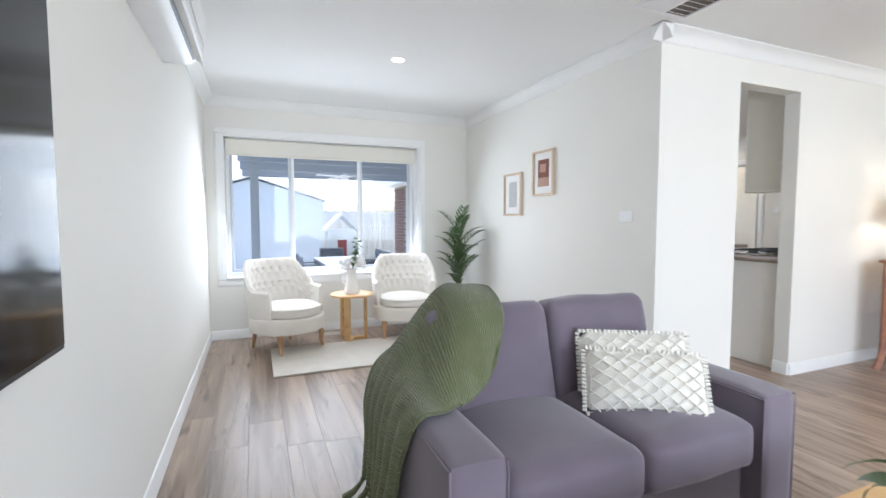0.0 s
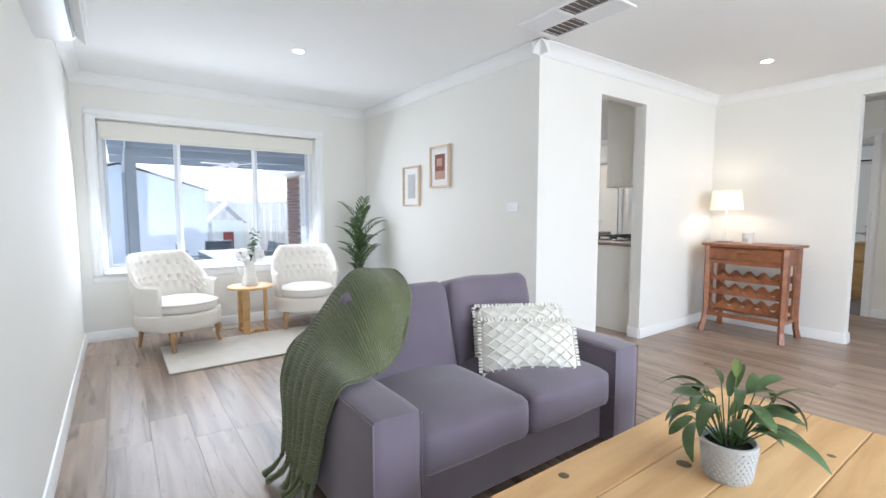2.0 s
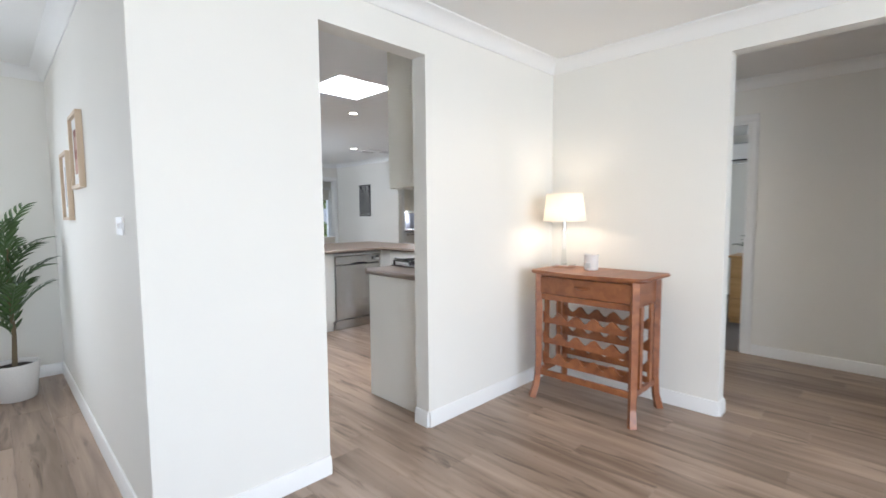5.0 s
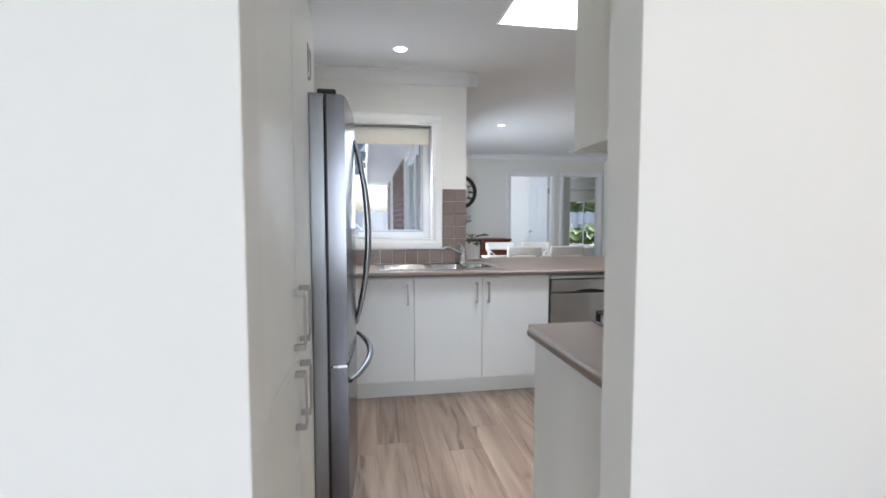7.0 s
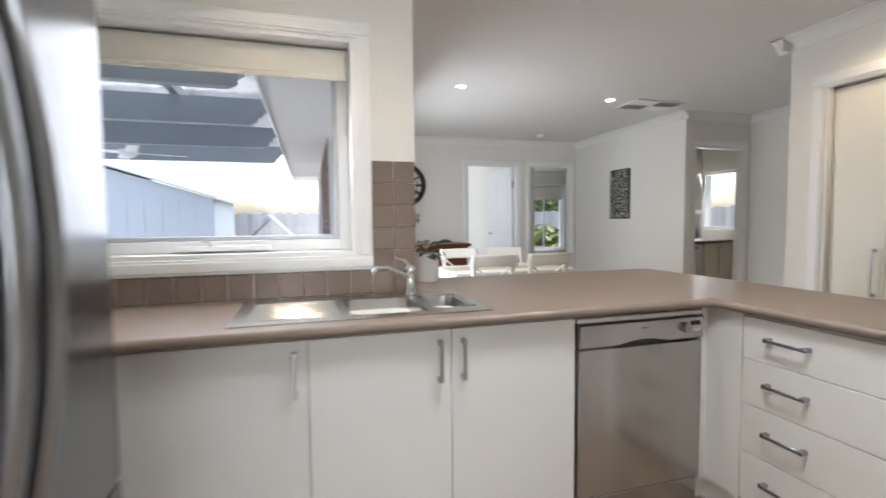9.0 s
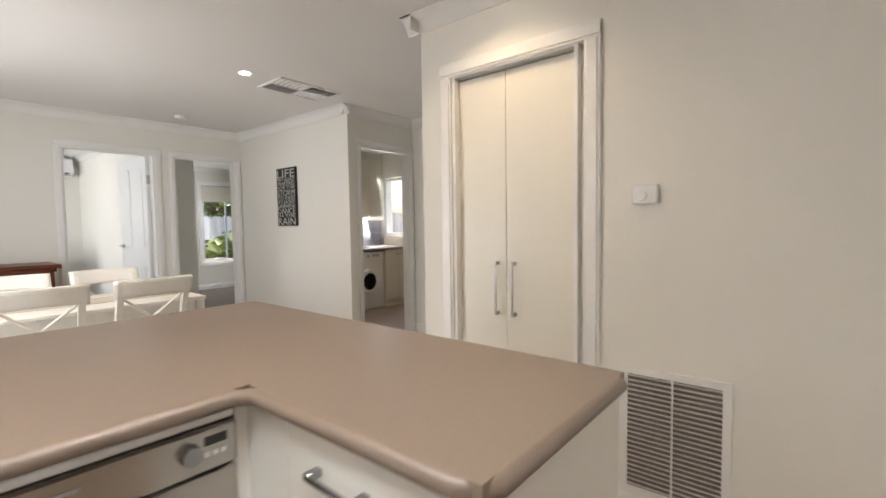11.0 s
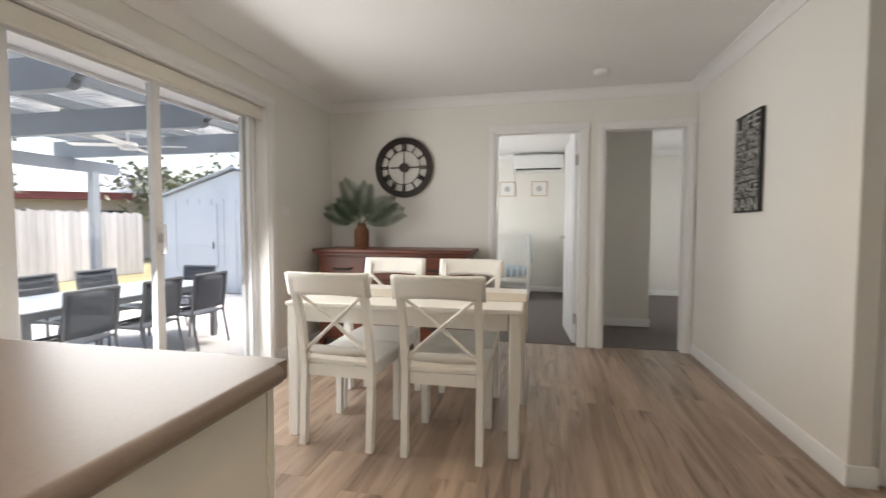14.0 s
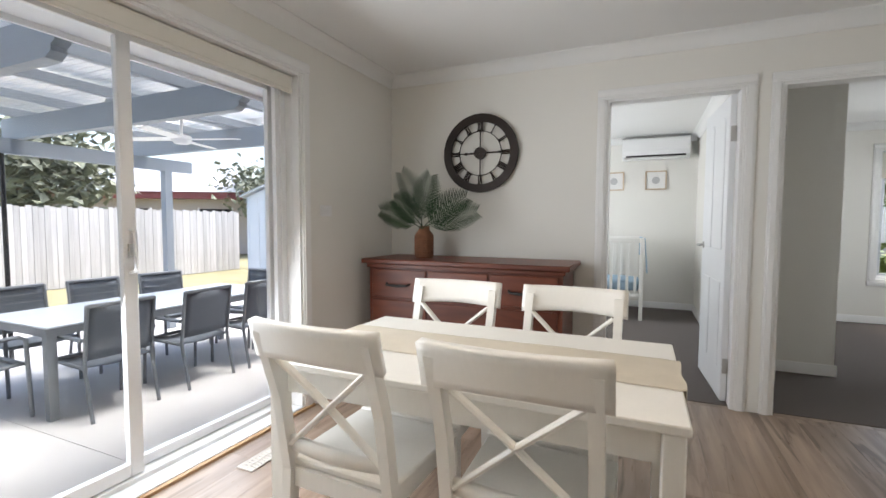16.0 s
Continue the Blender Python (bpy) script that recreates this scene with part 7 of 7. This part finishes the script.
part("body", B(6.74, 7.25, 6.62, 6.955, 1.36, 2.2), CREAM, lu, smooth=False)
for i in range(2):
    part("door", B(6.742 + 0.254 * i, 6.994 + 0.254 * i, 6.60, 6.619, 1.355, 2.2, r=0.002), CREAM, lu)
lg = structure("laundry_splashback", B(5.338, 7.595, 6.953, 6.96, 0.9, 1.32), GROUT, "blue-grey gloss tiled laundry splashback")
me = finish(B(-0.0975, 0.0975, -0.005, 0, -0.0485, 0.0485, r=0.002), "tile", LTILE, True)
for i in range(11):
    for j in range(4):
        o = new("tile", me)
        o.location, o.parent = (5.45 + 0.2 * i, 6.953, 0.955 + 0.1 * j), lg

# ---- outside ----
G = -0.30
structure("ground", B(-200, 200, -200, 260, -0.8, G - 0.05), GRASS, "pale dry ground of the yard")
structure("pavement", BMS((-2.9, 1.49, 3.14, 5.4, G - 0.05, G), (-2.9, 1.49, 5.404, 7.6, G - 0.05, G), (-2.9, 1.49, 7.604, 11.0, G - 0.05, G), (-5.2, -2.904, 3.14, 11.0, G - 0.05, G)), CONC, "pale concrete patio slabs")
structure("footing", BMS((-3.07, 0.11, 2.84, 3.138, G, -0.1), (0.11, 1.74, 2.9, 3.138, G, -0.1), (1.49, 1.74, 3.14, 10.97, G, -0.1)), MORTAR, "rendered base of the house wall")
structure("eave", BMS((0.98, 1.49, 3.72, 11.4, 2.16, 2.20), (-3.2, 1.49, 3.14, 3.72, 2.16, 2.20), (0.96, 0.98, 3.72, 11.4, 2.13, 2.40), (-3.2, 0.98, 3.72, 3.74, 2.13, 2.40)), SOFFIT, "white eave soffit and fascia")
structure("eave_roof", BMS((0.96, 1.49, 3.74, 11.4, 2.40, 2.45), (-3.2, 1.49, 3.14, 3.74, 2.401, 2.45)), COLOR, "grey metal roof edge")

pg = thing("pergola", "blue-grey painted timber pergola roofed with corrugated sheets", "pergola")
for y in (3.95, 5.10, 6.30, 7.60):
    bm = bmesh.new()
    end = [(0.80, 2.06), (0.86, 2.09), (0.86, 2.12), (0.90, 2.14), (0.90, 2.17), (0.94, 2.19), (0.94, 2.28)]
    extrude(bm, [(-2.60, 2.28), (-2.60, 2.06)] + end, "y", y - 0.04, y + 0.04)
    part("beam", bm, BEAM, pg, smooth=False)
for x in (-2.30, -1.45, -0.6, 0.25):
    part("purlin", B(x - 0.03, x + 0.03, 3.80, 8.3, 2.282, 2.36), BEAM, pg, smooth=False)
part("edge_beam", B(-2.42, -2.34, 3.80, 8.3, 1.90, 2.058), BEAM, pg, smooth=False)
for y in (3.95, 7.93):
    part("post", B(-2.43, -2.33, y - 0.05, y + 0.05, G, 1.899), BEAM, pg, smooth=False)
for y in (6.02, 6.16):
    bm = bmesh.new()
    cyl(bm, (-2.38, y, G), (-2.38, y, 1.899), 0.022, seg=10)
    part("slim_post", bm, BLACK, pg, "slim dark post")
CLEAR = mat("milky_roof_sheet", (0.86, 0.88, 0.88), 0.5, tint=0.02)
SMOKE = mat("smoky_roof_sheet", (0.42, 0.46, 0.49), 0.5, tint=0.03)
SMOKE.node_tree.nodes["Principled BSDF"].inputs["Transmission Weight"].default_value = 0.45
_b = CLEAR.node_tree.nodes["Principled BSDF"]
_b.inputs["Transmission Weight"].default_value = 0.85
_b.inputs["Roughness"].default_value = 0.5
y = 3.78
k = 0
while y < 8.3:
    w = 0.76
    def wave(u, v, y=y, w=w):
        yy = y + w * v
        return Vector((-2.65 + 3.58 * u, yy, 2.372 + 0.009 * math.sin(yy * math.tau / 0.076) + 0.03 * u))
    ob = part("roof_sheet", sheet(wave, 2, 60), CLEAR if k % 3 == 1 else SMOKE, pg, "milky clear sheet" if k % 3 == 1 else "smoky translucent corrugated sheet")
    ob.visible_shadow = False
    y += w
    k += 1
fan = thing("ceiling_fan", "white outdoor ceiling fan under the pergola", "ceiling fan", pose(-0.72, 6.95, 2.28))
bm = bmesh.new()
cyl(bm, (0, 0, 0), (0, 0, -0.18), 0.014)
lathe(bm, [(0, -0.28), (0.07, -0.27), (0.10, -0.23), (0.09, -0.19), (0, -0.17)], 24)
part("motor", bm, PLASTIC, fan)
for a in range(4):
    part("blade", B(0.09, 0.60, -0.06, 0.06, -0.226, -0.22, r=0.002, m=pose(0, 0, 0, 6, 0, 20 + 90 * a)), PLASTIC, fan)
part("mount", B(-0.05, 0.05, -0.7, 0.7, -0.002, 0.02), BEAM, fan, smooth=False)

# outdoor table and chairs
ot = thing("outdoor_table", "grey metal outdoor table with a pale frosted top", "table", pose(-0.77, 6.66, G))
part("tabletop", B(-0.48, 0.48, -1.15, 1.15, 0.70, 0.715, r=0.004), OUTTOP, ot)
part("frame", BMS((-0.48, -0.43, -1.15, 1.15, 0.64, 0.699), (0.43, 0.48, -1.15, 1.15, 0.64, 0.699), (-0.43, 0.43, -1.15, -1.10, 0.64, 0.699), (-0.43, 0.43, 1.10, 1.15, 0.64, 0.699)), OUTCH, ot, smooth=False)
for x in (-0.445, 0.445):
    for y in (-1.115, 1.115):
        part("leg", B(x - 0.033, x + 0.033, y - 0.033, y + 0.033, 0, 0.64, r=0.004), OUTCH, ot)


def outdoor_chair(m):
    t = thing("outdoor_chair", "grey metal outdoor chair with dark sling back", "chair", m, "chairs round the outdoor table")
    for s in (-1, 1):
        bm = bmesh.new()
        tube(bm, [(s * 0.25, -0.30, 0.0), (s * 0.25, -0.22, 0.40), (s * 0.25, -0.28, 0.88)], 0.016, 6)
        part("back_leg", bm, OUTCH, t)
        bm = bmesh.new()
        tube(bm, [(s * 0.27, 0.24, 0.0), (s * 0.27, 0.22, 0.60), (s * 0.27, 0.18, 0.63), (s * 0.27, -0.24, 0.62)], 0.016, 6)
        part("arm_leg", bm, OUTCH, t)
        bm = bmesh.new()
        tube(bm, [(s * 0.25, -0.24, 0.40), (s * 0.25, 0.22, 0.42)], 0.014, 6)
        part("side_rail", bm, OUTCH, t)
    solid(part("sling_seat", sheet(lambda u, v: Vector((-0.235 + 0.47 * u, -0.22 + 0.44 * v, 0.41 - 0.02 * math.sin(math.pi * u))), 8, 6), SLING, t, "dark mesh seat"), 0.006)
    solid(part("sling_back", sheet(lambda u, v: Vector((-0.235 + 0.47 * u, -0.225 - 0.052 * v - 0.02 * math.sin(math.pi * u), 0.46 + 0.40 * v)), 8, 6), SLING, t, "dark mesh back"), 0.006)
    part("top_rail", B(-0.25, 0.25, -0.298, -0.268, 0.86, 0.89, r=0.006), OUTCH, t)
    part("front_rail", B(-0.25, 0.25, 0.20, 0.225, 0.40, 0.43, r=0.006), OUTCH, t)
    for i in range(5):
        part("back_slat", B(-0.235, 0.235, -0.226 - 0.01 * i - 0.005, -0.214 - 0.01 * i - 0.005, 0.50 + 0.075 * i, 0.505 + 0.075 * i), OUTCH, t, smooth=False)
    return t


oc1 = outdoor_chair(pose(-0.28, 5.88, G, 0, 0, 90))
for x, y, a in ((-0.26, 6.62, 93), (-0.24, 7.32, 88), (-1.40, 5.9, -90), (-1.40, 6.6, -88), (-1.38, 7.3, -93), (-0.82, 5.28, 0), (-0.82, 7.85, 180)):
    copy_thing(oc1, pose(x, y, G, 0, 0, a))

# garden shed with a gable roof
sh = thing("garden_shed", "pale blue-grey steel garden shed with a gable roof", "shed", pose(-2.55, 11.1, G))
bm = bmesh.new()
extrude(bm, [(-1.75, 0), (1.95, 0), (1.95, 2.05), (0.1, 2.62), (-1.75, 2.05)], "y", 0.0, 2.6)
part("wall", bm, SHEDM, sh, smooth=False)
for i in range(13):
    x = -1.7 + 0.3 * i
    part("wall_rib", B(x - 0.012, x + 0.012, -0.012, 0.0, 0.0, 2.02), SHEDM, sh, smooth=False)
part("wall_band", B(-1.75, 1.95, -0.008, 0.0, 2.02, 2.045), SHEDM, sh, smooth=False)
for x0, x1, z0, z1 in ((-1.85, 0.1, 2.04, 2.66), (0.1, 2.05, 2.66, 2.04)):
    bm = bmesh.new()
    extrude(bm, [(x0, z0), (x1, z1), (x1, z1 + 0.03), (x0, z0 + 0.03)], "y", -0.12, 2.75)
    part("roof", bm, COLOR, sh, smooth=False)
dr = part("door", B(-1.2, -0.35, -0.02, -0.012, 0.04, 1.9), SHEDM, sh, smooth=False)
part("door_handle", B(-0.45, -0.43, -0.04, -0.02, 0.95, 1.1), BLACK, dr)


# paling fences
def fence(name, a, b, h, label):
    a, b = Vector((*a, G - 0.05)), Vector((*b, G - 0.05))
    L = (b - a).length
    t = thing(name, label, "fence", Matrix.Translation(a) @ pose(0, 0, 0, 0, 0, math.degrees(math.atan2(b.y - a.y, b.x - a.x))))
    n = int(L / 0.11)
    me = finish(B(-0.052, 0.052, -0.008, 0.008, 0.02, h), "paling", FENCE)
    for i in range(min(n, 280)):
        o = new("paling", me)
        o.parent, o.location = t, (0.055 + 0.11 * i, 0.006 * (i % 2), 0)
        o.scale = (1, 1, 1 + 0.012 * ((i * 7) % 3 - 1))
    for z in (0.35, 1.0, 1.6):
        part("rail", B(0, L, -0.06, -0.012, z, z + 0.09), FENCE, t, smooth=False)
    for i in range(int(L / 2.4) + 1):
        part("post", B(2.4 * i - 0.05, 2.4 * i + 0.05, -0.14, -0.062, 0, h - 0.05), FENCE, t, smooth=False)
    return t


fence("fence", (-8.45, 14.6), (-8.45, -2.0), 1.88, "weathered grey paling fence along the side boundary")
fence("fence", (7.9, 15.2), (-8.45, 15.2), 1.88, "weathered grey paling fence along the back boundary")
fence("fence", (13.0, 6.0), (7.9, 15.2), 1.88, "weathered grey paling fence beside the bedroom window")

# neighbouring house
nh = thing("neighbour_house", "pale brick neighbouring house with dark red fascia", "house", pose(-20, 20, G, 0, 0, 32))
part("wall", B(-6, 6, -4, 4, 0, 2.6), MORTAR, nh, smooth=False)
part("fascia", B(-6.5, 6.5, -4.5, 4.5, 2.55, 2.85), REDROOF, nh, "dark red fascia", False)
bm = bmesh.new()
v = [bm.verts.new(p) for p in ((-6.6, -4.6, 2.85), (6.6, -4.6, 2.85), (6.6, 4.6, 2.85), (-6.6, 4.6, 2.85), (-3, 0, 4.6), (3, 0, 4.6))]
for f in ((0, 1, 5, 4), (1, 2, 5), (2, 3, 4, 5), (3, 0, 4), (3, 2, 1, 0)):
    bm.faces.new([v[i] for i in f])
part("roof", bm, COLOR, nh, smooth=False)
for x in (-4, 0.5, 4):
    wn = part("window", B(x - 0.7, x + 0.7, -4.04, -4.0, 0.9, 2.1), SCREEN, nh, smooth=False)
    part("window_frame", BMS((x - 0.76, x - 0.7, -4.06, -4.0, 0.84, 2.16), (x + 0.7, x + 0.76, -4.06, -4.0, 0.84, 2.16)), ALUW, nh, smooth=False)
ph = thing("playhouse", "small grey playhouse with a red door in the yard", "playhouse", pose(0.3, 13.6, G))
part("wall", B(-0.45, 0.45, -0.4, 0.4, 0, 1.2), SHEDM, ph, smooth=False)
bm = bmesh.new()
extrude(bm, [(-0.6, 1.15), (0, 1.75), (0.6, 1.15), (0.55, 1.12), (0, 1.66), (-0.55, 1.12)], "y", -0.5, 0.5)
part("roof", bm, COLOR, ph, smooth=False)
part("door", B(-0.15, 0.15, -0.415, -0.4, 0, 0.85), REDROOF, ph, smooth=False)


def tree(x, y, h, r, seed, label, leaf):
    t = thing("tree", label, "tree", pose(x, y, G - 0.06))
    random.seed(seed)
    bm = bmesh.new()
    tube(bm, [(0, 0, 0), (0.1, 0, h * 0.3), (0.0, 0.1, h * 0.62)], [0.16, 0.12, 0.06], 8)
    tips = []
    for i in range(9):
        a, z = i * 2.4, h * (0.25 + 0.04 * i)
        e = Vector((math.cos(a) * r * 0.75, math.sin(a) * r * 0.75, z + h * 0.22))
        tube(bm, [(0, 0, z), e * 0.5 + Vector((0, 0, z * 0.55)), e], [0.06, 0.04, 0.015], 5)
        tips.append(e)
    part("trunk", bm, STEM, t)
    vs_, fs = [], []
    for i in range(3400):
        c = random.choice(tips) + Vector((random.gauss(0, r * 0.30), random.gauss(0, r * 0.30), random.gauss(0.1, h * 0.10)))
        q = Euler((random.uniform(-1, 1), random.uniform(-1, 1), random.uniform(0, 6.3))).to_matrix()
        s = random.uniform(0.10, 0.20)
        b = len(vs_)
        vs_ += [c + q @ Vector(p) * s for p in ((-0.5, -1, 0), (0.5, -0.4, 0.2), (0.15, 1, 0), (-0.55, 0.4, 0.15))]
        fs.append((b, b + 1, b + 2, b + 3))
    me = bpy.data.meshes.new("crown")
    me.from_pydata(vs_, [], fs)
    me.materials.append(leaf)
    o = new("crown", me)
    o.parent = t
    return t


tree(-13, 10.5, 4.6, 2.2, 1, "leafy grey-green tree behind the fence", TREELEAF)
tree(-14, 7.0, 4.2, 2.0, 2, "leafy grey-green tree behind the side fence", TREELEAF)
tree(-12, 21, 4.4, 2.4, 3, "leafy tree behind the back fence", TREELEAF)
tree(10.8, 20.5, 4.4, 2.0, 5, "yellow-green tree outside the bedroom window", LEAFY)
tree(7.6, 12.4, 1.25, 0.5, 6, "low leafy shrub outside the bedroom window", LEAFY)
tree(12.5, 5.2, 3.4, 1.6, 7, "leafy tree outside the laundry window", LEAF)

# brick veneer on the patio side of the dining wall
bw = structure("brick_wall", BMS((1.478, 1.49, 3.14, 3.955, G, 2.155), (1.478, 1.49, 6.005, 8.55, G, 2.155), (1.478, 1.49, 9.85, 10.97, G, 2.155)), MORTAR, "red-brown brick veneer wall beside the patio")
me = finish(B(-0.008, 0.0, -0.1145, 0.1145, -0.0375, 0.0375, r=0.003), "brick", BRICK)
rest = bmesh.new()
count = 0
for j in range(28):
    z = G + 0.043 + 0.086 * j
    for i in range(34):
        y = 3.14 + 0.12 * (j % 2) + 0.12 + 0.24 * i
        if 3.14 + 0.11 < y < 3.955 - 0.11 or 6.12 < y < 8.44 or 9.96 < y < 10.86:
            if y < 7.4:
                o = new("brick", me)
                o.parent, o.location = bw, (1.478, y, z)
            else:
                box(rest, 1.470, 1.478, y - 0.1145, y + 0.1145, z - 0.0375, z + 0.0375)
o = tagged(part("brickwork", rest, BRICK, bw, smooth=False), "far courses of red-brown bricks", kind="stuff")
w5 = tagged(new("window_5"), "white aluminium nursery window", kind="structure")
bars("window_frame", w5, "y", 1.56, 1.62, 8.6, 9.8, 0.8, 2.1, 0.05, ALUW)
pane(w5, "y", 1.59, 8.65, 9.75, 0.85, 2.05)

# ---- floor planks, laid along y ----
fl_ob = bpy.data.objects["floor"]
PW, PL = 0.19, 1.52


def plank_mesh(x0, x1, y0, y1):
    bm = bmesh.new()
    g, c = 0.0002, 0.0008
    v = [bm.verts.new(p) for p in ((x0 + g, y0 + g, -0.006), (x1 - g, y0 + g, -0.006), (x1 - g, y1 - g, -0.006), (x0 + g, y1 - g, -0.006), (x0 + g, y0 + g, -c), (x1 - g, y0 + g, -c), (x1 - g, y1 - g, -c), (x0 + g, y1 - g, -c), (x0 + g + c, y0 + g + c, 0), (x1 - g - c, y0 + g + c, 0), (x1 - g - c, y1 - g - c, 0), (x0 + g + c, y1 - g - c, 0))]
    for a in (0, 4):
        for i in range(4):
            j = (i + 1) % 4
            bm.faces.new((v[a + i], v[a + j], v[a + 4 + j], v[a + 4 + i]))
    bm.faces.new(v[8:12])
    return finish(bm, "plank", FLOORM)


random.seed(3)
AREAS = [(-2.82, 2.75, -4.85, 2.84), (2.75, 4.355, -2.36, 3.14), (1.74, 2.75, 2.84, 7.05), (2.75, 4.355, 3.14, 7.05), (4.355, 5.245, 3.13, 7.05), (5.245, 6.2, 3.13, 4.985), (3.46, 4.262, 7.05, 7.10), (4.46, 5.17, 7.05, 7.10)]
cols = int((6.2 + 2.82) / PW) + 1
for i in range(cols):
    x0, x1 = -2.82 + PW * i, -2.82 + PW * (i + 1)
    y = -4.85 - random.uniform(0, PL)
    while y < 7.1:
        y0, y1 = y, y + PL
        y = y1
        for ax0, ax1, ay0, ay1 in AREAS:
            a, b, c, d = max(x0, ax0), min(x1, ax1), max(y0, ay0), min(y1, ay1)
            if b - a > 0.004 and d - c > 0.01:
                o = new("plank", plank_mesh(a, b, c, d))
                o.parent = fl_ob
